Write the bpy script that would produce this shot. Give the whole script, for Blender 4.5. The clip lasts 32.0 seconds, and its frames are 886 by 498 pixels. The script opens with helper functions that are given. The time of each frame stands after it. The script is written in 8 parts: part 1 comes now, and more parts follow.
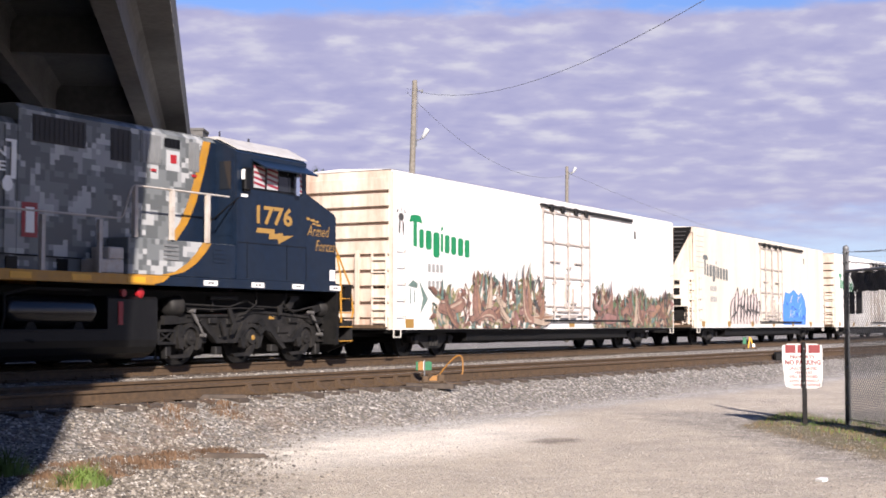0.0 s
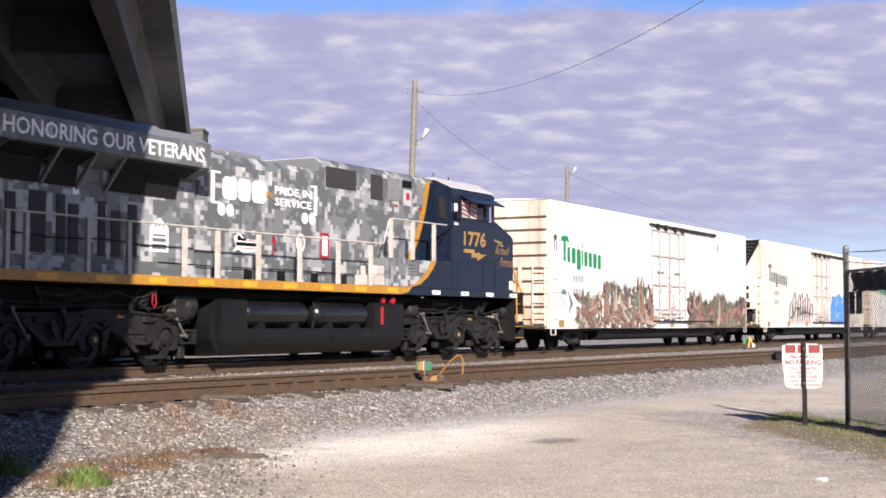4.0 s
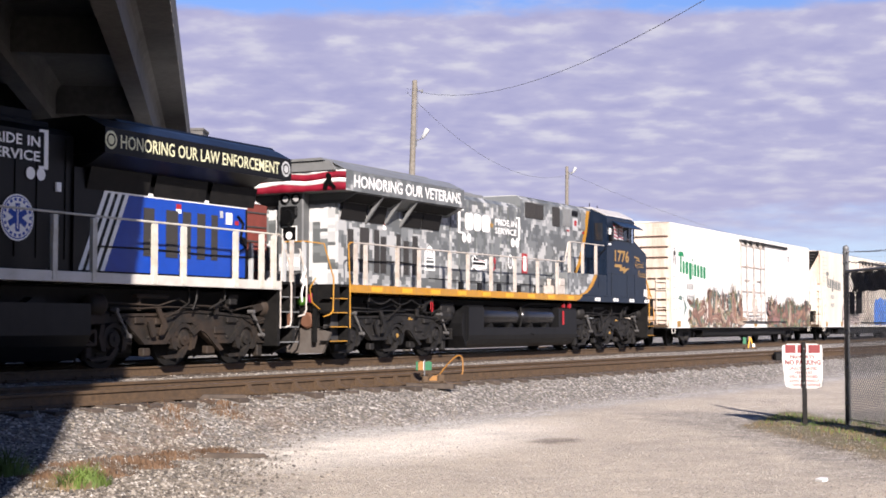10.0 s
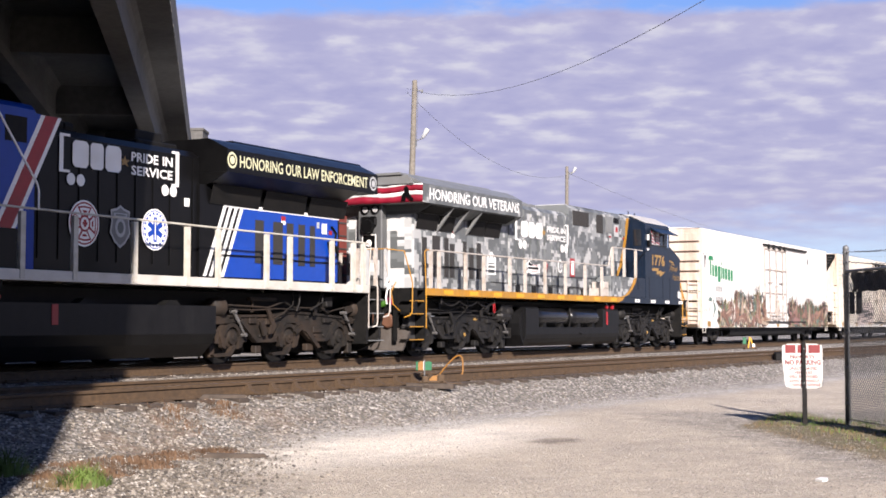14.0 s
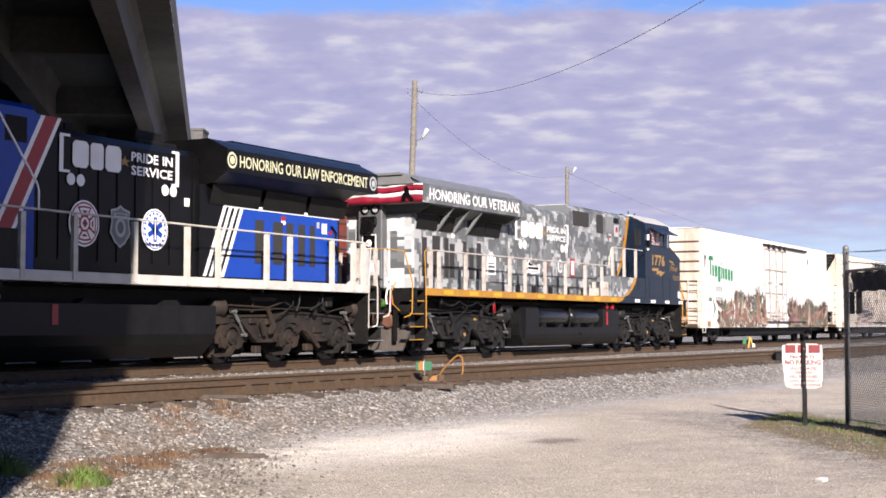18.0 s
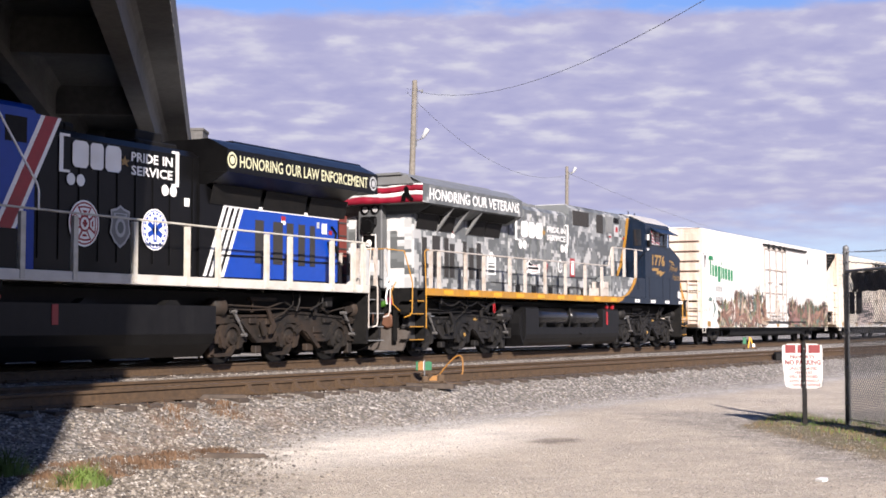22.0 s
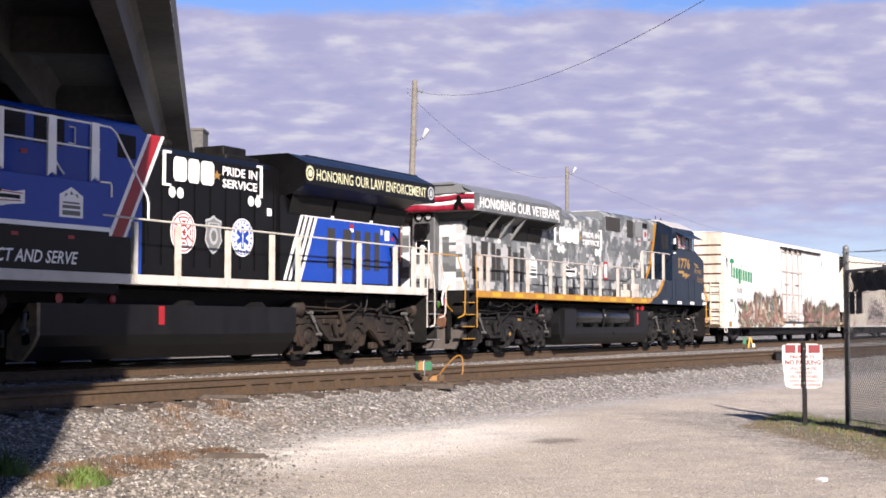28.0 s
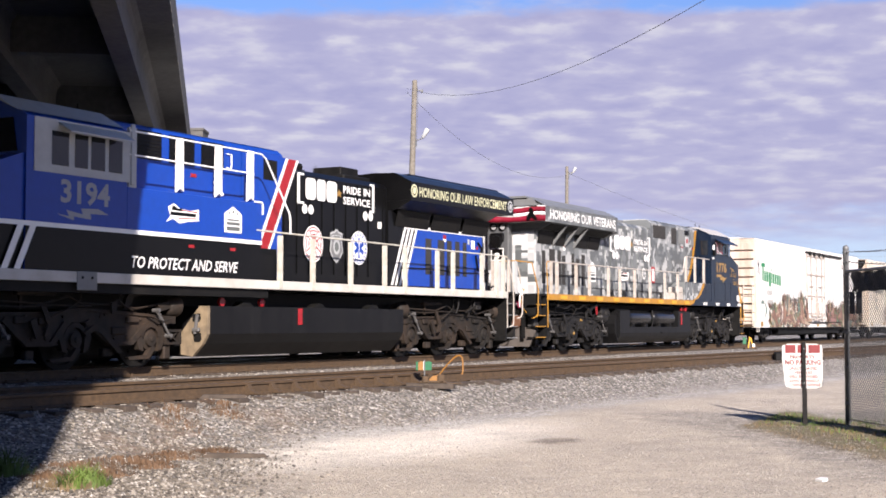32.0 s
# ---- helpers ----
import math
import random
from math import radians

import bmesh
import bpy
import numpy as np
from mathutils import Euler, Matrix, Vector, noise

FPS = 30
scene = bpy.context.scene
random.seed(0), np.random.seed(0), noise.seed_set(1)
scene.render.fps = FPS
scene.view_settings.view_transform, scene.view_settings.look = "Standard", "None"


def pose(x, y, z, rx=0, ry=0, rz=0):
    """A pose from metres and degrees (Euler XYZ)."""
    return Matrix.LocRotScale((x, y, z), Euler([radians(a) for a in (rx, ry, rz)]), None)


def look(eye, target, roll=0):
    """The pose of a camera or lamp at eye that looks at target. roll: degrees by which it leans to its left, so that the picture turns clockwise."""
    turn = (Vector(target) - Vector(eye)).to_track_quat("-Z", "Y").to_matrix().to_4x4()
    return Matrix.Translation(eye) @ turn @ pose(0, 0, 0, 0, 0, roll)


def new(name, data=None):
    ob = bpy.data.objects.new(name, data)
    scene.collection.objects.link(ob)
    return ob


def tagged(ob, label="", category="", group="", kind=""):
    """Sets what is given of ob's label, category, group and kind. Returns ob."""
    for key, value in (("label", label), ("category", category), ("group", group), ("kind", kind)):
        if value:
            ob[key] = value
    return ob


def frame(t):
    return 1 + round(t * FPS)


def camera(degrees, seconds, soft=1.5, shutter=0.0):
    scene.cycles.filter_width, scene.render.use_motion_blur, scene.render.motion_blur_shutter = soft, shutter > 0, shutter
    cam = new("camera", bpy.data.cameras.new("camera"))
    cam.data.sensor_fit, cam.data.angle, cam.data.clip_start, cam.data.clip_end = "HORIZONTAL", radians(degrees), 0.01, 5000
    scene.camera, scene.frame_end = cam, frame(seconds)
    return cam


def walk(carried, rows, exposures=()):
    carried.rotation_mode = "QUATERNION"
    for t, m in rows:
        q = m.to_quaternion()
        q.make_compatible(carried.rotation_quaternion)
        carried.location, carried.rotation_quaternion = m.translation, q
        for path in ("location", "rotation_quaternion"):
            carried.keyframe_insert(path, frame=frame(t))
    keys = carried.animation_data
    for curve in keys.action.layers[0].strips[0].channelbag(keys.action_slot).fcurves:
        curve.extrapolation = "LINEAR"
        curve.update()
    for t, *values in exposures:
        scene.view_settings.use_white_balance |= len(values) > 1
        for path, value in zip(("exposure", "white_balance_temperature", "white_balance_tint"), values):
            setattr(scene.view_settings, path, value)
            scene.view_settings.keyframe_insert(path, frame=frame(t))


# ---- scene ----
cam = camera(35.15, 32.0, soft=1.7, shutter=0.5)
EYE = (0.0, -18.7, 0.8)
AIM = look(EYE, (26.2625, -4.29, 2.4219))
walk(cam, [(0.0, AIM), (32.0, AIM)], exposures=((0.0, 1.22, 6430, 18), (32.0, 1.22, 6430, 18)))

# ---------------------------------------------------------------- light
SUN_AZ, SUN_EL = 40.6, 27.0      # the way the light travels, from +x; height of the sun
sun = new("sun", bpy.data.lights.new("sun", "SUN"))
sun.data.energy, sun.data.angle, sun.data.color = 5.0, radians(0.55), (1.0, 0.93, 0.82)
ca, sa = math.cos(radians(SUN_AZ)), math.sin(radians(SUN_AZ))
ce, se = math.cos(radians(SUN_EL)), math.sin(radians(SUN_EL))
sun.matrix_world = look((-60 * ca, -60 * sa, 60), (-60 * ca + ca * ce, -60 * sa + sa * ce, 60 - se))

world = bpy.data.worlds.new("sky")
scene.world = world
world.use_nodes = True


def sky_nodes(w):
    """Blue Nishita sky with a broken sheet of flat lavender-white cloud."""
    nt = w.node_tree
    nd, ln = nt.nodes, nt.links.new
    nd.clear()
    sky = nd.new("ShaderNodeTexSky")
    sky.sky_type, sky.sun_disc = "NISHITA", False
    sky.sun_elevation, sky.sun_rotation = radians(SUN_EL), radians(270 - SUN_AZ)
    sky.air_density, sky.dust_density, sky.ozone_density = 1.0, 0.15, 4.0
    tc = nd.new("ShaderNodeTexCoord")
    sep = nd.new("ShaderNodeSeparateXYZ")
    ln(tc.outputs["Generated"], sep.inputs[0])
    zz = nd.new("ShaderNodeMath"); zz.operation = "MAXIMUM"; zz.inputs[1].default_value = 0.0
    ln(sep.outputs[2], zz.inputs[0])
    za = nd.new("ShaderNodeMath"); za.operation = "ADD"; za.inputs[1].default_value = 0.16
    ln(zz.outputs[0], za.inputs[0])
    dv = nd.new("ShaderNodeVectorMath"); dv.operation = "DIVIDE"
    cmb = nd.new("ShaderNodeCombineXYZ")
    for i in range(3):
        ln(za.outputs[0], cmb.inputs[i])
    ln(tc.outputs["Generated"], dv.inputs[0]); ln(cmb.outputs[0], dv.inputs[1])
    n1 = nd.new("ShaderNodeTexNoise"); n1.inputs["Scale"].default_value = 3.4; n1.inputs["Detail"].default_value = 8; n1.inputs["Roughness"].default_value = 0.6
    n2 = nd.new("ShaderNodeTexNoise"); n2.inputs["Scale"].default_value = 10.5; n2.inputs["Detail"].default_value = 6; n2.inputs["Roughness"].default_value = 0.5
    # the puffs lie in long rows across the view
    rows = nd.new("ShaderNodeMapping"); rows.vector_type = "TEXTURE"
    rows.inputs["Rotation"].default_value = (0, 0, radians(31)); rows.inputs["Scale"].default_value = (1.0, 1.16, 1.0)
    ln(dv.outputs[0], rows.inputs["Vector"])
    ln(rows.outputs[0], n1.inputs["Vector"]); ln(rows.outputs[0], n2.inputs["Vector"])
    # cover: solid cloud overhead of the horizon haze, open blue low down and high up
    cover = nd.new("ShaderNodeValToRGB")
    el = cover.color_ramp.elements
    el[0].position, el[0].color = 0.03, (0.42, 0.42, 0.42, 1)
    el[1].position, el[1].color = 0.078, (0.56, 0.56, 0.56, 1)
    for pos, v in ((0.056, 0.47), (0.105, 0.80), (0.18, 0.95), (0.207, 0.86), (0.222, 0.36), (0.26, 0.12), (0.6, 0.10)):
        e = el.new(pos); e.color = (v, v, v, 1)
    ln(zz.outputs[0], cover.inputs[0])
    add = nd.new("ShaderNodeMath"); add.operation = "ADD"
    # the sheet is smoother far off, low over the horizon
    far = nd.new("ShaderNodeMapRange"); far.inputs[1].default_value, far.inputs[2].default_value = 0.06, 0.14
    far.inputs[3].default_value, far.inputs[4].default_value = 0.22, 1.0
    ln(zz.outputs[0], far.inputs[0])
    calm = nd.new("ShaderNodeMix"); calm.inputs[2].default_value = 0.5
    ln(far.outputs[0], calm.inputs[0]); ln(n1.outputs[0], calm.inputs[3])
    ln(cover.outputs[0], add.inputs[0]); ln(calm.outputs[0], add.inputs[1])
    mr = nd.new("ShaderNodeMapRange"); mr.interpolation_type = "SMOOTHSTEP"
    mr.inputs[1].default_value, mr.inputs[2].default_value = 0.82, 1.12
    ln(add.outputs[0], mr.inputs[0])
    ramp = nd.new("ShaderNodeValToRGB")
    r = ramp.color_ramp.elements
    r[0].position, r[0].color = 0.39, (0.53, 0.55, 0.82, 1)
    r[1].position, r[1].color = 0.585, (0.84, 0.86, 0.97, 1)
    e = r.new(0.49); e.color = (0.62, 0.635, 0.87, 1)
    # rounded puffs: smooth cells on bent coordinates, blended with the noise
    bend = nd.new("ShaderNodeVectorMath"); bend.operation = "MULTIPLY_ADD"; bend.inputs[1].default_value = (0.07, 0.07, 0.07)
    ln(n2.outputs[1], bend.inputs[0]); ln(rows.outputs[0], bend.inputs[2])
    cell = nd.new("ShaderNodeTexVoronoi"); cell.feature = "SMOOTH_F1"; cell.inputs["Scale"].default_value = 9.5; cell.inputs["Smoothness"].default_value = 0.6
    ln(bend.outputs[0], cell.inputs["Vector"])
    puff = nd.new("ShaderNodeMapRange"); puff.inputs[1].default_value, puff.inputs[2].default_value = 0.0, 0.85
    puff.inputs[3].default_value, puff.inputs[4].default_value = 0.62, 0.32
    ln(cell.outputs["Distance"], puff.inputs[0])
    both = nd.new("ShaderNodeMix"); both.inputs[0].default_value = 0.5
    ln(n2.outputs[0], both.inputs[2]); ln(puff.outputs[0], both.inputs[3])
    flat = nd.new("ShaderNodeMix"); flat.inputs[2].default_value = 0.51
    ln(far.outputs[0], flat.inputs[0]); ln(both.outputs[0], flat.inputs[3])
    ln(flat.outputs[0], ramp.inputs[0])
    gain = nd.new("ShaderNodeVectorMath"); gain.operation = "SCALE"; gain.inputs[3].default_value = CLOUD_GAIN
    ln(ramp.outputs[0], gain.inputs[0])
    mix = nd.new("ShaderNodeMix"); mix.data_type = "RGBA"
    tint = nd.new("ShaderNodeVectorMath"); tint.operation = "MULTIPLY"; tint.inputs[1].default_value = (0.86, 0.92, 1.15)
    ln(sky.outputs[0], tint.inputs[0])
    ln(mr.outputs[0], mix.inputs[0]); ln(tint.outputs[0], mix.inputs[6]); ln(gain.outputs[0], mix.inputs[7])
    bg = nd.new("ShaderNodeBackground"); bg.inputs[1].default_value = SKY_STRENGTH
    ln(mix.outputs[2], bg.inputs[0])
    out = nd.new("ShaderNodeOutputWorld")
    ln(bg.outputs[0], out.inputs[0])


SKY_STRENGTH, CLOUD_GAIN = 0.051, 6.6
sky_nodes(world)

# ---------------------------------------------------------------- mesh tools
class Shape:
    """Collects plain faces for one mesh."""

    def __init__(self):
        self.v, self.f = [], []

    def add(self, verts, faces):
        n = len(self.v)
        self.v += [tuple(p) for p in verts]
        self.f += [tuple(i + n for i in f) for f in faces]
        return self

    def box(self, x0, x1, y0, y1, z0, z1, b=0.0):
        """A box with edges chamfered by b."""
        if b <= 0:
            vs = [(x, y, z) for x in (x0, x1) for y in (y0, y1) for z in (z0, z1)]
            return self.add(vs, [(0, 1, 3, 2), (4, 6, 7, 5), (0, 4, 5, 1), (2, 3, 7, 6), (0, 2, 6, 4), (1, 5, 7, 3)])
        vs, ix = [], {}
        for i in (0, 1):
            for j in (0, 1):
                for k in (0, 1):
                    p = ((x0, x1)[i], (y0, y1)[j], (z0, z1)[k])
                    q = ((x0 + b, x1 - b)[i], (y0 + b, y1 - b)[j], (z0 + b, z1 - b)[k])
                    for a in range(3):
                        c = list(q); c[a] = p[a]
                        ix[i, j, k, a] = len(vs); vs.append(c)
        fs = []
        order = ((0, 0), (0, 1), (1, 1), (1, 0))
        for a in range(3):
            for s in (0, 1):
                cyc = []
                for u, w in order:
                    key = [0, 0, 0]; key[a] = s; key[(a + 1) % 3] = u; key[(a + 2) % 3] = w
                    cyc.append(ix[(*key, a)])
                fs.append(tuple(cyc if s == 0 else cyc[::-1]))
        for a in range(3):
            for u in (0, 1):
                for w in (0, 1):
                    k0 = [0, 0, 0]; k0[(a + 1) % 3] = u; k0[(a + 2) % 3] = w
                    k1 = list(k0); k1[a] = 1
                    b1, b2 = (a + 1) % 3, (a + 2) % 3
                    fs.append((ix[(*k0, b1)], ix[(*k1, b1)], ix[(*k1, b2)], ix[(*k0, b2)]))
        for i in (0, 1):
            for j in (0, 1):
                for k in (0, 1):
                    fs.append((ix[i, j, k, 0], ix[i, j, k, 1], ix[i, j, k, 2]))
        return self.add(vs, fs)

    def prism(self, poly, axis, a0, a1):
        """A polygon pushed along an axis: axis y takes (x, z), axis x takes (y, z), axis z takes (x, y)."""
        def at(p, a):
            return (p[0], a, p[1]) if axis == "y" else (a, p[0], p[1]) if axis == "x" else (p[0], p[1], a)
        n = len(poly)
        vs = [at(p, a0) for p in poly] + [at(p, a1) for p in poly]
        fs = [tuple(range(n)), tuple(range(2 * n - 1, n - 1, -1))]
        fs += [(i, (i + 1) % n, n + (i + 1) % n, n + i) for i in range(n)]
        return self.add(vs, fs)

    def rod(self, p, q, r, n=8, r2=None):
        """A round bar from p to q, tapering to r2."""
        p, q = Vector(p), Vector(q)
        d = (q - p).normalized()
        u = d.orthogonal().normalized(); w = d.cross(u)
        r2 = r if r2 is None else r2
        vs = [p + (u * math.cos(t) + w * math.sin(t)) * r for t in (2 * math.pi * i / n for i in range(n))]
        vs += [q + (u * math.cos(t) + w * math.sin(t)) * r2 for t in (2 * math.pi * i / n for i in range(n))]
        fs = [tuple(range(n))[::-1], tuple(range(n, 2 * n))] + [(i, (i + 1) % n, n + (i + 1) % n, n + i) for i in range(n)]
        return self.add(vs, fs)

    def tube(self, pts, r, n=6):
        """A bent round bar through the points."""
        pts = [Vector(p) for p in pts]
        rings, up = [], None
        for i, p in enumerate(pts):
            d = (pts[min(i + 1, len(pts) - 1)] - pts[max(i - 1, 0)]).normalized()
            u = d.orthogonal().normalized() if up is None else (up - d * up.dot(d)).normalized()
            up = u
            w = d.cross(u)
            rings.append([p + (u * math.cos(2 * math.pi * k / n) + w * math.sin(2 * math.pi * k / n)) * r for k in range(n)])
        vs = [v for ring in rings for v in ring]
        fs = [tuple(range(n))[::-1], tuple(range(len(vs) - n, len(vs)))]
        for i in range(len(pts) - 1):
            fs += [(i * n + k, i * n + (k + 1) % n, (i + 1) * n + (k + 1) % n, (i + 1) * n + k) for k in range(n)]
        return self.add(vs, fs)

    def lathe(self, prof, p, axis, n=20):
        """Rings (distance along axis, radius) turned about an axis through p."""
        ax = {"x": 0, "y": 1, "z": 2}[axis]
        b, c = (ax + 1) % 3, (ax + 2) % 3
        vs = []
        for a, r in prof:
            for k in range(n):
                q = list(p)
                q[ax] += a; q[b] += r * math.cos(2 * math.pi * k / n); q[c] += r * math.sin(2 * math.pi * k / n)
                vs.append(q)
        fs = [tuple(range(n))[::-1], tuple(range(len(vs) - n, len(vs)))]
        for i in range(len(prof) - 1):
            fs += [(i * n + k, i * n + (k + 1) % n, (i + 1) * n + (k + 1) % n, (i + 1) * n + k) for k in range(n)]
        return self.add(vs, fs)

    def plate(self, pts, t, side=-1):
        """A flat outline (x, z) lying on a side plane y: pts are (x, z), t is (y, thickness)."""
        y, d = t
        return self.prism(pts, "y", y, y + side * d)

    def mesh(self, name, flip=False, smooth=False):
        me = bpy.data.meshes.new(name)
        v = [(-x, y, z) for x, y, z in self.v] if flip else self.v
        me.from_pydata(v, [], self.f)
        bm = bmesh.new(); bm.from_mesh(me)
        bmesh.ops.recalc_face_normals(bm, faces=bm.faces)
        if smooth:
            for f in bm.faces:
                f.smooth = len(f.verts) < 8
        bm.to_mesh(me); bm.free()
        return me


def part(name, shape, material, parent=None, label="", flip=False, smooth=False):
    """Links a shape as one mesh object under a thing or a part."""
    me = shape if isinstance(shape, bpy.types.Mesh) else shape.mesh(name, flip, smooth)
    if material is not None and not me.materials:
        me.materials.append(material)
    ob = new(name, me)
    if parent is not None:
        ob.parent = parent
    if label:
        ob["label"] = label
    return ob


def pieces(name, shape, material, parent=None, label="", flip=False):
    """Links every separate body of a shape as a mesh object of its own."""
    root = list(range(len(shape.v)))

    def find(i):
        while root[i] != i:
            root[i] = root[root[i]]
            i = root[i]
        return i
    for f in shape.f:
        for i in f[1:]:
            root[find(i)] = find(f[0])
    groups = {}
    for f in shape.f:
        groups.setdefault(find(f[0]), []).append(f)
    out = []
    for fs in groups.values():
        ids = sorted({i for f in fs for i in f})
        at = {i: k for k, i in enumerate(ids)}
        out.append(part(name, Shape().add([shape.v[i] for i in ids], [[at[i] for i in f] for f in fs]), material, parent, label, flip))
    return out


def thing(name, label, category, group="", kind="", m=None):
    """An empty at the base of a thing that carries its parts."""
    e = new(name)
    e.empty_display_size = 0.3
    if m is not None:
        e.matrix_basis = m
    return tagged(e, label, category, group, kind)


def lettering(name, body, x0, x1, z0, z1, y, material, parent, bold=0.0, slant=0.0, drop=0.0, label=""):
    """Words on a side plane facing -y, fitted to a rectangle. drop: fall of the line from start to end."""
    cu = bpy.data.curves.new(name, "FONT")
    cu.body, cu.size, cu.extrude, cu.resolution_u = body, 1.0, 0.0, 2
    cu.offset, cu.shear = bold, slant
    tmp = bpy.data.objects.new(name, cu)
    scene.collection.objects.link(tmp)
    bpy.context.view_layer.update()
    me = bpy.data.meshes.new_from_object(tmp.evaluated_get(bpy.context.evaluated_depsgraph_get()))
    bpy.data.objects.remove(tmp); bpy.data.curves.remove(cu)
    n = len(me.vertices)
    co = np.empty(n * 3); me.vertices.foreach_get("co", co); co = co.reshape(-1, 3)
    lo, hi = co.min(0), co.max(0)
    u = (co[:, 0] - lo[0]) / (hi[0] - lo[0]); w = (co[:, 1] - lo[1]) / (hi[1] - lo[1])
    out = np.stack([x0 + u * (x1 - x0), np.full(n, y - 0.004), z0 + w * (z1 - z0) - u * drop], 1)
    # each word becomes a mesh of its own
    cuts, reach = [], lo[0]
    for a, b in sorted((co[list(p.vertices), 0].min(), co[list(p.vertices), 0].max()) for p in me.polygons):
        if " " in body and a - reach > 0.16:
            cuts.append((a + reach) / 2)
        reach = max(reach, b)
    word_of = np.searchsorted(cuts, co[:, 0]) if cuts else np.zeros(n, int)
    words = []
    for k in range(len(cuts) + 1):
        ids = np.flatnonzero(word_of == k)
        at = {int(i): j for j, i in enumerate(ids)}
        w_me = bpy.data.meshes.new(name)
        w_me.from_pydata(out[ids].tolist(), [], [[at[i] for i in p.vertices] for p in me.polygons if p.vertices[0] in at])
        words.append(part(name, w_me, material, parent, label))
    bpy.data.meshes.remove(me)
    return words[0]


# ---------------------------------------------------------------- materials
def mat(name, color, rough=0.5, metal=0.0, vary=0.12, scale=6.0, dirt=None, dirt_amount=0.0, dirt_scale=1.2, bump=0.0, bump_scale=40.0, streak=False, coat=0.0, rand=0.0, spec=0.5):
    """A painted, metal or mineral surface: colour with fine and coarse variation, dirt and relief."""
    m = bpy.data.materials.new(name)
    m.use_nodes = True
    nt = m.node_tree; nd, ln = nt.nodes, nt.links.new
    bsdf = nd["Principled BSDF"]
    bsdf.inputs["Metallic"].default_value = metal
    bsdf.inputs["Coat Weight"].default_value = coat
    bsdf.inputs["Specular IOR Level"].default_value = spec
    tc = nd.new("ShaderNodeTexCoord")
    mp = nd.new("ShaderNodeMapping")
    ln(tc.outputs["Object"], mp.inputs[0])
    if streak:
        mp.inputs["Scale"].default_value = (1.0, 1.0, 0.16)
    n1 = nd.new("ShaderNodeTexNoise"); n1.inputs["Scale"].default_value = scale; n1.inputs["Detail"].default_value = 6
    ln(tc.outputs["Object"], n1.inputs["Vector"])
    n2 = nd.new("ShaderNodeTexNoise"); n2.inputs["Scale"].default_value = dirt_scale; n2.inputs["Detail"].default_value = 8; n2.inputs["Roughness"].default_value = 0.65
    ln(mp.outputs[0], n2.inputs["Vector"])
    mr = nd.new("ShaderNodeMapRange"); mr.inputs[1].default_value, mr.inputs[2].default_value = 0.3, 0.7
    mr.inputs[3].default_value, mr.inputs[4].default_value = 1 - vary, 1 + vary
    ln(n1.outputs[0], mr.inputs[0])
    sc = nd.new("ShaderNodeVectorMath"); sc.operation = "SCALE"; sc.inputs[0].default_value = color[:3]
    ln(mr.outputs[0], sc.inputs[3])
    col = sc.outputs[0]
    if rand:
        oi = nd.new("ShaderNodeObjectInfo")
        m2 = nd.new("ShaderNodeMapRange"); m2.inputs[3].default_value, m2.inputs[4].default_value = 1 - rand, 1 + rand
        ln(oi.outputs["Random"], m2.inputs[0])
        s2 = nd.new("ShaderNodeVectorMath"); s2.operation = "SCALE"
        ln(col, s2.inputs[0]); ln(m2.outputs[0], s2.inputs[3]); col = s2.outputs[0]
    if dirt:
        m3 = nd.new("ShaderNodeMapRange"); m3.inputs[1].default_value, m3.inputs[2].default_value = 0.42, 0.72
        m3.inputs[4].default_value = dirt_amount
        ln(n2.outputs[0], m3.inputs[0])
        mx = nd.new("ShaderNodeMix"); mx.data_type = "RGBA"
        ln(m3.outputs[0], mx.inputs[0]); ln(col, mx.inputs[6]); mx.inputs[7].default_value = (*dirt[:3], 1)
        col = mx.outputs[2]
    ln(col, bsdf.inputs["Base Color"])
    r2 = nd.new("ShaderNodeMapRange"); r2.inputs[3].default_value, r2.inputs[4].default_value = max(0.02, rough - 0.12), min(1, rough + 0.12)
    ln(n2.outputs[0], r2.inputs[0]); ln(r2.outputs[0], bsdf.inputs["Roughness"])
    if bump:
        n3 = nd.new("ShaderNodeTexNoise"); n3.inputs["Scale"].default_value = bump_scale; n3.inputs["Detail"].default_value = 5
        ln(tc.outputs["Object"], n3.inputs["Vector"])
        bp = nd.new("ShaderNodeBump"); bp.inputs["Strength"].default_value = bump; bp.inputs["Distance"].default_value = 0.01
        ln(n3.outputs[0], bp.inputs["Height"]); ln(bp.outputs[0], bsdf.inputs["Normal"])
    return m


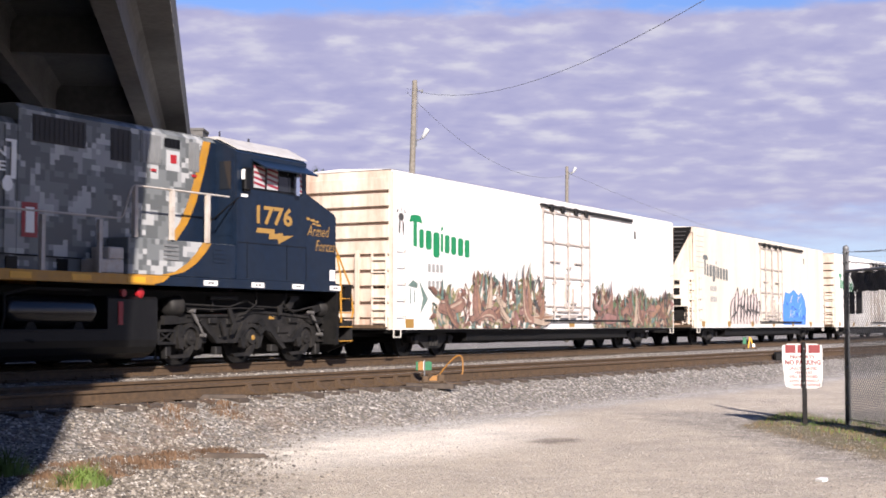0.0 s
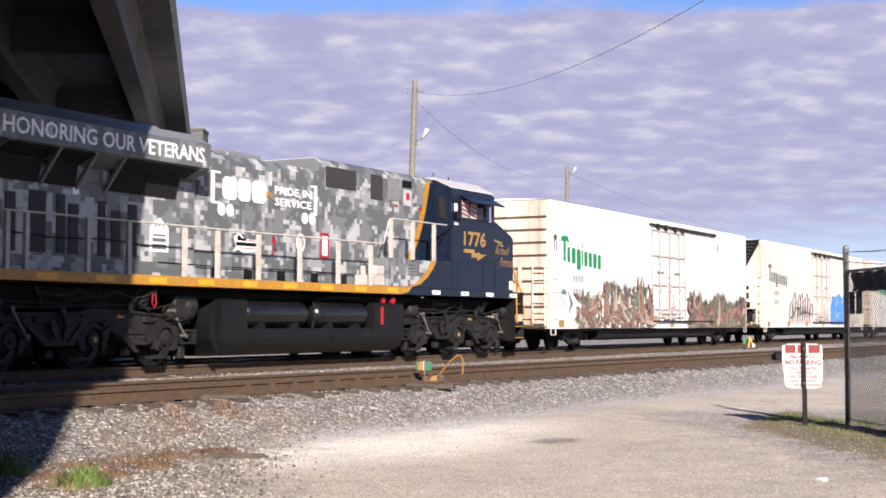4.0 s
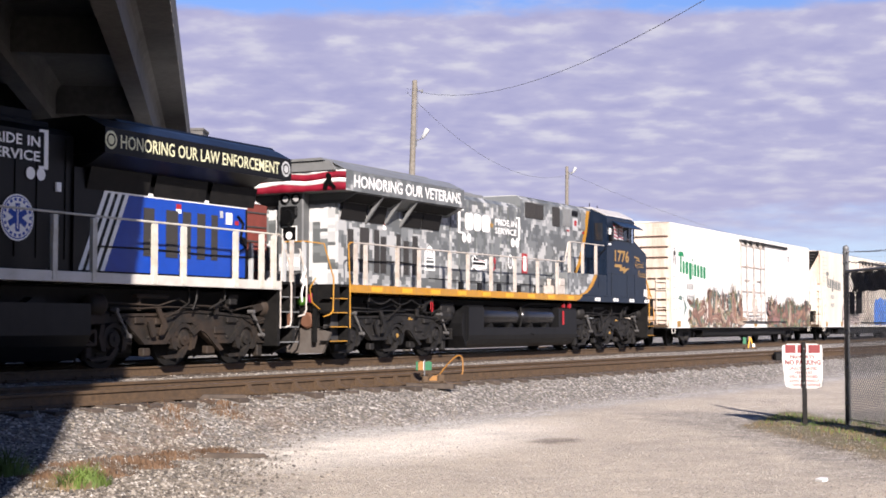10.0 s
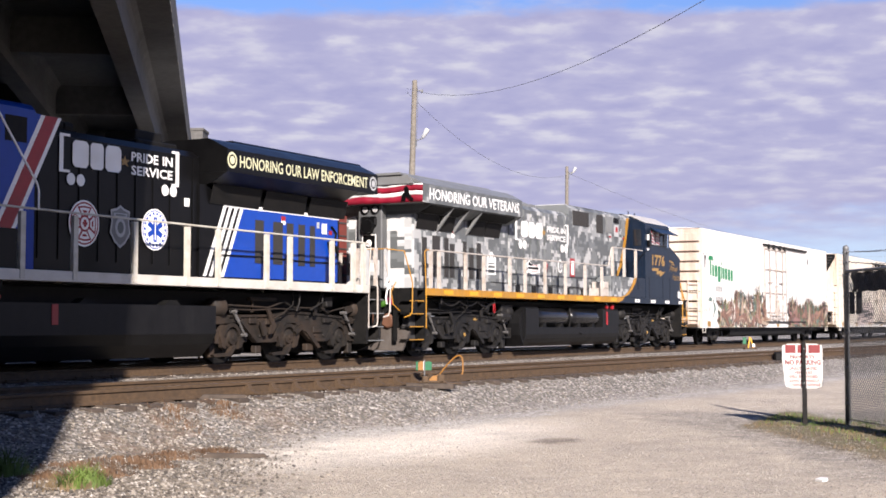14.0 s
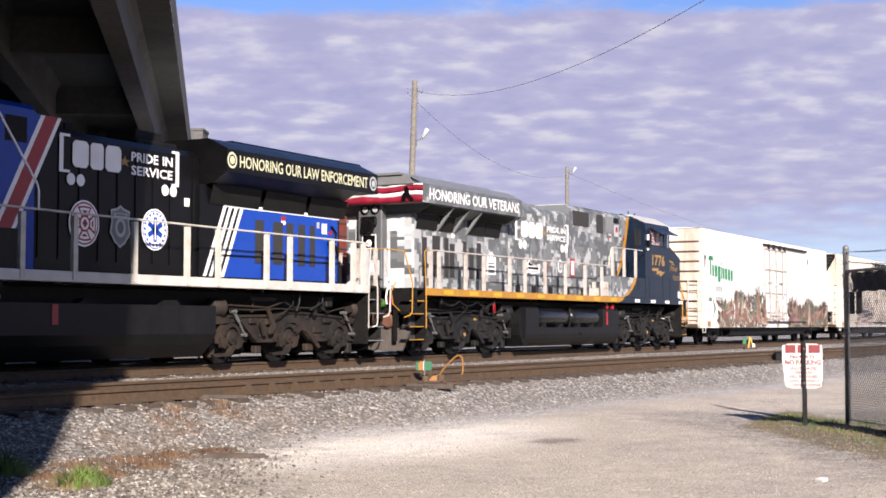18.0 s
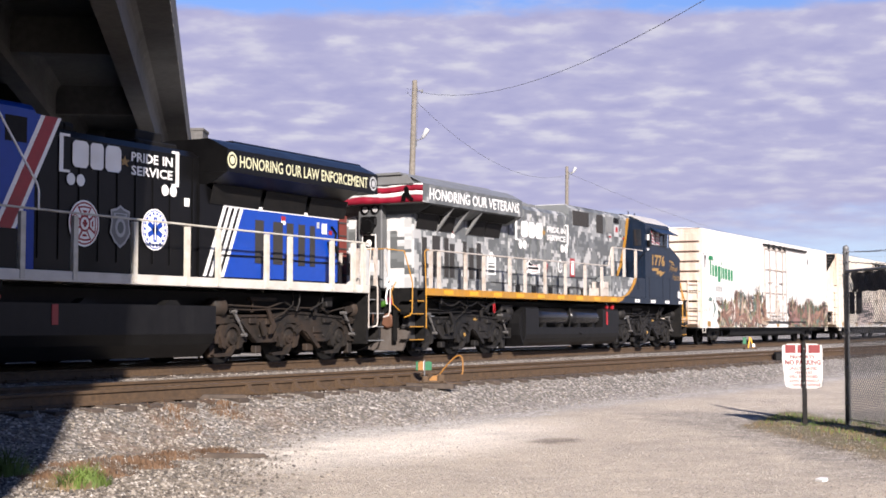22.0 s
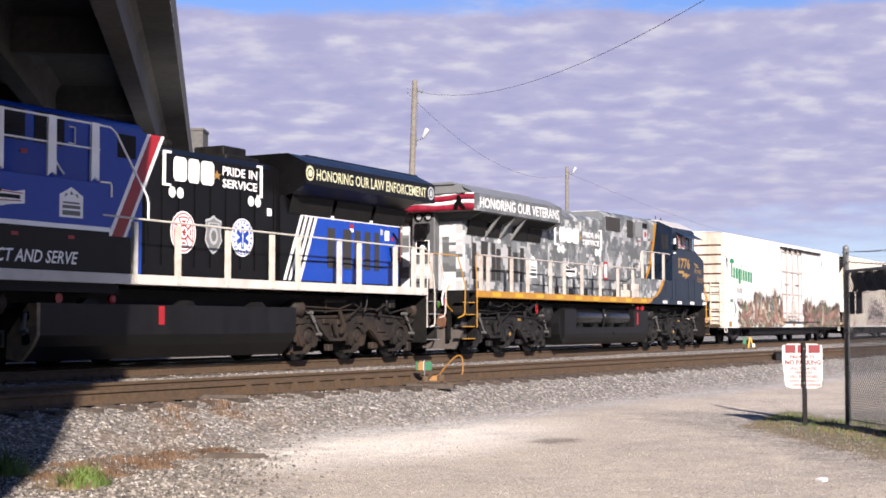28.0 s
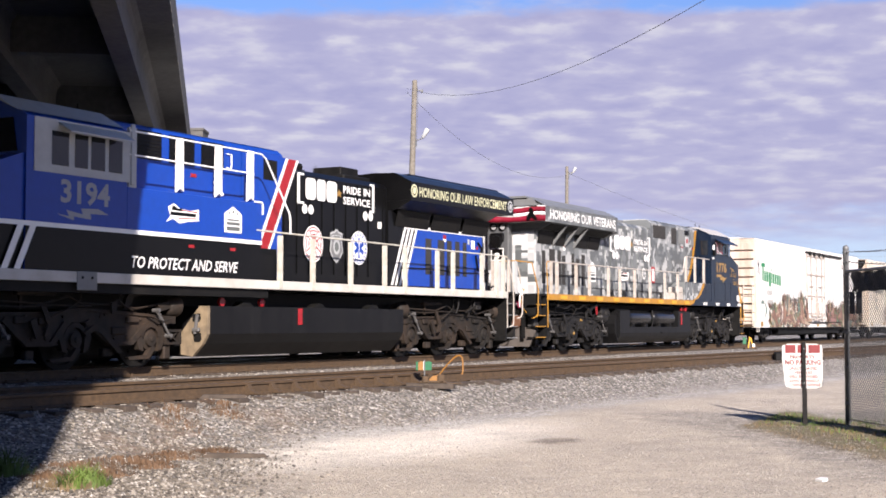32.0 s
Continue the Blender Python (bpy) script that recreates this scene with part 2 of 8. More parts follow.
def camo_material(threshold=0.535, cell=(0.115, 4.0, 0.10), pale=((0.225, 0.234, 0.234), (0.34, 0.345, 0.34)), start=0.0):
    """Digital camouflage: square blocks of four greys, large and small mixed."""
    m = mat("camouflage_paint", (0.2, 0.21, 0.21), 0.45, vary=0.06, scale=12)
    nt = m.node_tree; nd, ln = nt.nodes, nt.links.new
    bsdf = nd["Principled BSDF"]
    tc = nd.new("ShaderNodeTexCoord")
    sn = nd.new("ShaderNodeVectorMath"); sn.operation = "SNAP"; sn.inputs[1].default_value = cell
    off = nd.new("ShaderNodeVectorMath"); off.operation = "ADD"; off.inputs[1].default_value = (20.0, 2.0, 0.0)
    ln(tc.outputs["Object"], off.inputs[0]); ln(off.outputs[0], sn.inputs[0])
    def blocks(scale, shift, stops, more=None):
        sh = nd.new("ShaderNodeVectorMath"); sh.operation = "ADD"; sh.inputs[1].default_value = (shift, start, shift * 0.7)
        ln(sn.outputs[0], sh.inputs[0])
        n = nd.new("ShaderNodeTexNoise"); n.inputs["Scale"].default_value = scale; n.inputs["Detail"].default_value = 2.6; n.inputs["Roughness"].default_value = 0.6
        ln(sh.outputs[0], n.inputs["Vector"])
        r = nd.new("ShaderNodeValToRGB"); r.color_ramp.interpolation = "CONSTANT"
        e = r.color_ramp.elements
        e[0].position, e[0].color = 0.0, (*stops[0][1], 1)
        e[1].position, e[1].color = stops[1][0], (*stops[1][1], 1)
        for p, c in stops[2:]:
            k = e.new(p); k.color = (*c, 1)
        if more is None:
            ln(n.outputs[0], r.inputs[0])
        else:
            ad = nd.new("ShaderNodeMath"); ad.operation = "ADD"
            ln(n.outputs[0], ad.inputs[0]); ln(more, ad.inputs[1]); ln(ad.outputs[0], r.inputs[0])
        return r.outputs[0]
    ground_ = blocks(1.5, 3.0, ((0, (0.130, 0.140, 0.141)), (0.47, (0.085, 0.092, 0.093)), (0.60, (0.130, 0.140, 0.141))))
    # paler towards the rear end
    sx = nd.new("ShaderNodeSeparateXYZ"); ln(tc.outputs["Object"], sx.inputs[0])
    rear = nd.new("ShaderNodeMapRange"); rear.inputs[1].default_value, rear.inputs[2].default_value = 1.2, 4.6
    rear.inputs[3].default_value, rear.inputs[4].default_value = 0.075, 0.0
    ln(sx.outputs[0], rear.inputs[0])
    light_ = blocks(1.9, 31.0, ((0, (0, 0, 0)), (threshold, (1, 1, 1))), rear.outputs[0])
    pale_ = blocks(2.6, 57.0, ((0, pale[0]), (0.50, pale[1])), rear.outputs[0])
    ramp = nd.new("ShaderNodeMix"); ramp.data_type = "RGBA"
    ln(light_, ramp.inputs[0]); ln(ground_, ramp.inputs[6]); ln(pale_, ramp.inputs[7])
    d = nd.new("ShaderNodeTexNoise"); d.inputs["Scale"].default_value = 3.0; d.inputs["Detail"].default_value = 7
    ln(tc.outputs["Object"], d.inputs["Vector"])
    mr = nd.new("ShaderNodeMapRange"); mr.inputs[3].default_value, mr.inputs[4].default_value = 0.88, 1.10
    ln(d.outputs[0], mr.inputs[0])
    sc = nd.new("ShaderNodeVectorMath"); sc.operation = "SCALE"
    ln(ramp.outputs[2], sc.inputs[0]); ln(mr.outputs[0], sc.inputs[3])
    ln(sc.outputs[0], bsdf.inputs["Base Color"])
    return m


CAMO = camo_material()
CAMO_WING = camo_material(0.66)
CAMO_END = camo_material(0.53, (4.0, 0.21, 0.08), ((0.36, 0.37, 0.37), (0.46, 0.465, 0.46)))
NAVY = mat("navy_paint", (0.0045, 0.0105, 0.0235), 0.34, vary=0.22, dirt=(0.014, 0.019, 0.027), dirt_amount=0.45, dirt_scale=2.2, streak=True, spec=0.22)
BLUE = mat("blue_paint", (0.004, 0.042, 0.29), 0.34, vary=0.08, dirt=(0.01, 0.04, 0.2), dirt_amount=0.3, spec=0.35)
BLACK = mat("black_paint", (0.0030, 0.0030, 0.0034), 0.34, vary=0.2, dirt=(0.0065, 0.0065, 0.0065), dirt_amount=0.4, spec=0.18)
UNDER = mat("underframe_black", (0.0045, 0.0045, 0.0045), 0.65, vary=0.3, dirt=(0.014, 0.012, 0.010), dirt_amount=0.5, dirt_scale=3, bump=0.2, spec=0.2)
TRUCK = mat("truck_grime", (0.0085, 0.0082, 0.008), 0.62, vary=0.4, dirt=(0.028, 0.025, 0.0225), dirt_amount=0.7, dirt_scale=2.5, bump=0.35, spec=0.25)
TRUCK_RUST = mat("truck_dust", (0.013, 0.0115, 0.010), 0.7, vary=0.35, dirt=(0.056, 0.035, 0.022), dirt_amount=0.65, dirt_scale=1.3, bump=0.35, spec=0.25)
DUSTTAN = mat("dried_mud", (0.20, 0.15, 0.092), 0.85, vary=0.25, dirt=(0.09, 0.07, 0.05), dirt_amount=0.6, dirt_scale=4, bump=0.3)
RESERVOIR = mat("glossy_black_tank", (0.006, 0.006, 0.0068), 0.22, vary=0.2, dirt=(0.014, 0.014, 0.014), dirt_amount=0.5, dirt_scale=3, spec=0.5)
TANK = mat("tank_black", (0.005, 0.005, 0.0055), 0.45, vary=0.2, dirt=(0.013, 0.013, 0.013), dirt_amount=0.5, streak=True, dirt_scale=3, spec=0.2)
YELLOW = mat("yellow_paint", (0.36, 0.17, 0.012), 0.45, vary=0.12, dirt=(0.25, 0.15, 0.05), dirt_amount=0.6, dirt_scale=5)
STRIPE_Y = mat("reflector_yellow", (0.56, 0.28, 0.015), 0.35, vary=0.08)
CREAM = mat("handrail_cream", (0.41, 0.38, 0.345), 0.5, vary=0.1, dirt=(0.25, 0.18, 0.12), dirt_amount=0.6, dirt_scale=5)
RAILWHITE = mat("handrail_white", (0.47, 0.455, 0.40), 0.5, vary=0.1, dirt=(0.30, 0.25, 0.17), dirt_amount=0.6, dirt_scale=5)
WHITE = mat("white_paint", (0.78, 0.78, 0.76), 0.45, vary=0.05, dirt=(0.5, 0.47, 0.42), dirt_amount=0.4, dirt_scale=3)
CARWHITE = mat("boxcar_white", (0.63, 0.618, 0.60), 0.5, vary=0.04, dirt=(0.55, 0.49, 0.42), dirt_amount=0.4, dirt_scale=1.1, streak=True)
CARIVORY = mat("boxcar_ivory", (0.60, 0.555, 0.475), 0.5, vary=0.05, dirt=(0.45, 0.36, 0.26), dirt_amount=0.55, dirt_scale=0.9, streak=True)
CARCREAM = mat("boxcar_end_cream", (0.58, 0.52, 0.44), 0.55, vary=0.08, dirt=(0.24, 0.115, 0.06), dirt_amount=1.0, dirt_scale=1.0, streak=True)
DULLWHITE = mat("sill_white", (0.50, 0.48, 0.44), 0.55, vary=0.08, dirt=(0.3, 0.27, 0.22), dirt_amount=0.7, dirt_scale=3)
RED = mat("red_paint", (0.27, 0.010, 0.014), 0.4, vary=0.1)
DARKRED = mat("dark_red_paint", (0.21, 0.009, 0.024), 0.4, vary=0.12, dirt=(0.1, 0.02, 0.02), dirt_amount=0.4)
GOLD = mat("gold_vinyl", (0.27, 0.155, 0.035), 0.4, vary=0.08)
PALEGOLD = mat("pale_yellow_vinyl", (0.55, 0.54, 0.34), 0.4, vary=0.06)
GREEN = mat("green_vinyl", (0.0, 0.17, 0.06), 0.5, vary=0.1)
MARKGREY = mat("faded_grey_marks", (0.24, 0.24, 0.23), 0.5, vary=0.15)
GREYVINYL = mat("grey_vinyl", (0.10, 0.11, 0.105), 0.5, vary=0.1)
SCREEN = mat("radiator_mesh", (0.0085, 0.008, 0.0078), 0.7, vary=0.3, scale=50, spec=0.2)
MESHGREY = mat("screen_grey", (0.024, 0.022, 0.021), 0.7, vary=0.25, scale=60)
LIGHTGREY = mat("light_grey_paint", (0.36, 0.37, 0.37), 0.45, vary=0.08, dirt=(0.3, 0.3, 0.3), dirt_amount=0.4)
MIDGREY = mat("mid_grey_paint", (0.15, 0.155, 0.155), 0.45, vary=0.08, dirt=(0.09, 0.09, 0.09), dirt_amount=0.5)
NUMGREY = mat("number_grey", (0.25, 0.26, 0.28), 0.5, vary=0.08)
ROOFGREY = mat("cab_roof_grey", (0.40, 0.39, 0.38), 0.55, vary=0.1, dirt=(0.25, 0.23, 0.2), dirt_amount=0.5)
STEEL = mat("bare_steel", (0.30, 0.29, 0.28), 0.35, metal=0.9, vary=0.2)
RUST = mat("rail_rust", (0.064, 0.038, 0.018), 0.8, vary=0.35, scale=14, dirt=(0.045, 0.029, 0.017), dirt_amount=0.7, dirt_scale=2, bump=0.3)
RAILTOP = mat("rail_worn_head", (0.13, 0.10, 0.08), 0.4, metal=0.5, vary=0.25)
RAILSHINE = mat("rail_polished_head", (0.50, 0.49, 0.48), 0.17, metal=1.0, vary=0.12, scale=3)
TIE = mat("tie_wood", (0.050, 0.037, 0.028), 0.85, vary=0.35, scale=9, dirt=(0.075, 0.062, 0.05), dirt_amount=0.5, bump=0.5, rand=0.25)
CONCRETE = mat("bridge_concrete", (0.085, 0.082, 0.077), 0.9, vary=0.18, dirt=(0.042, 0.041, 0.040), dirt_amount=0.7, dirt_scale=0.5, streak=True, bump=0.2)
WOODPOLE = mat("weathered_pole", (0.15, 0.135, 0.11), 0.85, vary=0.3, scale=10, dirt=(0.1, 0.085, 0.07), dirt_amount=0.6, streak=True, bump=0.4)
GALV = mat("galvanised_steel", (0.15, 0.155, 0.16), 0.5, metal=0.3, vary=0.2)
DARKPOST = mat("dark_post", (0.012, 0.011, 0.011), 0.7, vary=0.25, bump=0.2, spec=0.12)
ORANGE = mat("orange_paint", (0.24, 0.105, 0.012), 0.5, vary=0.2, dirt=(0.10, 0.05, 0.018), dirt_amount=0.6, dirt_scale=6)
TEAL = mat("green_target", (0.0, 0.095, 0.035), 0.45, vary=0.1)
BOXRED = mat("parked_car_red", (0.17, 0.035, 0.025), 0.6, vary=0.15, dirt=(0.1, 0.04, 0.03), dirt_amount=0.6, streak=True)
SIGNWHITE = mat("sign_white", (0.42, 0.42, 0.41), 0.5, vary=0.04, dirt=(0.4, 0.38, 0.35), dirt_amount=0.4, dirt_scale=5)
SIGNRED = mat("sign_red", (0.15, 0.005, 0.007), 0.5, vary=0.1)


def glass(name, tint, rough=0.06):
    m = bpy.data.materials.new(name); m.use_nodes = True
    b = m.node_tree.nodes["Principled BSDF"]
    b.inputs["Base Color"].default_value = (*tint, 1)
    b.inputs["Roughness"].default_value = rough
    b.inputs["Specular IOR Level"].default_value = 0.45
    b.inputs["Coat Weight"].default_value = 0.0
    return m


MIRROR = mat("mirror", (0.75, 0.80, 0.86), 0.14, metal=1.0, vary=0.03)
DARKGLASS = glass("dark_cab_glass", (0.012, 0.014, 0.018))

# ---------------------------------------------------------------- ground
GROUND_Z = -0.6


def siding_y(x):
    """Middle of the siding that runs in front of the main track."""
    return -5.98 - 0.051 * (x - 14.0)


def smooth01(t):
    t = min(1.0, max(0.0, t))
    return t * t * (3 - 2 * t)


def ground_height(x, y):
    """Ballast bed under both tracks, falling to the yard on either side."""
    near, far = siding_y(x) - 1.0, 2.6
    if y < near:
        k = smooth01((near - y) / 1.5)
        z = -0.205 + (GROUND_Z + 0.205) * k
    elif y > far:
        z = -0.205 - 0.3 * smooth01((y - far) / 1.8)
    else:
        z = -0.205
        mid = (siding_y(x) + 1.4 + -1.4) / 2
        z -= 0.07 * math.exp(-((y - mid) / 0.9) ** 2)
    if -40 < x < 130 and -40 < y < 40:
        k = 0.045 if y < near - 0.6 else 0.012
        z += k * noise.noise(Vector((x * 0.35, y * 0.35, 3.0))) + 0.018 * noise.noise(Vector((x * 1.9, y * 1.9, 7.0)))
    return z


def ground_material():
    """Grey ballast by the tracks, a pale crushed-limerock drive, brown grassy soil by the fence."""
    m = bpy.data.materials.new("yard_ground"); m.use_nodes = True
    nt = m.node_tree; nd, ln = nt.nodes, nt.links.new
    bsdf = nd["Principled BSDF"]; bsdf.inputs["Roughness"].default_value = 0.92
    tc = nd.new("ShaderNodeTexCoord")
    sep = nd.new("ShaderNodeSeparateXYZ"); ln(tc.outputs["Object"], sep.inputs[0])

    def tex(scale, detail=6, rough=0.55):
        n = nd.new("ShaderNodeTexNoise"); n.inputs["Scale"].default_value = scale
        n.inputs["Detail"].default_value = detail; n.inputs["Roughness"].default_value = rough
        ln(tc.outputs["Object"], n.inputs["Vector"])
        return n.outputs[0]

    def math_(op, a, b=None, c=None):
        n = nd.new("ShaderNodeMath"); n.operation = op
        for i, v in enumerate((a, b, c)):
            if v is None:
                continue
            if isinstance(v, (int, float)):
                n.inputs[i].default_value = v
            else:
                ln(v, n.inputs[i])
        return n.outputs[0]

    def step(v, lo, hi):
        n = nd.new("ShaderNodeMapRange"); n.interpolation_type = "SMOOTHSTEP"
        n.inputs[1].default_value, n.inputs[2].default_value = lo, hi
        ln(v, n.inputs[0])
        return n.outputs[0]

    def mix(f, a, b):
        n = nd.new("ShaderNodeMix"); n.data_type = "RGBA"
        ln(f, n.inputs[0])
        for i, v in ((6, a), (7, b)):
            if isinstance(v, tuple):
                n.inputs[i].default_value = (*v, 1)
            else:
                ln(v, n.inputs[i])
        return n.outputs[2]

    def ramp(v, *stops):
        n = nd.new("ShaderNodeValToRGB"); e = n.color_ramp.elements
        e[0].position, e[0].color = stops[0][0], (*stops[0][1], 1)
        e[1].position, e[1].color = stops[-1][0], (*stops[-1][1], 1)
        for p, c in stops[1:-1]:
            k = e.new(p); k.color = (*c, 1)
        ln(v, n.inputs[0])
        return n.outputs[0]

    x, y = sep.outputs[0], sep.outputs[1]
    vor = nd.new("ShaderNodeTexVoronoi"); vor.inputs["Scale"].default_value = 24.0
    ln(tc.outputs["Object"], vor.inputs["Vector"])
    sepc = nd.new("ShaderNodeSeparateColor"); ln(vor.outputs["Color"], sepc.inputs[0])
    stone = ramp(sepc.outputs[0], (0.0, (0.055, 0.050, 0.045)), (0.35, (0.125, 0.115, 0.102)), (0.72, (0.215, 0.198, 0.176)), (0.92, (0.34, 0.316, 0.285)), (1.0, (0.56, 0.53, 0.49)))
    big = tex(0.45, 5); fine = tex(42, 8, 0.75); mid = tex(2.6, 7, 0.65)
    # brown dust and dead weeds in the ballast
    brown = step(tex(0.9, 6, 0.7), 0.50, 0.66)
    near_left = math_("SUBTRACT", 1.0, step(x, 13.0, 19.0))
    ballast = mix(math_("MULTIPLY", math_("MULTIPLY", brown, near_left), 0.6), stone, (0.17, 0.10, 0.055))
    drive_stone = ramp(fine, (0.30, (0.25, 0.214, 0.172)), (0.46, (0.40, 0.348, 0.284)), (0.60, (0.475, 0.42, 0.35)), (0.76, (0.57, 0.515, 0.44)))
    pale = ramp(fine, (0.3, (0.42, 0.37, 0.305)), (0.46, (0.70, 0.64, 0.555)), (0.7, (0.82, 0.77, 0.69)))
    # the drive: everything in front of a line that runs beside the ballast toe
    edge = math_("ADD", y, math_("MULTIPLY", x, 0.051))
    edge = math_("ADD", edge, math_("MULTIPLY", math_("SUBTRACT", mid, 0.5), 1.4))
    drive = math_("SUBTRACT", 1.0, step(edge, -8.25, -7.15))
    # left of the drive the ballast goes on to the camera
    right = step(math_("ADD", math_("ADD", math_("MULTIPLY", x, 0.55), math_("MULTIPLY", y, -0.84)), math_("MULTIPLY", math_("SUBTRACT", mid, 0.5), 2.4)), 14.1, 15.6)
    drive = math_("MULTIPLY", drive, right)
    # bright crushed patch
    px = math_("MULTIPLY", math_("SUBTRACT", x, 14.2), 0.24)
    py = math_("MULTIPLY", math_("ADD", y, 9.9), 0.62)
    rr = math_("SQRT", math_("ADD", math_("MULTIPLY", px, px), math_("MULTIPLY", py, py)))
    rr = math_("ADD", rr, math_("MULTIPLY", math_("SUBTRACT", mid, 0.5), 1.1))
    patch = math_("SUBTRACT", 1.0, step(rr, 0.55, 1.35))
    drv = mix(patch, drive_stone, pale)
    # salt-and-pepper grit
    grit = ramp(tex(120, 3, 0.8), (0.36, (0.62, 0.60, 0.58)), (0.50, (1.0, 0.99, 0.97)), (0.62, (1.34, 1.34, 1.33)))
    gm = nd.new("ShaderNodeMix"); gm.data_type = "RGBA"; gm.blend_type = "MULTIPLY"; gm.inputs[0].default_value = 0.85
    ln(drv, gm.inputs[6]); ln(grit, gm.inputs[7]); drv = gm.outputs[2]
    greyer = step(big, 0.50, 0.62)
    drv = mix(math_("MULTIPLY", greyer, 0.25), drv, stone)
    # oil-dark stain on the drive
    sx = math_("MULTIPLY", math_("SUBTRACT", x, 15.6), 0.8); sy = math_("MULTIPLY", math_("ADD", y, 11.65), 1.5)
    stain = math_("SUBTRACT", 1.0, step(math_("ADD", math_("SQRT", math_("ADD", math_("MULTIPLY", sx, sx), math_("MULTIPLY", sy, sy))), math_("MULTIPLY", math_("SUBTRACT", mid, 0.5), 0.9)), 0.1, 0.55))
    drv = mix(math_("MULTIPLY", stain, 0.75), drv, (0.13, 0.10, 0.075))
    # pale grey gravel strewn along the ballast toe
    strewn = math_("MULTIPLY", step(edge, -9.1, -8.3), 0.75)
    drv = mix(strewn, drv, ramp(sepc.outputs[1], (0.0, (0.15, 0.143, 0.134)), (0.4, (0.27, 0.26, 0.245)), (0.8, (0.42, 0.405, 0.385)), (1.0, (0.66, 0.64, 0.61))))
    # grey gravel verge between the drive and the fence strip
    fx, fy = math_("SUBTRACT", x, 20.0), math_("ADD", y, 14.2)
    off = math_("ADD", math_("MULTIPLY", fx, -0.576), math_("MULTIPLY", fy, 0.82))
    along = math_("ADD", math_("MULTIPLY", fx, -0.82), math_("MULTIPLY", fy, -0.576))
    wide = math_("ADD", off, math_("MULTIPLY", math_("SUBTRACT", tex(1.3, 6, 0.65), 0.5), 3.0))
    verge = math_("MULTIPLY", math_("SUBTRACT", 1.0, step(wide, 1.7, 3.1)), step(along, -3.4, -2.2))
    drv = mix(math_("MULTIPLY", verge, 0.62), drv, stone)
    col = mix(drive, ballast, drv)
    # soil strip along the fence
    wob = math_("MULTIPLY", math_("SUBTRACT", mid, 0.5), 1.1)
    soil = math_("MULTIPLY", math_("SUBTRACT", 1.0, step(math_("ADD", off, wob), 1.40, 1.85)), step(math_("ADD", math_("SUBTRACT", along, math_("MULTIPLY", off, 1.8)), wob), -3.1, -2.6))
    soil = math_("MULTIPLY", soil, step(math_("ADD", off, wob), -0.55, -0.2))
    col = mix(soil, col, ramp(mid, (0.3, (0.10, 0.078, 0.045)), (0.5, (0.15, 0.118, 0.068)), (0.7, (0.085, 0.095, 0.04))))
    # broad variation
    mr = nd.new("ShaderNodeMapRange"); mr.inputs[1].default_value, mr.inputs[2].default_value = 0.3, 0.7
    ln(mid, mr.inputs[0])
    mr.inputs[3].default_value, mr.inputs[4].default_value = 0.80, 1.10
    sc = nd.new("ShaderNodeVectorMath"); sc.operation = "SCALE"
    ln(col, sc.inputs[0]); ln(mr.outputs[0], sc.inputs[3])
    ln(sc.outputs[0], bsdf.inputs["Base Color"])
    bp = nd.new("ShaderNodeBump"); bp.inputs["Strength"].default_value = 0.7; bp.inputs["Distance"].default_value = 0.03
    h = math_("ADD", math_("MULTIPLY", vor.outputs["Distance"], -0.8), math_("MULTIPLY", fine, 0.8))
    ln(h, bp.inputs["Height"]); ln(bp.outputs[0], bsdf.inputs["Normal"])
    return m


def spread(lo, hi, a, b, fine, grow):
    """Grid lines: even between a and b, wider and wider out to lo and hi."""
    out = list(np.arange(a, b, fine))
    s, v = fine, b
    while v < hi:
        out.append(v); s *= grow; v += s
    out.append(hi)
    s, v, left = fine, a, []
    while v > lo:
        s *= grow; v -= s; left.append(max(v, lo))
    return left[::-1] + out


def build_ground():
    xs = spread(-600, 3000, 4.0, 44.0, 0.22, 1.18)
    ys = spread(-600, 2500, -17.0, 4.0, 0.16, 1.18)
    vs = [(x, y, ground_height(x, y)) for y in ys for x in xs]
    w = len(xs)
    fs = [(j * w + i, j * w + i + 1, (j + 1) * w + i + 1, (j + 1) * w + i) for j in range(len(ys) - 1) for i in range(w - 1)]
    me = bpy.data.meshes.new("ground")
    me.from_pydata(vs, [], fs)
    me.polygons.foreach_set("use_smooth", [True] * len(fs))
    g = part("ground", me, ground_material())
    tagged(g, "grey ballast and pale crushed limerock yard ground beside the tracks", "ground", kind="structure")


build_ground()


# ---------------------------------------------------------------- tracks
def rail_profile():
    return [(-0.07, -0.18), (0.07, -0.18), (0.07, -0.165), (0.012, -0.145), (0.012, -0.045), (0.037, -0.038), (0.037, -0.006), (0.030, 0.0),
            (-0.030, 0.0), (-0.037, -0.006), (-0.037, -0.038), (-0.012, -0.045), (-0.012, -0.145), (-0.07, -0.165)]


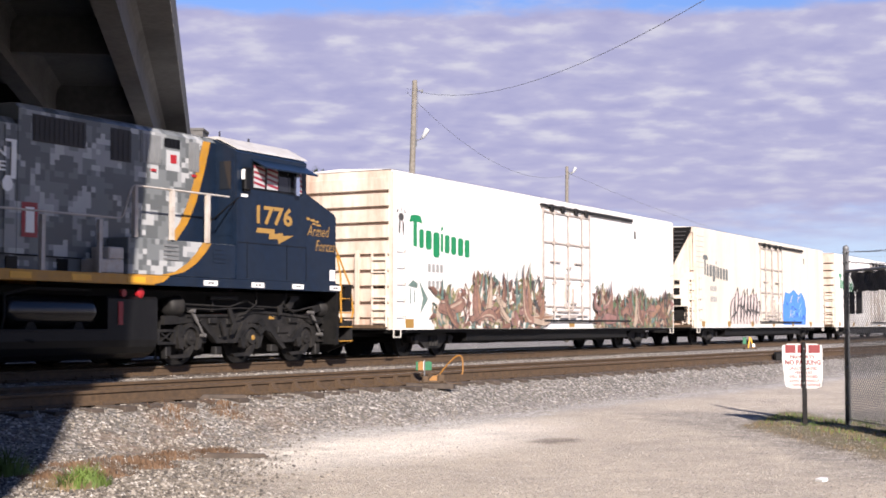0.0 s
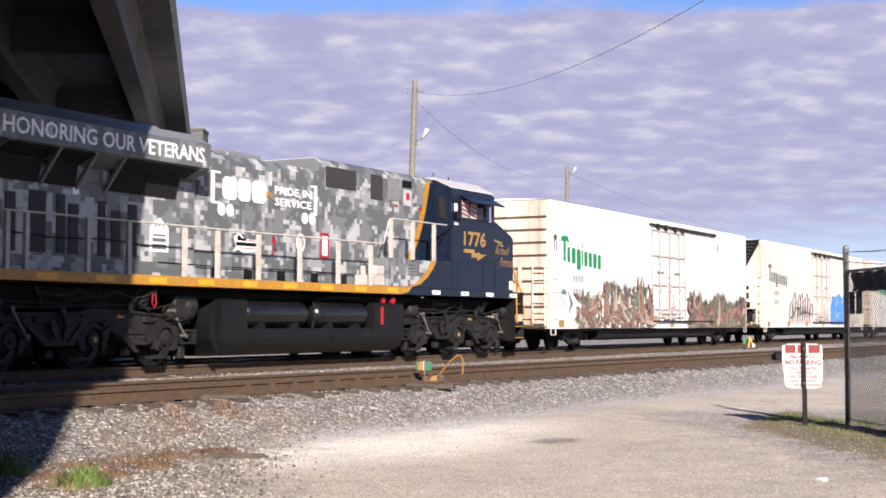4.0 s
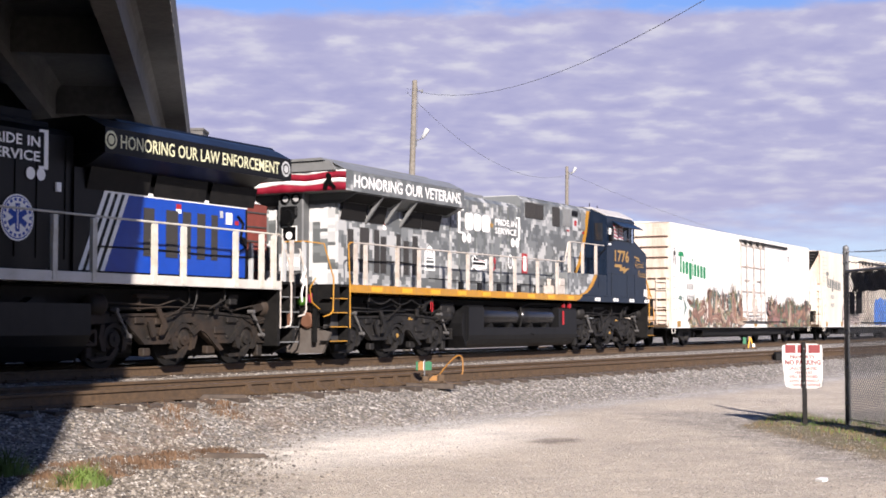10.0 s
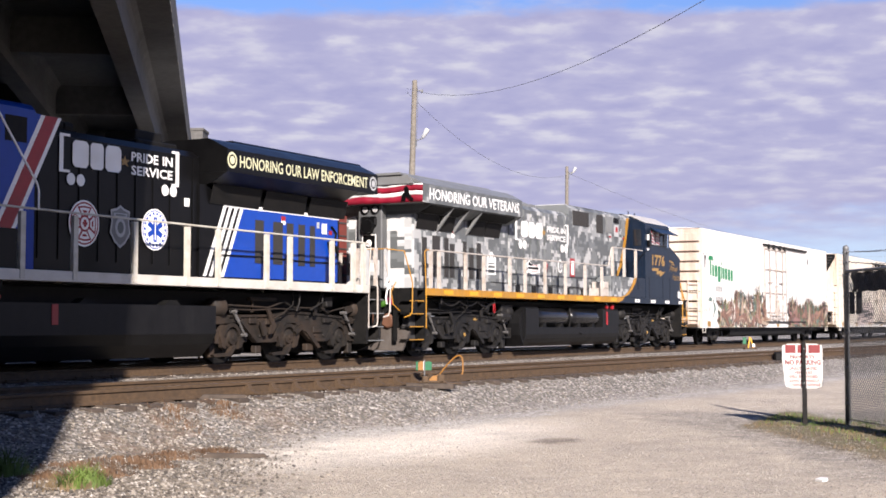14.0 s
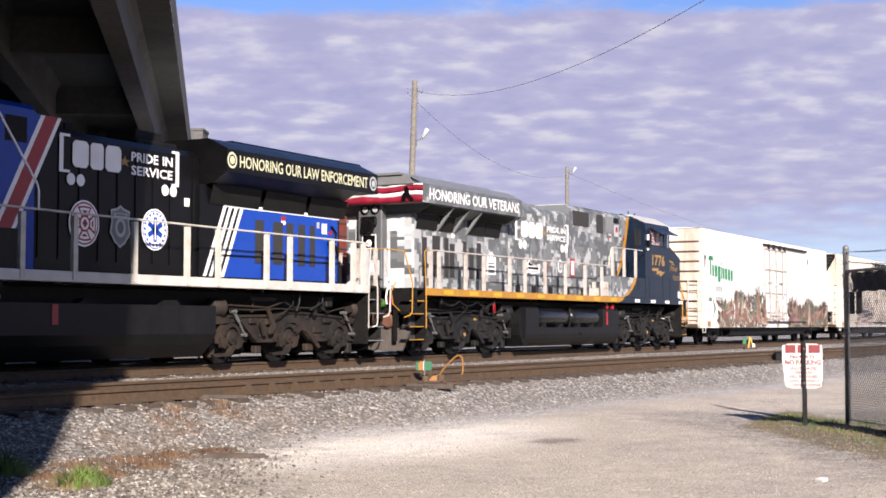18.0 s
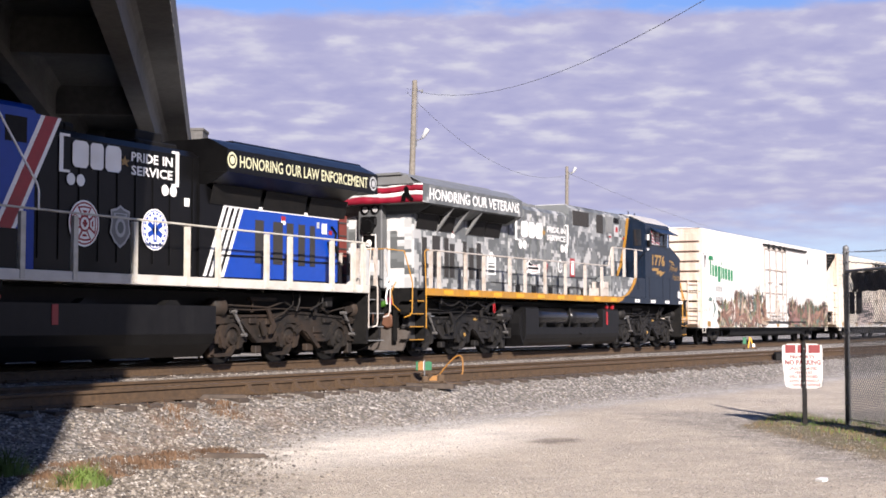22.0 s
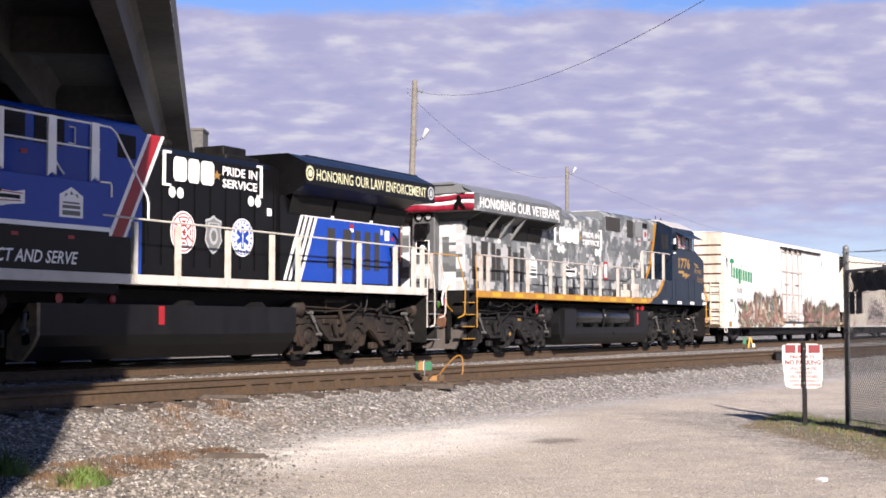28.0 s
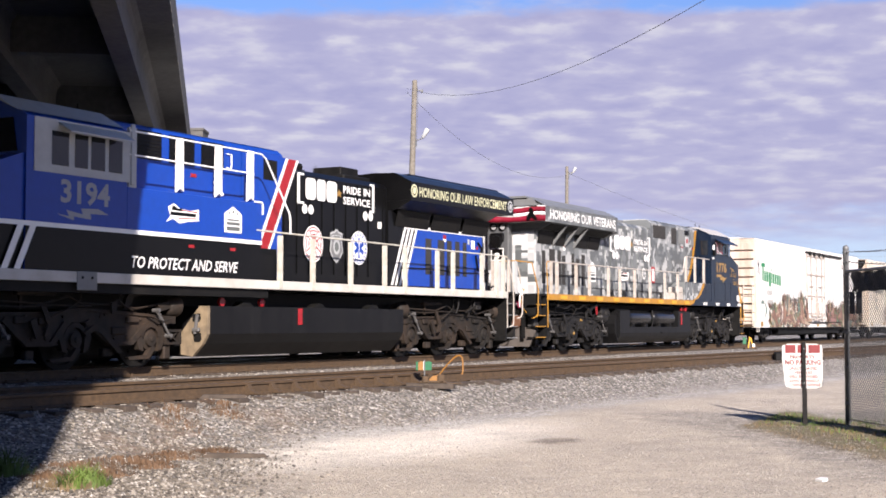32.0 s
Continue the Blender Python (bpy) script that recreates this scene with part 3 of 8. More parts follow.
def build_track(label, line, x0, x1, ties, head_skin=RAILTOP, drop=0.0):
    tr = thing("railway_track", label, "railway track", kind="structure", m=Matrix.Translation((0, 0, drop)))
    for s in (-1, 1):
        shape = Shape()
        xs = np.linspace(x0, x1, 40)
        prof = rail_profile()
        n = len(prof)
        vs = [(x, line(x) + s * 0.7545 + p, z) for x in xs for p, z in prof]
        fs = [tuple(range(n)), tuple(range(len(vs) - 1, len(vs) - n - 1, -1))]
        for i in range(len(xs) - 1):
            fs += [(i * n + k, i * n + (k + 1) % n, (i + 1) * n + (k + 1) % n, (i + 1) * n + k) for k in range(n)]
        shape.add(vs, fs)
        rail = part("rail", shape, RUST, tr, "rusty brown steel rail")
        head = Shape().add([(x, line(x) + s * 0.7545 + e, 0.0015) for x in xs for e in (-0.026, 0.026)], [(2 * i, 2 * i + 1, 2 * i + 3, 2 * i + 2) for i in range(len(xs) - 1)])
        part("rail_head", head, head_skin, rail, "worn running surface of the rail" if head_skin is RAILTOP else "polished running surface of the rail")
    a0, a1 = ties
    tie = Shape().box(-0.11, 0.11, -1.3, 1.3, -0.36, -0.183, 0.012).mesh("tie")
    plate_me = Shape().box(-0.09, 0.09, -0.16, 0.16, -0.183, -0.168).box(-0.06, -0.03, -0.11, -0.08, -0.168, -0.13).box(0.03, 0.06, 0.08, 0.11, -0.168, -0.13).mesh("tie_plate")
    x = a0
    rnd = random.Random(5)
    while x < a1:
        ang = math.atan((line(x + 1) - line(x)))
        t = part("tie", tie, TIE, tr)
        t.matrix_basis = Matrix.Translation((x + rnd.uniform(-0.03, 0.03), line(x) + rnd.uniform(-0.06, 0.06), rnd.uniform(-0.01, 0.012))) @ Matrix.Rotation(ang + rnd.uniform(-0.015, 0.015), 4, "Z")
        if a0 + 1 < x < 40:
            for s in (-1, 1):
                q = part("tie_plate", plate_me, RUST, t)
                q.location = (0, s * 0.7545, 0)
        x += 0.53
    return tr


main_track = build_track("rusty main railway track on grey ballast", lambda x: 0.0, -160, 400, (4, 82), RAILSHINE)
siding = build_track("rusty siding track in front of the main line", siding_y, -160, 400, (2, 70))
# braces that stiffen the near rail of the siding at the switch
brace = Shape().prism([(0.02, -0.165), (-0.16, -0.175), (-0.16, -0.15), (-0.05, -0.10), (-0.02, -0.035), (0.02, -0.03)], "x", -0.045, 0.045).mesh("rail_brace")
for i in range(10):
    q = part("rail_brace", brace, RUST, siding, "cast brace against the rail")
    q.location = (15.9 + 0.53 * i, siding_y(15.9 + 0.53 * i) - 0.7545 - 0.035, 0)
back_track = build_track("third railway track behind the main line", lambda x: 5.0, -160, 400, (22, 60), drop=-0.11)


# ---------------------------------------------------------------- road bridge
def build_bridge():
    br = thing("road_bridge", "dark concrete road bridge crossing over the tracks", "bridge", kind="structure")
    az = radians(38.1)
    br.matrix_basis = Matrix.Translation((22.32, -0.01, 0)) @ Matrix.Rotation(az, 4, "Z")
    # local x along the bridge, local y to its left; y = 0 is the right edge
    # W is widened past the view on the left to cut sky light underneath
    L0, L1, W = -110, 60, 36.0
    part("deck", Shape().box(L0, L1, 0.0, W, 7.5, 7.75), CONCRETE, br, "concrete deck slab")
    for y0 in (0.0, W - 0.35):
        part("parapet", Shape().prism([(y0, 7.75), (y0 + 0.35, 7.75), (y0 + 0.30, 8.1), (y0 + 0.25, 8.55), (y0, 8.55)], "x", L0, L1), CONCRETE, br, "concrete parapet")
    drip = Shape()
    for k in range(0, 130):
        drip.box(L0 + 70 + k * 0.75, L0 + 70 + k * 0.75 + 0.42, -0.014, 0.0, 7.51 + 0.02 * (k % 3), 7.57 + 0.015 * (k % 2))
    part("edge_clips", drip, CONCRETE, br)
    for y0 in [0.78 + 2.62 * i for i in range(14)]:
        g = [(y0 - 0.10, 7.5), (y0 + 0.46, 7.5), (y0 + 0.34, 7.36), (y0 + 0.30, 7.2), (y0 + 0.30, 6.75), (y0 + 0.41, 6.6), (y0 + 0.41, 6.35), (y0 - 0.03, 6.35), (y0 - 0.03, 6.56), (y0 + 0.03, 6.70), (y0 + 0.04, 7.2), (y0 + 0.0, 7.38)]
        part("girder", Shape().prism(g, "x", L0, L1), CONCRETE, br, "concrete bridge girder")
    # added walls, unseen behind the camera, that keep low sky light from under the bridge
    part("abutment", Shape().box(-58.0, -34.0, 0.5, W - 0.4, -0.9, 6.35), CONCRETE, br, "added unseen wall that blocks low sky light under the bridge")
    part("abutment", Shape().box(L0, -58.0, 0.5, W - 0.4, -0.9, 7.5), CONCRETE, br, "added unseen wall that continues the light block behind the camera")
    for x0 in (33.0,):
        part("pier_cap", Shape().box(x0 - 0.8, x0 + 0.8, 0.4, W - 0.4, 5.3, 6.35, 0.06), CONCRETE, br, "concrete pier cap")
        for y0 in (2.0, 7.5, 13.0, 18.5, 24.0, 29.5, 34.0):
            part("pier_column", Shape().lathe([(-0.9, 0.55), (5.3, 0.55)], (x0, y0, 0), "z", 20), CONCRETE, br, "round concrete pier column", smooth=True)
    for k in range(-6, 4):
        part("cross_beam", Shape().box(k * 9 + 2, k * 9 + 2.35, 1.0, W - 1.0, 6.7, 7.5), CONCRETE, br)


build_bridge()


# ---------------------------------------------------------------- poles and wires
def utility_pole(x, y, top, lean, lamp_z, label):
    p = thing("utility_pole", label, "pole", "poles beyond the tracks", m=Matrix.Translation((x, y, -0.6)) @ Matrix.Rotation(lean, 4, (math.cos(radians(28.7)), math.sin(radians(28.7)), 0)))
    h = top + 0.6
    part("shaft", Shape().lathe([(0, 0.17), (h * 0.5, 0.15), (h - 0.05, 0.115), (h, 0.10)], (0, 0, 0), "z", 14), WOODPOLE, p, "weathered wooden shaft", smooth=True)
    rx, ry = math.sin(radians(28.7)), -math.cos(radians(28.7))
    z = lamp_z + 0.6
    arm = Shape().tube([(rx * 0.1, ry * 0.1, z), (rx * 0.25, ry * 0.25, z + 0.08), (rx * 0.42, ry * 0.42, z + 0.14)], 0.025)
    arm.box(rx * 0.1 - 0.06, rx * 0.1 + 0.06, ry * 0.1 - 0.06, ry * 0.1 + 0.06, z - 0.25, z + 0.05)
    part("lamp_arm", arm, GALV, p, "curved steel lamp arm")
    head = Shape().lathe([(0, 0.03), (0.08, 0.08), (0.3, 0.11), (0.46, 0.13), (0.52, 0.09)], (0, 0, 0), "z", 12)
    hd = part("lamp_head", head, LIGHTGREY, p, "pale grey floodlight housing", smooth=True)
    hd.matrix_basis = Matrix.Translation((rx * 0.42, ry * 0.42, z + 0.14)) @ Matrix.Rotation(radians(28), 4, (-ry, rx, 0))
    insul = Shape().rod((rx * 0.1, ry * 0.1, h - 0.45), (rx * 0.35, ry * 0.35, h - 0.5), 0.03).rod((rx * 0.35, ry * 0.35, h - 0.58), (rx * 0.35, ry * 0.35, h - 0.42), 0.05)
    part("insulator", insul, GALV, p)
    part("ground_wire", Shape().tube([(0.0, -0.15, h - 0.3), (0.05, -0.17, h - 1.2), (0.02, -0.175, h - 3.0)], 0.012, 4), GALV, p)
    return p


utility_pole(55.73, 13.78, 12.15, radians(1.6), 9.3, "weathered grey wooden pole with a pale floodlight")
utility_pole(96.05, 23.5, 12.66, radians(0.4), 12.0, "distant wooden pole with a small white floodlight")


def wire(p, q, sag, r, label):
    p, q = Vector(p), Vector(q)
    pts = []
    for i in range(41):
        t = i / 40
        v = p.lerp(q, t)
        v.z -= sag * 4 * t * (1 - t)
        pts.append(v)
    tagged(part("overhead_wire", Shape().tube(pts, r, 5), GALV), label, "wire", "overhead wires")


wire((55.6, 13.75, 11.75), (20.8, -15.74, 7.86), 1.6, 0.0085, "dark overhead wire sagging from the wooden pole")
wire((55.6, 13.75, 11.6), (96.0, 23.4, 12.0), 1.5, 0.009, "thin overhead wire between two wooden poles")
wire((96.1, 23.4, 12.2), (210.0, 20.0, 11.0), 2.4, 0.011, "thin distant overhead wire beyond the pole")

# ---------------------------------------------------------------- locomotives
WHEEL_R = 0.533
DARKGREY = mat("dark_grey_paint", (0.075, 0.078, 0.08), 0.45, vary=0.1)
DAMPER = mat("damper_grey", (0.085, 0.082, 0.08), 0.5, vary=0.2)
RUSTY = mat("rusty_steel", (0.115, 0.048, 0.024), 0.75, vary=0.3, dirt=(0.08, 0.04, 0.025), dirt_amount=0.7, dirt_scale=6)
PILOT = mat("pilot_dust", (0.078, 0.068, 0.060), 0.7, vary=0.2, dirt=(0.06, 0.045, 0.035), dirt_amount=0.7, dirt_scale=4, bump=0.3)
PINKCAP = mat("magenta_plastic", (0.27, 0.013, 0.06), 0.4, vary=0.1)
GREENCAP = mat("green_plastic", (0.035, 0.11, 0.012), 0.4, vary=0.15)
STEPGREY = mat("step_well_grey", (0.030, 0.030, 0.031), 0.6, vary=0.25, dirt=(0.055, 0.05, 0.045), dirt_amount=0.5, dirt_scale=4)
LENS = glass("lamp_lens", (0.30, 0.30, 0.30), 0.15)
WHEELS = []      # (part, place) of every wheelset that rolls


def wheelset_mesh(name, r, half=0.715):
    s = Shape()
    for k in (-1, 1):
        y = k * half
        s.lathe([(-0.068, r - 0.06), (-0.068, r), (0.05, r), (0.05, r + 0.028), (0.068, r + 0.02), (0.068, r - 0.08), (0.03, r - 0.1), (0.03, 0.16), (0.07, 0.14), (0.07, 0.05)] if k > 0 else
                [(-0.07, 0.05), (-0.07, 0.14), (-0.03, 0.16), (-0.03, r - 0.1), (-0.068, r - 0.08), (-0.068, r + 0.02), (-0.05, r + 0.028), (-0.05, r), (0.068, r), (0.068, r - 0.06)], (0, y, 0), "y", 28)
        for a in range(6):                     # cast holes show as lugs that turn with the wheel
            t = a * math.pi / 3
            s.box(0.30 * math.cos(t) - 0.03, 0.30 * math.cos(t) + 0.03, y + k * 0.03, y + k * 0.05, 0.30 * math.sin(t) - 0.03, 0.30 * math.sin(t) + 0.03)
    s.rod((0, -1.05, 0), (0, 1.05, 0), 0.08, 12)
    return s.mesh(name)


LOCO_WHEELS = wheelset_mesh("wheelset", WHEEL_R)
CAR_WHEELS = wheelset_mesh("wheelset", 0.42)
LOCO_WHEELS.materials.append(UNDER)
CAR_WHEELS.materials.append(UNDER)


def add_wheelset(parent, x, r):
    w = part("wheelset", LOCO_WHEELS if r > 0.5 else CAR_WHEELS, None, parent, "dark steel wheels on their axle")
    w.location = (x, 0, r)
    WHEELS.append((w, x, r))


def loco_truck(lo, c, skin, flip):
    """Three-axle truck with its middle axle at c; both locomotives carry it the same way round."""
    if flip:
        c = -c
    for a in (-2.0, 0.0, 2.0):
        add_wheelset(lo, c + a, WHEEL_R)
    part("truck_bolster", Shape().box(c - 2.3, c + 2.3, -0.55, 0.55, 0.62, 1.02, 0.04), UNDER, lo, "dark truck frame between the wheels")
    for a in (-1.35, 0.65, 1.35):
        part("traction_motor", Shape().box(c + a - 0.55, c + a + 0.5, -0.60, 0.60, 0.17, 0.78, 0.08), UNDER, lo, "black traction motor between the wheels")

    def at(pts):
        return [(c + x, z) for x, z in pts]
    for k in (-1, 1):
        def Y(a, b):
            return tuple(sorted((k * a, k * b)))
        f = Shape()
        f.prism(at([(-2.76, 0.80), (-2.30, 0.82), (-1.74, 0.86), (-1.22, 0.45), (-1.16, 0.42), (-0.58, 0.42), (-0.52, 0.46), (-0.12, 0.84), (0.20, 0.84), (0.80, 0.46), (0.88, 0.41), (1.46, 0.41), (1.54, 0.45), (1.95, 0.80), (2.74, 0.82), (2.74, 0.96), (2.1, 0.99), (1.2, 1.05), (0.1, 1.10), (-0.6, 1.02), (-2.1, 1.0), (-2.76, 0.97)]), "y", *Y(1.0, 1.10))
        side = part("truck_side_frame", f, skin, lo, "cast side frame of the truck with two deep drops")
        # raised ribs along the edges of the drops, pads and pockets on them
        for rib in ([(-1.74, 0.86), (-1.66, 0.92), (-1.12, 0.50), (-1.18, 0.43)], [(-1.18, 0.43), (-1.12, 0.50), (-0.60, 0.50), (-0.55, 0.43)], [(-0.55, 0.43), (-0.62, 0.50), (-0.30, 0.86), (-0.12, 0.84)],
                    [(0.20, 0.84), (0.34, 0.90), (0.94, 0.50), (0.86, 0.43)], [(0.86, 0.43), (0.94, 0.50), (1.42, 0.50), (1.50, 0.43)], [(1.50, 0.43), (1.42, 0.50), (1.82, 0.84), (1.95, 0.80)],
                    [(-2.1, 0.95), (-0.6, 0.97), (0.1, 1.05), (1.2, 1.0), (2.1, 0.94), (2.1, 0.99), (1.2, 1.05), (0.1, 1.10), (-0.6, 1.02), (-2.1, 1.0)]):
            part("frame_rib", Shape().prism(at(rib), "y", *Y(1.10, 1.135)), skin, side)
        for x0, x1, z0, z1, d in ((-0.98, -0.62, 0.62, 0.74, 0.06), (-0.92, -0.66, 0.80, 0.92, 0.08), (-1.46, -1.2, 0.82, 0.94, 0.05), (0.92, 1.3, 0.62, 0.76, 0.04), (1.30, 1.62, 0.84, 0.95, 0.07)):
            part("frame_pad", Shape().box(c + x0, c + x1, *Y(1.10, 1.10 + d), z0, z1, 0.015), skin, side)
        part("frame_plate", Shape().box(c + 0.62, c + 0.80, *Y(1.10, 1.115), 0.92, 0.98), GOLD if not flip else skin, side, "small stamped plate")
        # arched equaliser over the middle axle
        part("equaliser", Shape().prism(at([(0.16, 0.66), (0.42, 0.80), (0.66, 0.74), (1.06, 0.40), (1.18, 0.30), (1.06, 0.28), (0.90, 0.40), (0.60, 0.64), (0.42, 0.69), (0.24, 0.58)]), "y", *Y(1.10, 1.17)), skin, side, "bent equaliser bar")
        for x, z in ((-1.05, 0.56), (-0.72, 0.56), (-1.2, 0.96), (0.75, 0.98), (1.0, 0.56), (1.35, 0.56), (1.7, 0.9), (-1.75, 0.94), (-0.3, 0.94)):
            part("frame_bolt", Shape().lathe([(0, 0.03), (k * 0.02, 0.03), (k * 0.03, 0.018)], (c + x, k * 1.10, z), "y", 8), skin, side)
        for a in (-2.0, 0.0, 2.0):
            x = c + a
            j = Shape()
            j.lathe([(0, 0.21), (k * 0.05, 0.21), (k * 0.07, 0.15), (k * 0.12, 0.14), (k * 0.13, 0.05)], (x, k * 1.02, WHEEL_R), "y", 18)
            for m_ in (-1, 1):
                j.prism([(x + m_ * 0.34, 0.80), (x + m_ * 0.40, 0.56), (x + m_ * 0.32, 0.34), (x + m_ * 0.20, 0.30), (x + m_ * 0.23, 0.48), (x + m_ * 0.24, 0.80)], "y", *Y(1.0, 1.12))
            j.prism(arc_band(x, WHEEL_R, 0.22, 0.30, 10, 170, 10), "y", *Y(1.02, 1.13))
            j.prism([(x - 0.66, 0.20), (x - 0.60, 0.15), (x - 0.06, 0.16), (x + 0.12, 0.36), (x + 0.04, 0.42), (x - 0.14, 0.23)], "y", *Y(1.04, 1.14))
            box_ = part("journal_box", j, skin, lo, "axle bearing housing on the truck")
            part("bearing_cap", Shape().lathe([(k * 0.13, 0.055), (k * 0.145, 0.05), (k * 0.15, 0.02)], (x, k * 1.02, WHEEL_R), "y", 12), (GOLD if a == 0 and not flip else skin), box_, "bearing cap")
            for b in range(4):
                q = 0.44 + b * 0.055
                part("coil", Shape().box(x + 0.36, x + 0.50, *Y(1.02, 1.11), q, q + 0.034) if a else Shape().box(x - 0.54, x - 0.42, *Y(1.02, 1.11), q, q + 0.034), skin, box_, "coil of the axle spring")
        # boxed casting with a crossed rib at the outer end
        for s, e in ((-2.98, -2.45), (2.42, 2.9)):
            part("end_casting", Shape().box(c + s, c + e, *Y(0.98, 1.12), 0.42, 0.47).box(c + s, c + e, *Y(0.98, 1.12), 0.66, 0.71).box(c + s, c + s + 0.06, *Y(0.98, 1.12), 0.47, 0.66).box(c + e - 0.06, c + e, *Y(0.98, 1.12), 0.47, 0.66).prism(at([(s + 0.06, 0.47), (s + 0.12, 0.47), (e - 0.06, 0.66), (e - 0.12, 0.66)]), "y", *Y(1.0, 1.10)).prism(at([(e - 0.12, 0.47), (e - 0.06, 0.47), (s + 0.12, 0.66), (s + 0.06, 0.66)]), "y", *Y(1.0, 1.10)), skin, side, "boxed end casting with a crossed rib")
        for a in (-2.06, 2.08):
            d = Shape().rod((c + a, k * 1.2, 1.06), (c + a + 0.16, k * 1.2, 0.86), 0.036, 10).rod((c + a + 0.14, k * 1.2, 0.89), (c + a + 0.36, k * 1.2, 0.60), 0.024, 10).rod((c + a, k * 1.1, 1.07), (c + a, k * 1.26, 1.07), 0.04).rod((c + a + 0.36, k * 1.1, 0.59), (c + a + 0.36, k * 1.25, 0.59), 0.04)
            part("damper", d, DAMPER, lo, "slanting grey shock absorber")
        for a in (-2.42, 2.70):
            b = Shape().lathe([(-0.24, 0.10), (-0.22, 0.18), (0.0, 0.19), (0.06, 0.21), (0.10, 0.21), (0.10, 0.13), (0.22, 0.11), (0.24, 0.05)], (c + a, k * 1.04, 1.16), "x", 16)
            part("brake_cylinder", b, skin, lo, "round brake cylinder", False, True)
        levers = Shape()
        levers.prism(at([(-0.95, 1.12), (-0.84, 1.12), (-0.62, 0.78), (-0.72, 0.62), (-0.86, 0.60), (-0.78, 0.80)]), "y", *Y(1.19, 1.23))
        levers.prism(at([(-1.2, 0.86), (-1.06, 0.92), (-0.96, 0.60), (-1.06, 0.56)]), "y", *Y(1.19, 1.24))
        levers.prism(at([(1.16, 1.10), (1.34, 1.16), (1.42, 1.30), (1.60, 1.34), (1.60, 1.42), (1.3, 1.40), (1.22, 1.28)]), "y", *Y(1.12, 1.2))
        levers.prism(at([(0.80, 1.20), (0.95, 1.22), (0.92, 1.02), (0.82, 1.0)]), "y", *Y(1.19, 1.23))
        levers.prism(at([(2.1, 1.18), (2.4, 1.24), (2.5, 1.12), (2.2, 1.06)]), "y", *Y(1.12, 1.2))
        levers.box(c - 1.44, c - 0.5, *Y(1.04, 1.16), 1.30, 1.38, 0.02)
        levers.box(c - 1.34, c - 1.28, *Y(1.08, 1.12), 1.06, 1.31)
        pieces("brake_lever", levers, skin, lo, "cast brake lever")
        h = Shape()
        h.tube([(c - 2.2, k * 1.12, 1.20), (c - 1.5, k * 1.16, 1.18), (c - 0.8, k * 1.14, 1.16), (c - 0.25, k * 1.17, 1.30), (c + 0.05, k * 1.17, 1.18), (c + 1.0, k * 1.14, 1.16), (c + 1.55, k * 1.15, 1.10), (c + 2.5, k * 1.14, 1.24)], 0.022, 5)
        h.tube([(c - 2.2, k * 1.18, 1.12), (c - 1.4, k * 1.2, 1.10), (c - 0.6, k * 1.2, 1.14), (c + 0.3, k * 1.2, 1.13)], 0.018, 5)
        h.tube([(c + 0.0, k * 1.22, 1.56), (c + 0.01, k * 1.22, 1.24), (c - 0.15, k * 1.2, 1.12)], 0.018, 5)
        h.tube([(c + 1.12, k * 1.22, 1.56), (c + 0.98, k * 1.22, 1.26), (c + 0.80, k * 1.2, 1.14)], 0.018, 5)
        h.tube([(c + 0.98, k * 1.22, 1.26), (c + 1.12, k * 1.22, 1.16), (c + 1.4, k * 1.2, 1.06)], 0.018, 5)
        h.tube([(c - 0.1, k * 1.22, 1.18), (c - 0.45, k * 1.24, 1.02), (c - 0.7, k * 1.22, 0.94)], 0.016, 5)
        h.tube([(c + 1.8, k * 1.2, 1.0), (c + 2.2, k * 1.24, 0.86), (c + 2.5, k * 1.22, 0.92)], 0.016, 5)
        pieces("brake_pipe", h, skin, lo, "")
        sb = Shape()
        for x0, x1, z0, z1 in ((-1.12, -0.92, 0.20, 0.36), (0.78, 1.04, 0.22, 0.38), (-2.66, -2.5, 0.14, 0.40), (2.46, 2.64, 0.14, 0.42)):
            sb.box(c + x0, c + x1, *Y(0.92, 1.06), z0, z1, 0.02)
        pieces("brake_shoe", sb, skin, lo, "")
        for s in (-1, 1):
            part("sand_pipe", Shape().tube([(c + s * 2.85, k * 0.9, 1.0), (c + s * 2.72, k * 0.82, 0.5), (c + s * 2.60, k * 0.74, 0.10)], 0.028, 6), skin, lo, "")


def stanchion(lo, u, z0, z1, skin, flip, k=-1, w=0.085):
    y0, y1 = sorted((k * 1.455, k * 1.53))
    s = Shape().box(u - w / 2, u - w / 2 + 0.018, y0, y1, z0, z1).box(u + w / 2 - 0.018, u + w / 2, y0, y1, z0, z1).box(u - w / 2 + 0.018, u + w / 2 - 0.018, y0 + 0.03, y0 + 0.045, z0, z1)
    if k < 0:
        s.box(u - w / 2 + 0.018, u + w / 2 - 0.018, y0 + 0.002, y0 + 0.012, z0, z1)
    part("stanchion", s, skin, lo, "upright post of the handrail", flip)


def ladder_steps(lo, u0, u1, skin, edge, flip, y):
    """Corner steps below the end platform."""
    s = Shape()
    for z in (0.42, 0.74, 1.06, 1.38):
        s.box(u0, u1, y - 0.14, y + 0.14, z, z + 0.025)
    st = pieces("step", s, UNDER, lo, "dark corner step", flip)
    k = -1 if y < 0 else 1
    for tread, z in zip(st, (0.42, 0.74, 1.06, 1.38)):
        part("step_edge", Shape().box(u0, u1, y + k * 0.14, y + k * 0.15, z, z + 0.024), edge, tread, "painted step edge", flip)


def disc_pts(cx, cz, rx, rz, n=28):
    return [(cx + rx * math.cos(2 * math.pi * i / n), cz + rz * math.sin(2 * math.pi * i / n)) for i in range(n)]


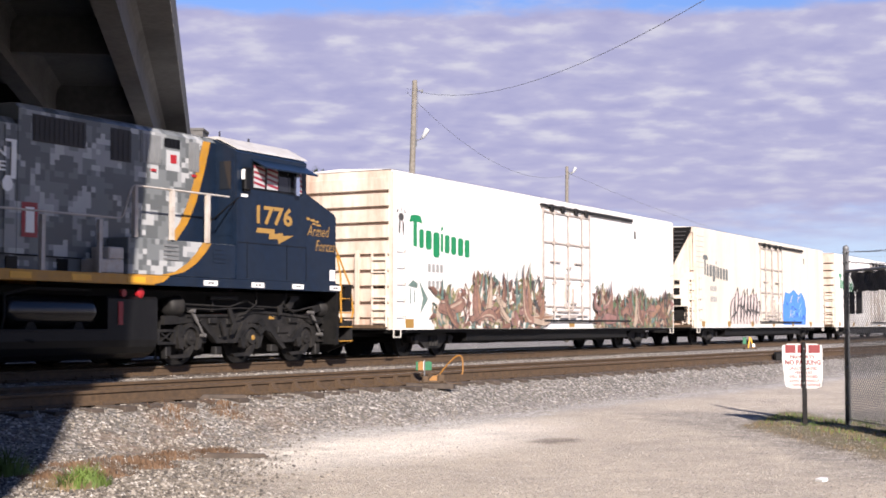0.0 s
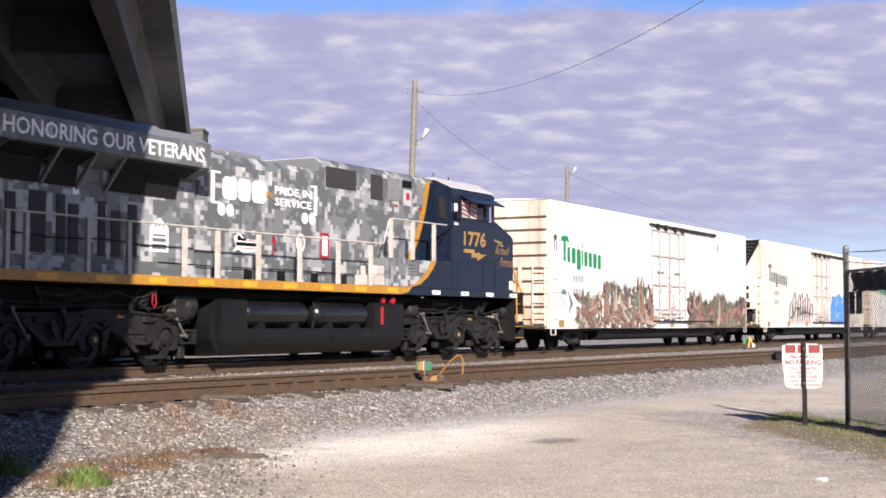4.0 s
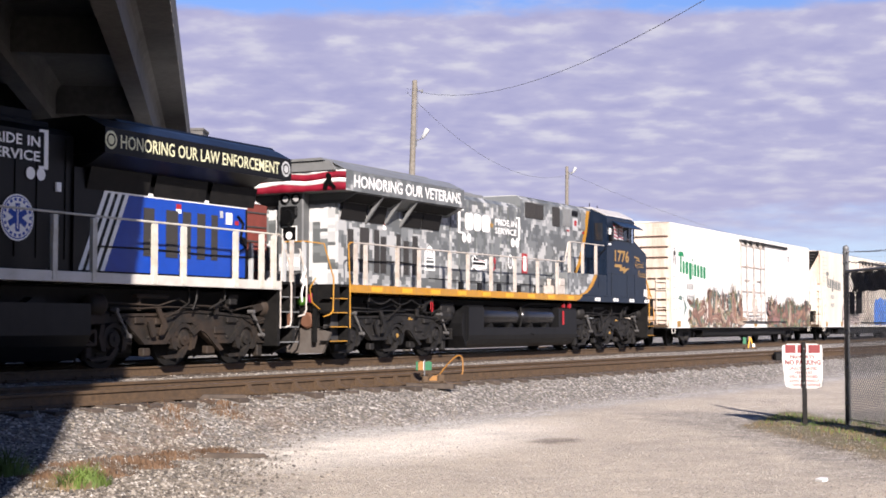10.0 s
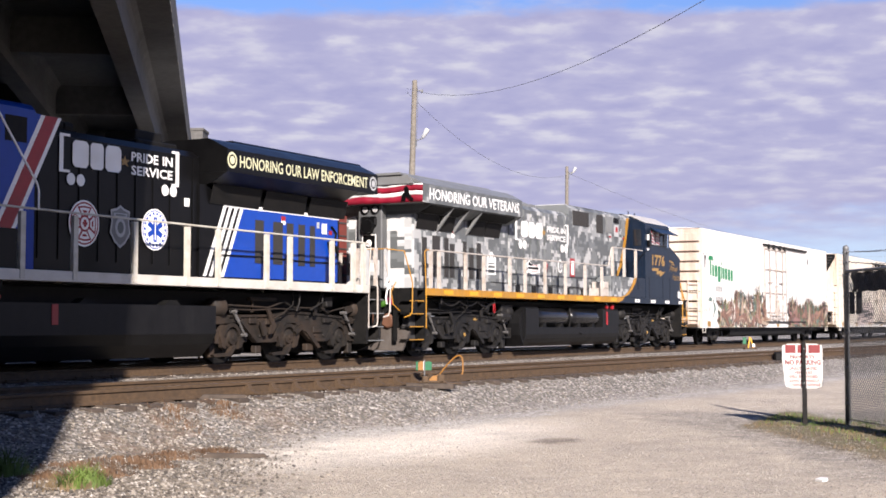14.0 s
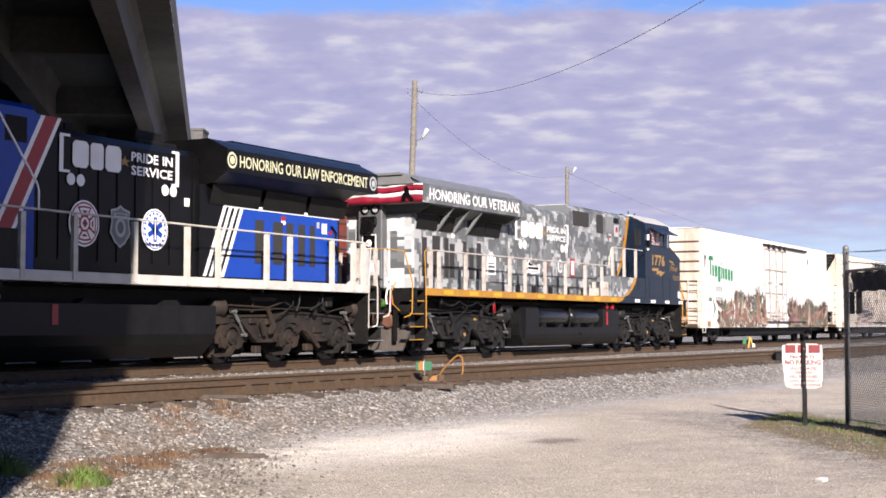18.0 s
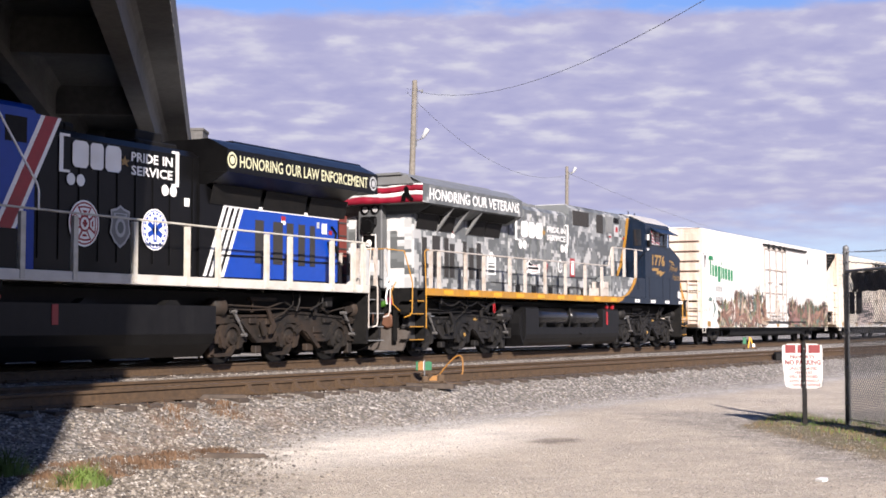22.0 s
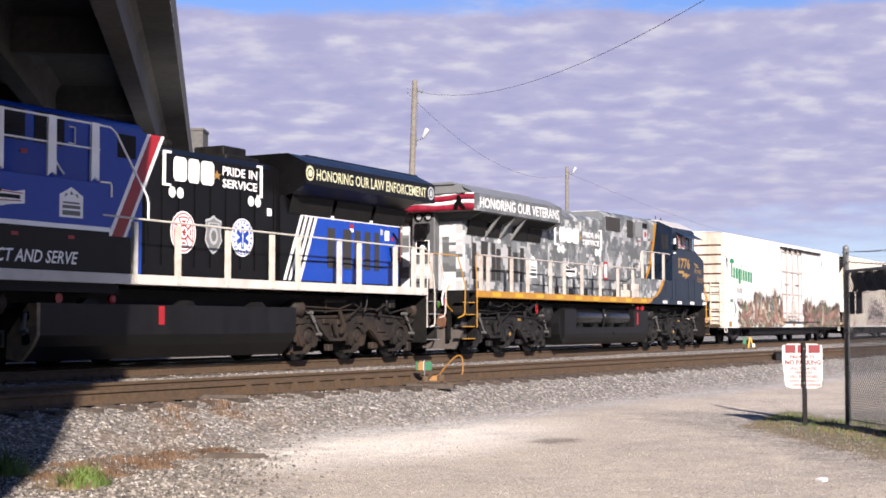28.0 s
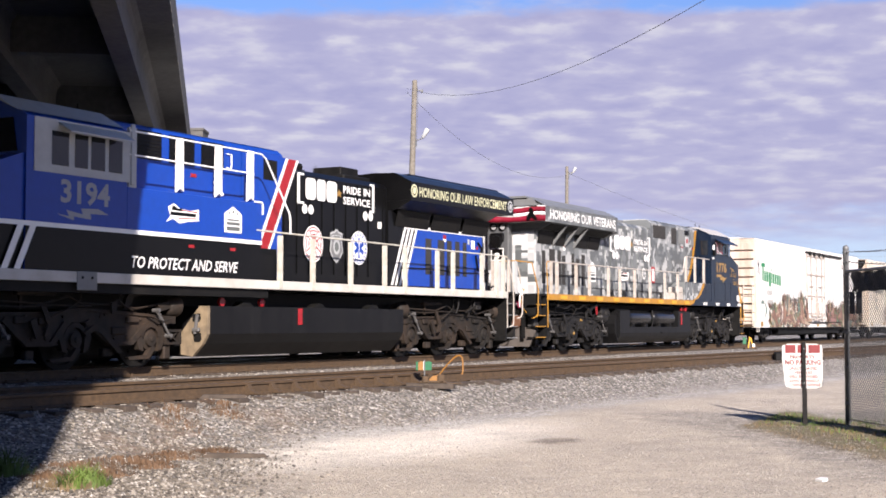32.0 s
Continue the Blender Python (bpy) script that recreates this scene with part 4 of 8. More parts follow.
def emblem(lo, name, x, z, rx, rz, y, layers, label):
    """A flat badge of stacked outlines on a side plane."""
    base = None
    for i, (m, pts) in enumerate(layers):
        for p in pts:
            s = Shape().prism([(x + a * rx, z + b * rz) for a, b in p], "y", y - 0.003 * i, y - 0.003 * (i + 1))
            if base is None:
                base = part(name, s, m, lo, label)
            else:
                part(name + "_mark", s, m, base)


CIRCLE = disc_pts(0, 0, 1, 1)


def ring(n, r, w, k=0.0):
    """Short bars round a circle, where small unreadable words run."""
    out = []
    for i in range(n):
        t = 2 * math.pi * (i + k) / n
        c, s_ = math.cos(t), math.sin(t)
        out.append([((r - w) * c - 0.07 * s_, (r - w) * s_ + 0.07 * c), ((r - w) * c + 0.07 * s_, (r - w) * s_ - 0.07 * c), ((r + w) * c + 0.07 * s_, (r + w) * s_ - 0.07 * c), ((r + w) * c - 0.07 * s_, (r + w) * s_ + 0.07 * c)])
    return out


def star(n, r0, r1, turn=90):
    return [(((r0 if i % 2 == 0 else r1) * math.cos(radians(turn) + math.pi * i / n)), ((r0 if i % 2 == 0 else r1) * math.sin(radians(turn) + math.pi * i / n))) for i in range(2 * n)]


def rect(x0, x1, z0, z1):
    return [(x0, z0), (x1, z0), (x1, z1), (x0, z1)]


def arc_band(cx, cz, r0, r1, a0, a1, n=10):
    a = [radians(a0 + (a1 - a0) * i / n) for i in range(n + 1)]
    return [(cx + r1 * math.cos(t), cz + r1 * math.sin(t)) for t in a] + [(cx + r0 * math.cos(t), cz + r0 * math.sin(t)) for t in a[::-1]]


def flats(name, polys, y, m, parent, label="", t=0.004):
    if name.endswith("sweep"):          # pieces that make one curved line
        s = Shape()
        for p in polys:
            s.prism(p, "y", y, y - t)
        return part(name, s, m, parent, label)
    return [part(name, Shape().prism(p, "y", y, y - t), m, parent, label) for p in polys][-1]


def house_badge(lo, x, z, w, h, y):
    emblem(lo, "house_badge", x, z, w, h, y, [
        (WHITE, [[(-1, -1), (1, -1), (1, 0.45), (0, 1), (-1, 0.45)]]),
        (GREYVINYL, [rect(-0.7, 0.7, -0.1, 0.02), rect(-0.75, 0.75, -0.42, -0.2), rect(-0.75, 0.75, -0.85, -0.55), [(-0.6, 0.3), (-0.3, 0.5), (-0.5, 0.58)], [(-0.15, 0.5), (0.15, 0.5), (0, 0.75)], [(0.6, 0.3), (0.3, 0.5), (0.5, 0.58)]])], "white house-shaped sticker")


def ribbon_badge(lo, x, z, w, h, y):
    emblem(lo, "ribbon_badge", x, z, w, h, y, [
        (WHITE, [[(-1, -0.9), (-0.75, -0.3), (-0.9, 0.5), (-0.55, 0.9), (-0.2, 0.45), (0.45, 0.35), (0.95, 0.55), (0.95, -0.55), (0.3, -0.7), (-0.2, -0.95), (-0.6, -0.55)]]),
        (BLACK, [[(-0.7, 0.25), (-0.62, 0.75), (-0.3, 0.42), (-0.05, 0.5), (-0.1, 0.2)], rect(-0.75, 0.75, -0.22, 0.1)]),
        (RED, [[(-0.1, 0.28), (0.85, 0.2), (0.85, 0.28), (-0.1, 0.36)], [(-0.3, -0.5), (0.8, -0.4), (0.8, -0.32), (-0.3, -0.42)]])], "white ribbon-shaped sticker with a dark band")


def service_logo(lo, x0, x1, zt, zb, y, m):
    """Square brackets round three plain blocks and two words."""
    w, h = x1 - x0, zt - zb
    def bracket(x, a, b):
        return [(x + b, zb), (x, zb), (x, zt), (x + b, zt), (x + b, zt - 0.07 * h), (x + a, zt - 0.07 * h), (x + a, zb + 0.07 * h), (x + b, zb + 0.07 * h)]
    polys = [bracket(x0, 0.03 * w, 0.08 * w), bracket(x1, -0.03 * w, -0.065 * w)]
    flats("bracket_mark", polys, y, m, lo, "white square brackets")
    blocks = []
    for i, (a, b) in enumerate(((0.10, 0.225), (0.24, 0.345), (0.36, 0.49))):
        xa, xb = x0 + a * w, x0 + b * w
        za, zc = zb + 0.17 * h, zt - 0.13 * h
        c = 0.16 * (xb - xa)
        blocks.append([(xa + c, za), (xb - c, za), (xb, za + c), (xb, zc - c), (xb - c, zc), (xa + c, zc), (xa, zc - c), (xa, za + c)])
    flats("railway_logo", blocks, y, m, lo, "three plain white blocks of the railway logo")
    flats("gold_star", [[(x0 + 0.52 * w + 0.045 * w * a, zb + 0.5 * h + 0.16 * h * b) for a, b in star(5, 1, 0.42)]], y, GOLD, lo, "gold star")
    lettering("service_word", "PRIDE", x0 + 0.575 * w, x0 + 0.81 * w, zb + 0.54 * h, zb + 0.80 * h, y, m, lo, 0.022)
    lettering("service_word", "IN", x0 + 0.85 * w, x0 + 0.94 * w, zb + 0.54 * h, zb + 0.80 * h, y, m, lo, 0.022)
    lettering("service_word", "SERVICE", x0 + 0.575 * w, x0 + 0.94 * w, zb + 0.17 * h, zb + 0.43 * h, y, m, lo, 0.022)
    r = 0.032 * w
    for c_, d_ in ((0.09, 0.16), (0.165, 0.16), (0.875, 0.14), (0.95, 0.14)):
        flats("round_mark", [disc_pts(x0 + c_ * w, zb - d_ * h, r, r * 1.05, 16)], y, m, lo, "round white mark")


def locomotive(style):
    """A six-axle road locomotive; u runs from the rear coupler to the cab end. style: camo or blue."""
    camo = style == "camo"
    flip = not camo
    sg = 1 if camo else -1
    lo = thing("locomotive", "six-axle diesel locomotive in grey digital camouflage with a navy cab" if camo else
               "six-axle diesel locomotive painted blue and black with white handrails", "locomotive", "locomotives of the train")

    def P(name, shape, m, label="", parent=lo, smooth=False):
        return part(name, shape, m, parent, label, flip, smooth)

    skin = TRUCK if camo else TRUCK_RUST
    body = CAMO if camo else BLACK
    # frame and deck
    P("main_frame", Shape().box(1.0, 21.3, -0.75, 0.75, 1.05, 1.5, 0.03).box(0.75, 0.98, -1.45, 1.45, 1.1, 1.66).box(21.0, 21.25, -1.45, 1.45, 1.1, 1.66), UNDER, "black main frame")
    P("walkway", Shape().box(0.8, 21.3, -1.46, 1.46, 1.66, 1.715), UNDER, "dark walkway deck")
    sill_end = 14.35 if camo else 20.9
    for k in (-1, 1):
        y0, y1 = sorted((k * 1.463, k * 1.515))
        sill = P("side_sill", Shape().box(1.35, sill_end, y0, y1, 1.535, 1.72, 0.006), YELLOW if camo else DULLWHITE, "yellow side sill" if camo else "white side sill")
        if camo and k < 0:
            for i in range(9):
                a = 2.25 + i * 1.42
                P("reflector", Shape().box(a, a + 0.48, -1.522, -1.5155, 1.57, 1.68), STRIPE_Y, "bright yellow reflector strip", sill)
        if camo and k > 0:
            P("side_sill", Shape().box(14.36, 20.5, 1.465, 1.515, 1.535, 1.72), NAVY, "navy sill below the cab")
    # rear hood and radiator wing
    HE = 1.62 if camo else 1.95
    hood = P("rear_hood", Shape().prism([(-1.0, 1.72), (1.0, 1.72), (1.0, 3.62), (-1.0, 3.62)], "x", HE, 7.0), CAMO if camo else BLACK, "rear hood with louvred doors")
    wing = P("radiator_wing", Shape().prism([(-1.55, 3.86), (-1.55, 4.32), (-1.2, 4.50), (-1.05, 4.56), (1.05, 4.56), (1.2, 4.50), (1.55, 4.32), (1.55, 3.86)], "x", 1.08, 6.82).prism([(-1.0, 3.62), (-1.15, 3.66), (-1.549, 3.859), (1.549, 3.859), (1.15, 3.66), (1.0, 3.62)], "x", HE - 0.06, 6.82), CAMO_WING if camo else BLACK, "overhanging radiator wing")
    P("wing_cap", Shape().prism([(-1.02, 4.56), (-0.95, 4.62), (0.95, 4.62), (1.02, 4.56)], "x", 0.95, 5.9).prism([(-0.9, 4.62), (-0.8, 4.65), (0.8, 4.65), (0.9, 4.62)], "x", 3.0, 5.0), MIDGREY if camo else BLACK, "roof panel of the radiator", wing)
    slope = lambda t: (-1.012 - 0.10 * t, 3.26 + 0.40 * t)
    for a, b in ((1.66, 2.74), (2.86, 3.62), (4.50, 5.42), (5.46, 6.40)) if camo else ((1.7, 3.2), (3.35, 4.9), (5.05, 6.7)):
        (ya, za), (yb, zb) = slope(0.0), slope(1.0)
        P("radiator_screen", Shape().add([(a, ya, za), (b, ya, za), (b, yb, zb), (a, yb, zb), (a, ya - 0.01, za - 0.01), (b, ya - 0.01, za - 0.01), (b, yb - 0.01, zb - 0.01), (a, yb - 0.01, zb - 0.01)],
                                         [(0, 1, 2, 3), (4, 5, 6, 7), (0, 1, 5, 4), (1, 2, 6, 5), (2, 3, 7, 6), (3, 0, 4, 7)]), SCREEN if camo else UNDER, "dark radiator screen", wing)
    fans = Shape()
    for u in (2.2, 3.9, 5.6):
        fans.lathe([(0, 0.5), (0.05, 0.5), (0.05, 0.44), (0.03, 0.40)], (u, 0, 4.62), "z", 18)
    pieces("roof_fan", fans, UNDER, wing, "round fan grille on the roof", flip)
    # engine hood
    hz = 4.34 if camo else 4.27
    P("engine_hood", Shape().prism([(-0.95, 1.72), (0.95, 1.72), (0.95, hz - 0.13), (0.80, hz), (-0.80, hz), (-0.95, hz - 0.13)], "x", 6.98, 11.45), body, "engine hood with vertical doors")
    ribs = Shape()
    for i in range(9):
        u = 7.15 + i * 0.5
        ribs.box(u, u + 0.03, -0.972, -0.95, 1.95, hz - 0.16)
        ribs.box(u, u + 0.03, 0.95, 0.972, 1.95, hz - 0.16)
    pieces("door_edge", ribs, body, lo, "raised edge of a hood door", flip)
    su = 0.0 if camo else -1.5
    st = Shape().box(8.55 + su, 9.75 + su, -0.62, 0.62, hz, hz + 0.13, 0.03).box(8.75 + su, 9.55 + su, -0.4, 0.4, hz + 0.13, hz + (0.19 if camo else 0.34), 0.02)
    P("exhaust_stack", st, UNDER if not camo else MIDGREY, "exhaust box on the roof")
    h2 = Shape()
    hu = 0.0 if camo else 2.75
    for u in (7.35 + hu, 7.6 + hu, 7.8 + hu):
        h2.lathe([(-0.12, 0.05), (-0.1, 0.09), (0.1, 0.09), (0.12, 0.05)], (u, -0.55, hz + 0.12), "x", 10)
    h2.box(7.2 + hu, 8.0 + hu, -0.66, -0.44, hz, hz + 0.05)
    P("air_horn", h2, UNDER, "dark fittings on the hood roof")
    # cooling blower section behind the cab
    P("blower_hood", Shape().prism([(-0.96, 1.72), (0.96, 1.72), (0.96, 4.50), (0.84, 4.60), (-0.84, 4.60), (-0.96, 4.50)], "x", 11.45, 17.0), CAMO if camo else BLUE, "tall hood section behind the cab")
    P("blower_roof", Shape().prism([(-0.86, 4.602), (-0.7, 4.64), (0.7, 4.64), (0.86, 4.602)], "x", 11.6, 16.9), LIGHTGREY if camo else BLUE, "roof panel")
    # fuel tank
    if camo:
        belly = [(-1.38, 0.70), (1.38, 0.70), (1.38, 0.52), (1.35, 0.40), (1.26, 0.28), (1.12, 0.20), (1.0, 0.17), (-1.0, 0.17), (-1.12, 0.20), (-1.26, 0.28), (-1.35, 0.40), (-1.38, 0.52)]
        boxed = [(-1.38, 1.27), (-1.33, 1.32), (1.33, 1.32), (1.38, 1.27)] + belly[2:]
        tank = P("fuel_tank", Shape().prism(boxed, "x", 7.40, 8.28).prism(belly, "x", 8.28, 13.25).prism(boxed, "x", 13.25, 14.6), TANK, "black fuel tank with rounded lower edge")
        P("tank_ledge", Shape().box(8.28, 13.25, -1.385, -1.33, 0.68, 0.725, 0.01), TANK, "folded ledge below the reservoirs", tank)
        P("tank_nose", Shape().prism([(7.40, 0.20), (7.40, 1.24), (7.24, 1.12), (7.16, 0.84), (7.20, 0.50)], "y", -1.30, 1.30), TANK, "rounded end of the tank", tank)
        P("tank_back", Shape().box(8.28, 13.25, -0.7, 0.7, 0.70, 1.28), UNDER, "", tank)
        for a, b in ((8.34, 10.68), (10.92, 13.16)):
            P("air_reservoir", Shape().lathe([(0, 0.07), (0.06, 0.21), (0.16, 0.28), (0.28, 0.295), (b - a - 0.28, 0.295), (b - a - 0.16, 0.28), (b - a - 0.06, 0.21), (b - a, 0.07)], (a, -1.07, 1.03), "x", 24), RESERVOIR, "glossy black air reservoir", tank, True)
            pieces("reservoir_foot", Shape().prism([(a + 0.4, 0.70), (a + 0.7, 0.70), (a + 0.6, 0.86), (a + 0.5, 0.86)], "y", -1.3, -0.9).prism([(b - 0.7, 0.70), (b - 0.4, 0.70), (b - 0.5, 0.86), (b - 0.6, 0.86)], "y", -1.3, -0.9), UNDER, tank, "", flip)
        P("pipe_work", Shape().tube([(10.9, -1.2, 0.72), (10.92, -1.25, 0.95), (10.95, -1.2, 1.3), (11.5, -1.2, 1.42), (13.0, -1.2, 1.42)], 0.03).tube([(10.9, -1.1, 0.62), (11.2, -1.35, 0.56), (11.45, -1.38, 0.52)], 0.03), UNDER, "", tank)
        P("fuel_gauge", Shape().box(13.52, 13.64, -1.392, -1.38, 0.80, 1.22), RED, "red fuel gauge strip", tank)
        fl = Shape().lathe([(0, 0.10), (-0.06, 0.10), (-0.08, 0.05)], (14.15, -1.3, 1.39), "y", 12).lathe([(0, 0.07), (-0.06, 0.07)], (13.7, -1.3, 1.38), "y", 12)
        pieces("fuel_filler", fl, RED, tank, "red fuel filler cap", flip)
    else:
        tank = P("fuel_tank", Shape().prism([(-1.42, 1.17), (1.42, 1.17), (1.42, 0.62), (1.30, 0.42), (1.05, 0.17), (-1.05, 0.17), (-1.30, 0.42), (-1.42, 0.62)], "x", 6.98, 14.5), TANK, "long black fuel tank")
        # dusty tan outline follows the sunlit part of the end; the shaded rest stays black
        endp = [(-1.42, 1.17), (-1.22, 1.17), (-0.74, 0.62), (-0.72, 0.22), (-1.05, 0.17), (-1.30, 0.42), (-1.42, 0.62)]
        tend = P("tank_end", Shape().prism(endp, "x", 14.5, 14.58), DUSTTAN, "tan dusty plate shaped as the sunlit part of the tank end", tank)
        for ya, yb, za, zb in ((-1.26, -1.04, 0.86, 1.02), (-1.28, -1.08, 0.46, 0.64)):
            P("tank_cutout", Shape().prism([(ya + 0.04, za), (yb - 0.02, za), (yb, zb - 0.05), (yb - 0.05, zb), (ya + 0.02, zb), (ya, za + 0.05)], "x", 14.58, 14.588), UNDER, "dark opening in the tank end", tend)
        P("tank_fitting", Shape().rod((14.62, -1.2, 1.0), (14.62, -1.14, 0.62), 0.035, 8).box(14.58, 14.66, -1.26, -1.08, 0.66, 0.74, 0.02), DAMPER, "grey drain pipe on the tank end", tend)
        P("fuel_gauge", Shape().box(11.32, 11.47, -1.432, -1.42, 0.80, 1.15), RED, "red fuel gauge strip", tank)
        pieces("fuel_filler", Shape().lathe([(0, 0.09), (-0.06, 0.09), (-0.08, 0.05)], (12.55, -1.2, 1.26), "y", 12).lathe([(0, 0.09), (-0.06, 0.09)], (13.9, -1.2, 1.26), "y", 12), RED, tank, "red fuel filler cap", flip)
        pieces("tank_lug", Shape().prism([(7.9, 1.17), (8.4, 1.17), (8.25, 1.27), (8.05, 1.27)], "y", -1.3, -1.1).prism([(10.2, 1.17), (10.7, 1.17), (10.55, 1.27), (10.35, 1.27)], "y", -1.3, -1.1).prism([(12.9, 1.17), (13.4, 1.17), (13.25, 1.27), (13.05, 1.27)], "y", -1.3, -1.1), UNDER, tank, "", flip)
        P("under_skirt", Shape().box(12.6, 20.4, -1.44, 1.44, 1.36, 1.535), UNDER, "dark skirt below the sill")
    loco_truck(lo, 4.05, skin, flip)
    loco_truck(lo, 17.9, skin, flip)
    # hoses that hang below the sill
    hz_ = Shape()
    for i in range(3):
        a = 2.4 + i * 1.0
        hz_.tube([(a + t * 1.0, -1.35, 1.42 - 0.13 * math.sin(math.pi * t)) for t in (0, 0.15, 0.3, 0.5, 0.7, 0.85, 1.0)], 0.018, 5)
    hz_.rod((2.4, -1.35, 1.54), (2.4, -1.35, 1.34), 0.02).rod((5.45, -1.35, 1.54), (5.45, -1.35, 1.36), 0.02)
    if camo:
        pieces("hose", hz_, TRUCK, lo, "grey air hose slung below the sill")
        P("hose_coupling", Shape().tube([(5.36, -1.36, 1.38), (5.34, -1.37, 1.2), (5.40, -1.37, 1.12), (5.45, -1.37, 1.2), (5.44, -1.36, 1.38)], 0.013), RED, "red hose coupling")
        P("traction_box", Shape().box(6.2, 6.9, -1.2, -0.9, 1.08, 1.38, 0.03).lathe([(0, 0.15), (0.5, 0.17), (0.7, 0.12)], (6.1, -1.1, 1.02), "x", 14), TRUCK, "")
    else:
        pieces("hose", Shape().tube([(3.0, -1.3, 1.5), (3.05, -1.32, 1.3), (3.5, -1.3, 1.12)], 0.02).tube([(3.9, -1.3, 1.5), (3.95, -1.32, 1.28), (4.0, -1.28, 1.1)], 0.02), TRUCK, lo, "air hose slung below the sill", flip)
        P("junction_box", Shape().box(2.6, 2.85, -1.3, -1.05, 1.2, 1.33, 0.02), TRUCK, "small box below the sill")
    # hood side detail on the rear part
    if camo:
        for a, b, zt in ((2.0, 2.25, 3.05), (2.55, 2.95, 3.12), (3.2, 3.42, 3.1), (3.5, 3.75, 2.95), (4.25, 4.45, 3.05), (4.6, 4.85, 2.9), (5.05, 5.3, 3.05)):
            P("louvre", Shape().box(a, b, -1.012, -1.0, 2.05, zt).box(a + 0.02, b - 0.02, -1.018, -1.012, 2.1, zt - 0.05), MESHGREY, "dark louvred door panel", hood)
        P("door_rail", Shape().tube([(2.0, -1.03, 2.38), (3.0, -1.03, 2.32), (4.4, -1.03, 2.36), (5.6, -1.03, 2.3)], 0.012), BLACK, "", hood)
        for a, b in ((1.62, 2.74), (2.86, 3.64), (4.5, 6.5)):
            P("radiator_screen", Shape().add([(a, -1.17, 3.660), (b, -1.17, 3.660), (b, -1.50, 3.825), (a, -1.50, 3.825), (a, -1.175, 3.650), (b, -1.175, 3.650), (b, -1.505, 3.815), (a, -1.505, 3.815)], [(0, 1, 2, 3), (4, 5, 6, 7), (0, 1, 5, 4), (1, 2, 6, 5), (2, 3, 7, 6), (3, 0, 4, 7)]), SCREEN, "dark radiator screen below the wing", wing)
        P("warning_label", Shape().box(3.6, 3.75, -1.006, -1.0, 3.12, 3.32), WHITE, "", hood)
        P("warning_label", Shape().box(3.6, 3.75, -1.01, -1.006, 3.24, 3.32), RED, "", hood)
        for a in (2.77, 3.66, 4.4):
            P("wing_strut", Shape().add([(a, -1.0, 3.2), (a + 0.06, -1.0, 3.2), (a + 0.06, -1.52, 3.85), (a, -1.52, 3.85), (a, -1.0, 3.30), (a + 0.06, -1.0, 3.30), (a + 0.06, -1.40, 3.84), (a, -1.40, 3.84)], [(0, 1, 2, 3), (4, 5, 6, 7), (0, 1, 5, 4), (1, 2, 6, 5), (2, 3, 7, 6), (3, 0, 4, 7)]), MIDGREY, "slanting strut below the wing", wing)
    else:
        # blue panel with slanted white stripes
        flats("blue_panel", [[(-5.62, 3.22), (-1.96, 3.22), (-1.96, 1.78), (-6.22, 1.78)]], -1.001, BLUE, lo, "blue door panel on the black hood")
        flats("panel_stripe", [[(-6.20, 3.30), (-1.90, 3.30), (-1.90, 3.22), (-6.20, 3.22)]], -1.002, WHITE, lo, "white stripe along the panel")
        flats("panel_stripe", [[(-6.20 + i * 0.19, 3.3), (-6.20 + i * 0.19 + 0.10, 3.3), (-6.88 + i * 0.19 + 0.10, 1.78), (-6.88 + i * 0.19, 1.78)] for i in range(4)], -1.004, WHITE, lo, "slanted white stripes")
        for a, b in ((-5.15, -4.85), (-4.5, -4.15), (-4.0, -3.75), (-3.55, -3.3), (-3.1, -2.9)):
            P("louvre", Shape().box(-b, -a, -1.016, -1.004, 2.1, 3.02).box(-b + 0.02, -a - 0.02, -1.022, -1.016, 2.15, 2.97), MESHGREY, "dark louvred door panel", hood)
        P("white_notice", Shape().box(2.42, 2.62, -1.014, -1.006, 2.86, 3.1), WHITE, "", hood)
        P("hood_fitting", Shape().tube([(2.25, -1.03, 3.05), (2.1, -1.06, 2.9), (2.2, -1.06, 2.6), (2.0, -1.05, 2.4), (2.3, -1.05, 2.3), (2.4, -1.04, 2.7)], 0.03).lathe([(0, 0.08), (-0.05, 0.07)], (2.1, -1.02, 2.55), "y", 12), BLACK, "dark hose fittings on the blue doors", hood)
        P("door_rail", Shape().tube([(1.5, -1.03, 2.22), (3.2, -1.03, 2.2), (5.0, -1.03, 2.24), (6.4, -1.03, 2.22)], 0.014), BLACK, "", hood)
        for u in (1.9, 4.35, 6.45):
            P("marker_light", Shape().box(u, u + 0.12, -1.02, -1.0, 3.34 if u < 5 else 3.42, 3.40 if u < 5 else 3.48), RED, "small red marker", hood)
        P("marker_light", Shape().box(7.3, 7.42, -0.985, -0.95, 3.14, 3.3), WHITE, "small white and red label", hood)
    # lettering on the wing
    if camo:
        lettering("wing_lettering", "HONORING OUR VETERANS", 1.42, 6.62, 3.95, 4.24, -1.55, WHITE, lo, 0.014)
    else:
        lettering("wing_lettering", "HONORING OUR LAW ENFORCEMENT", -6.42, -1.52, 3.97, 4.22, -1.55, PALEGOLD, lo, 0.012)
        for x, m in ((-6.67, PALEGOLD), (-1.28, LIGHTGREY)):
            emblem(lo, "seal", x, 4.10, 0.155, 0.165, -1.55, [(m, [CIRCLE]), (BLACK, [disc_pts(0, 0, 0.72, 0.72)]), (m, [disc_pts(0, 0, 0.5, 0.5)])], "round seal")
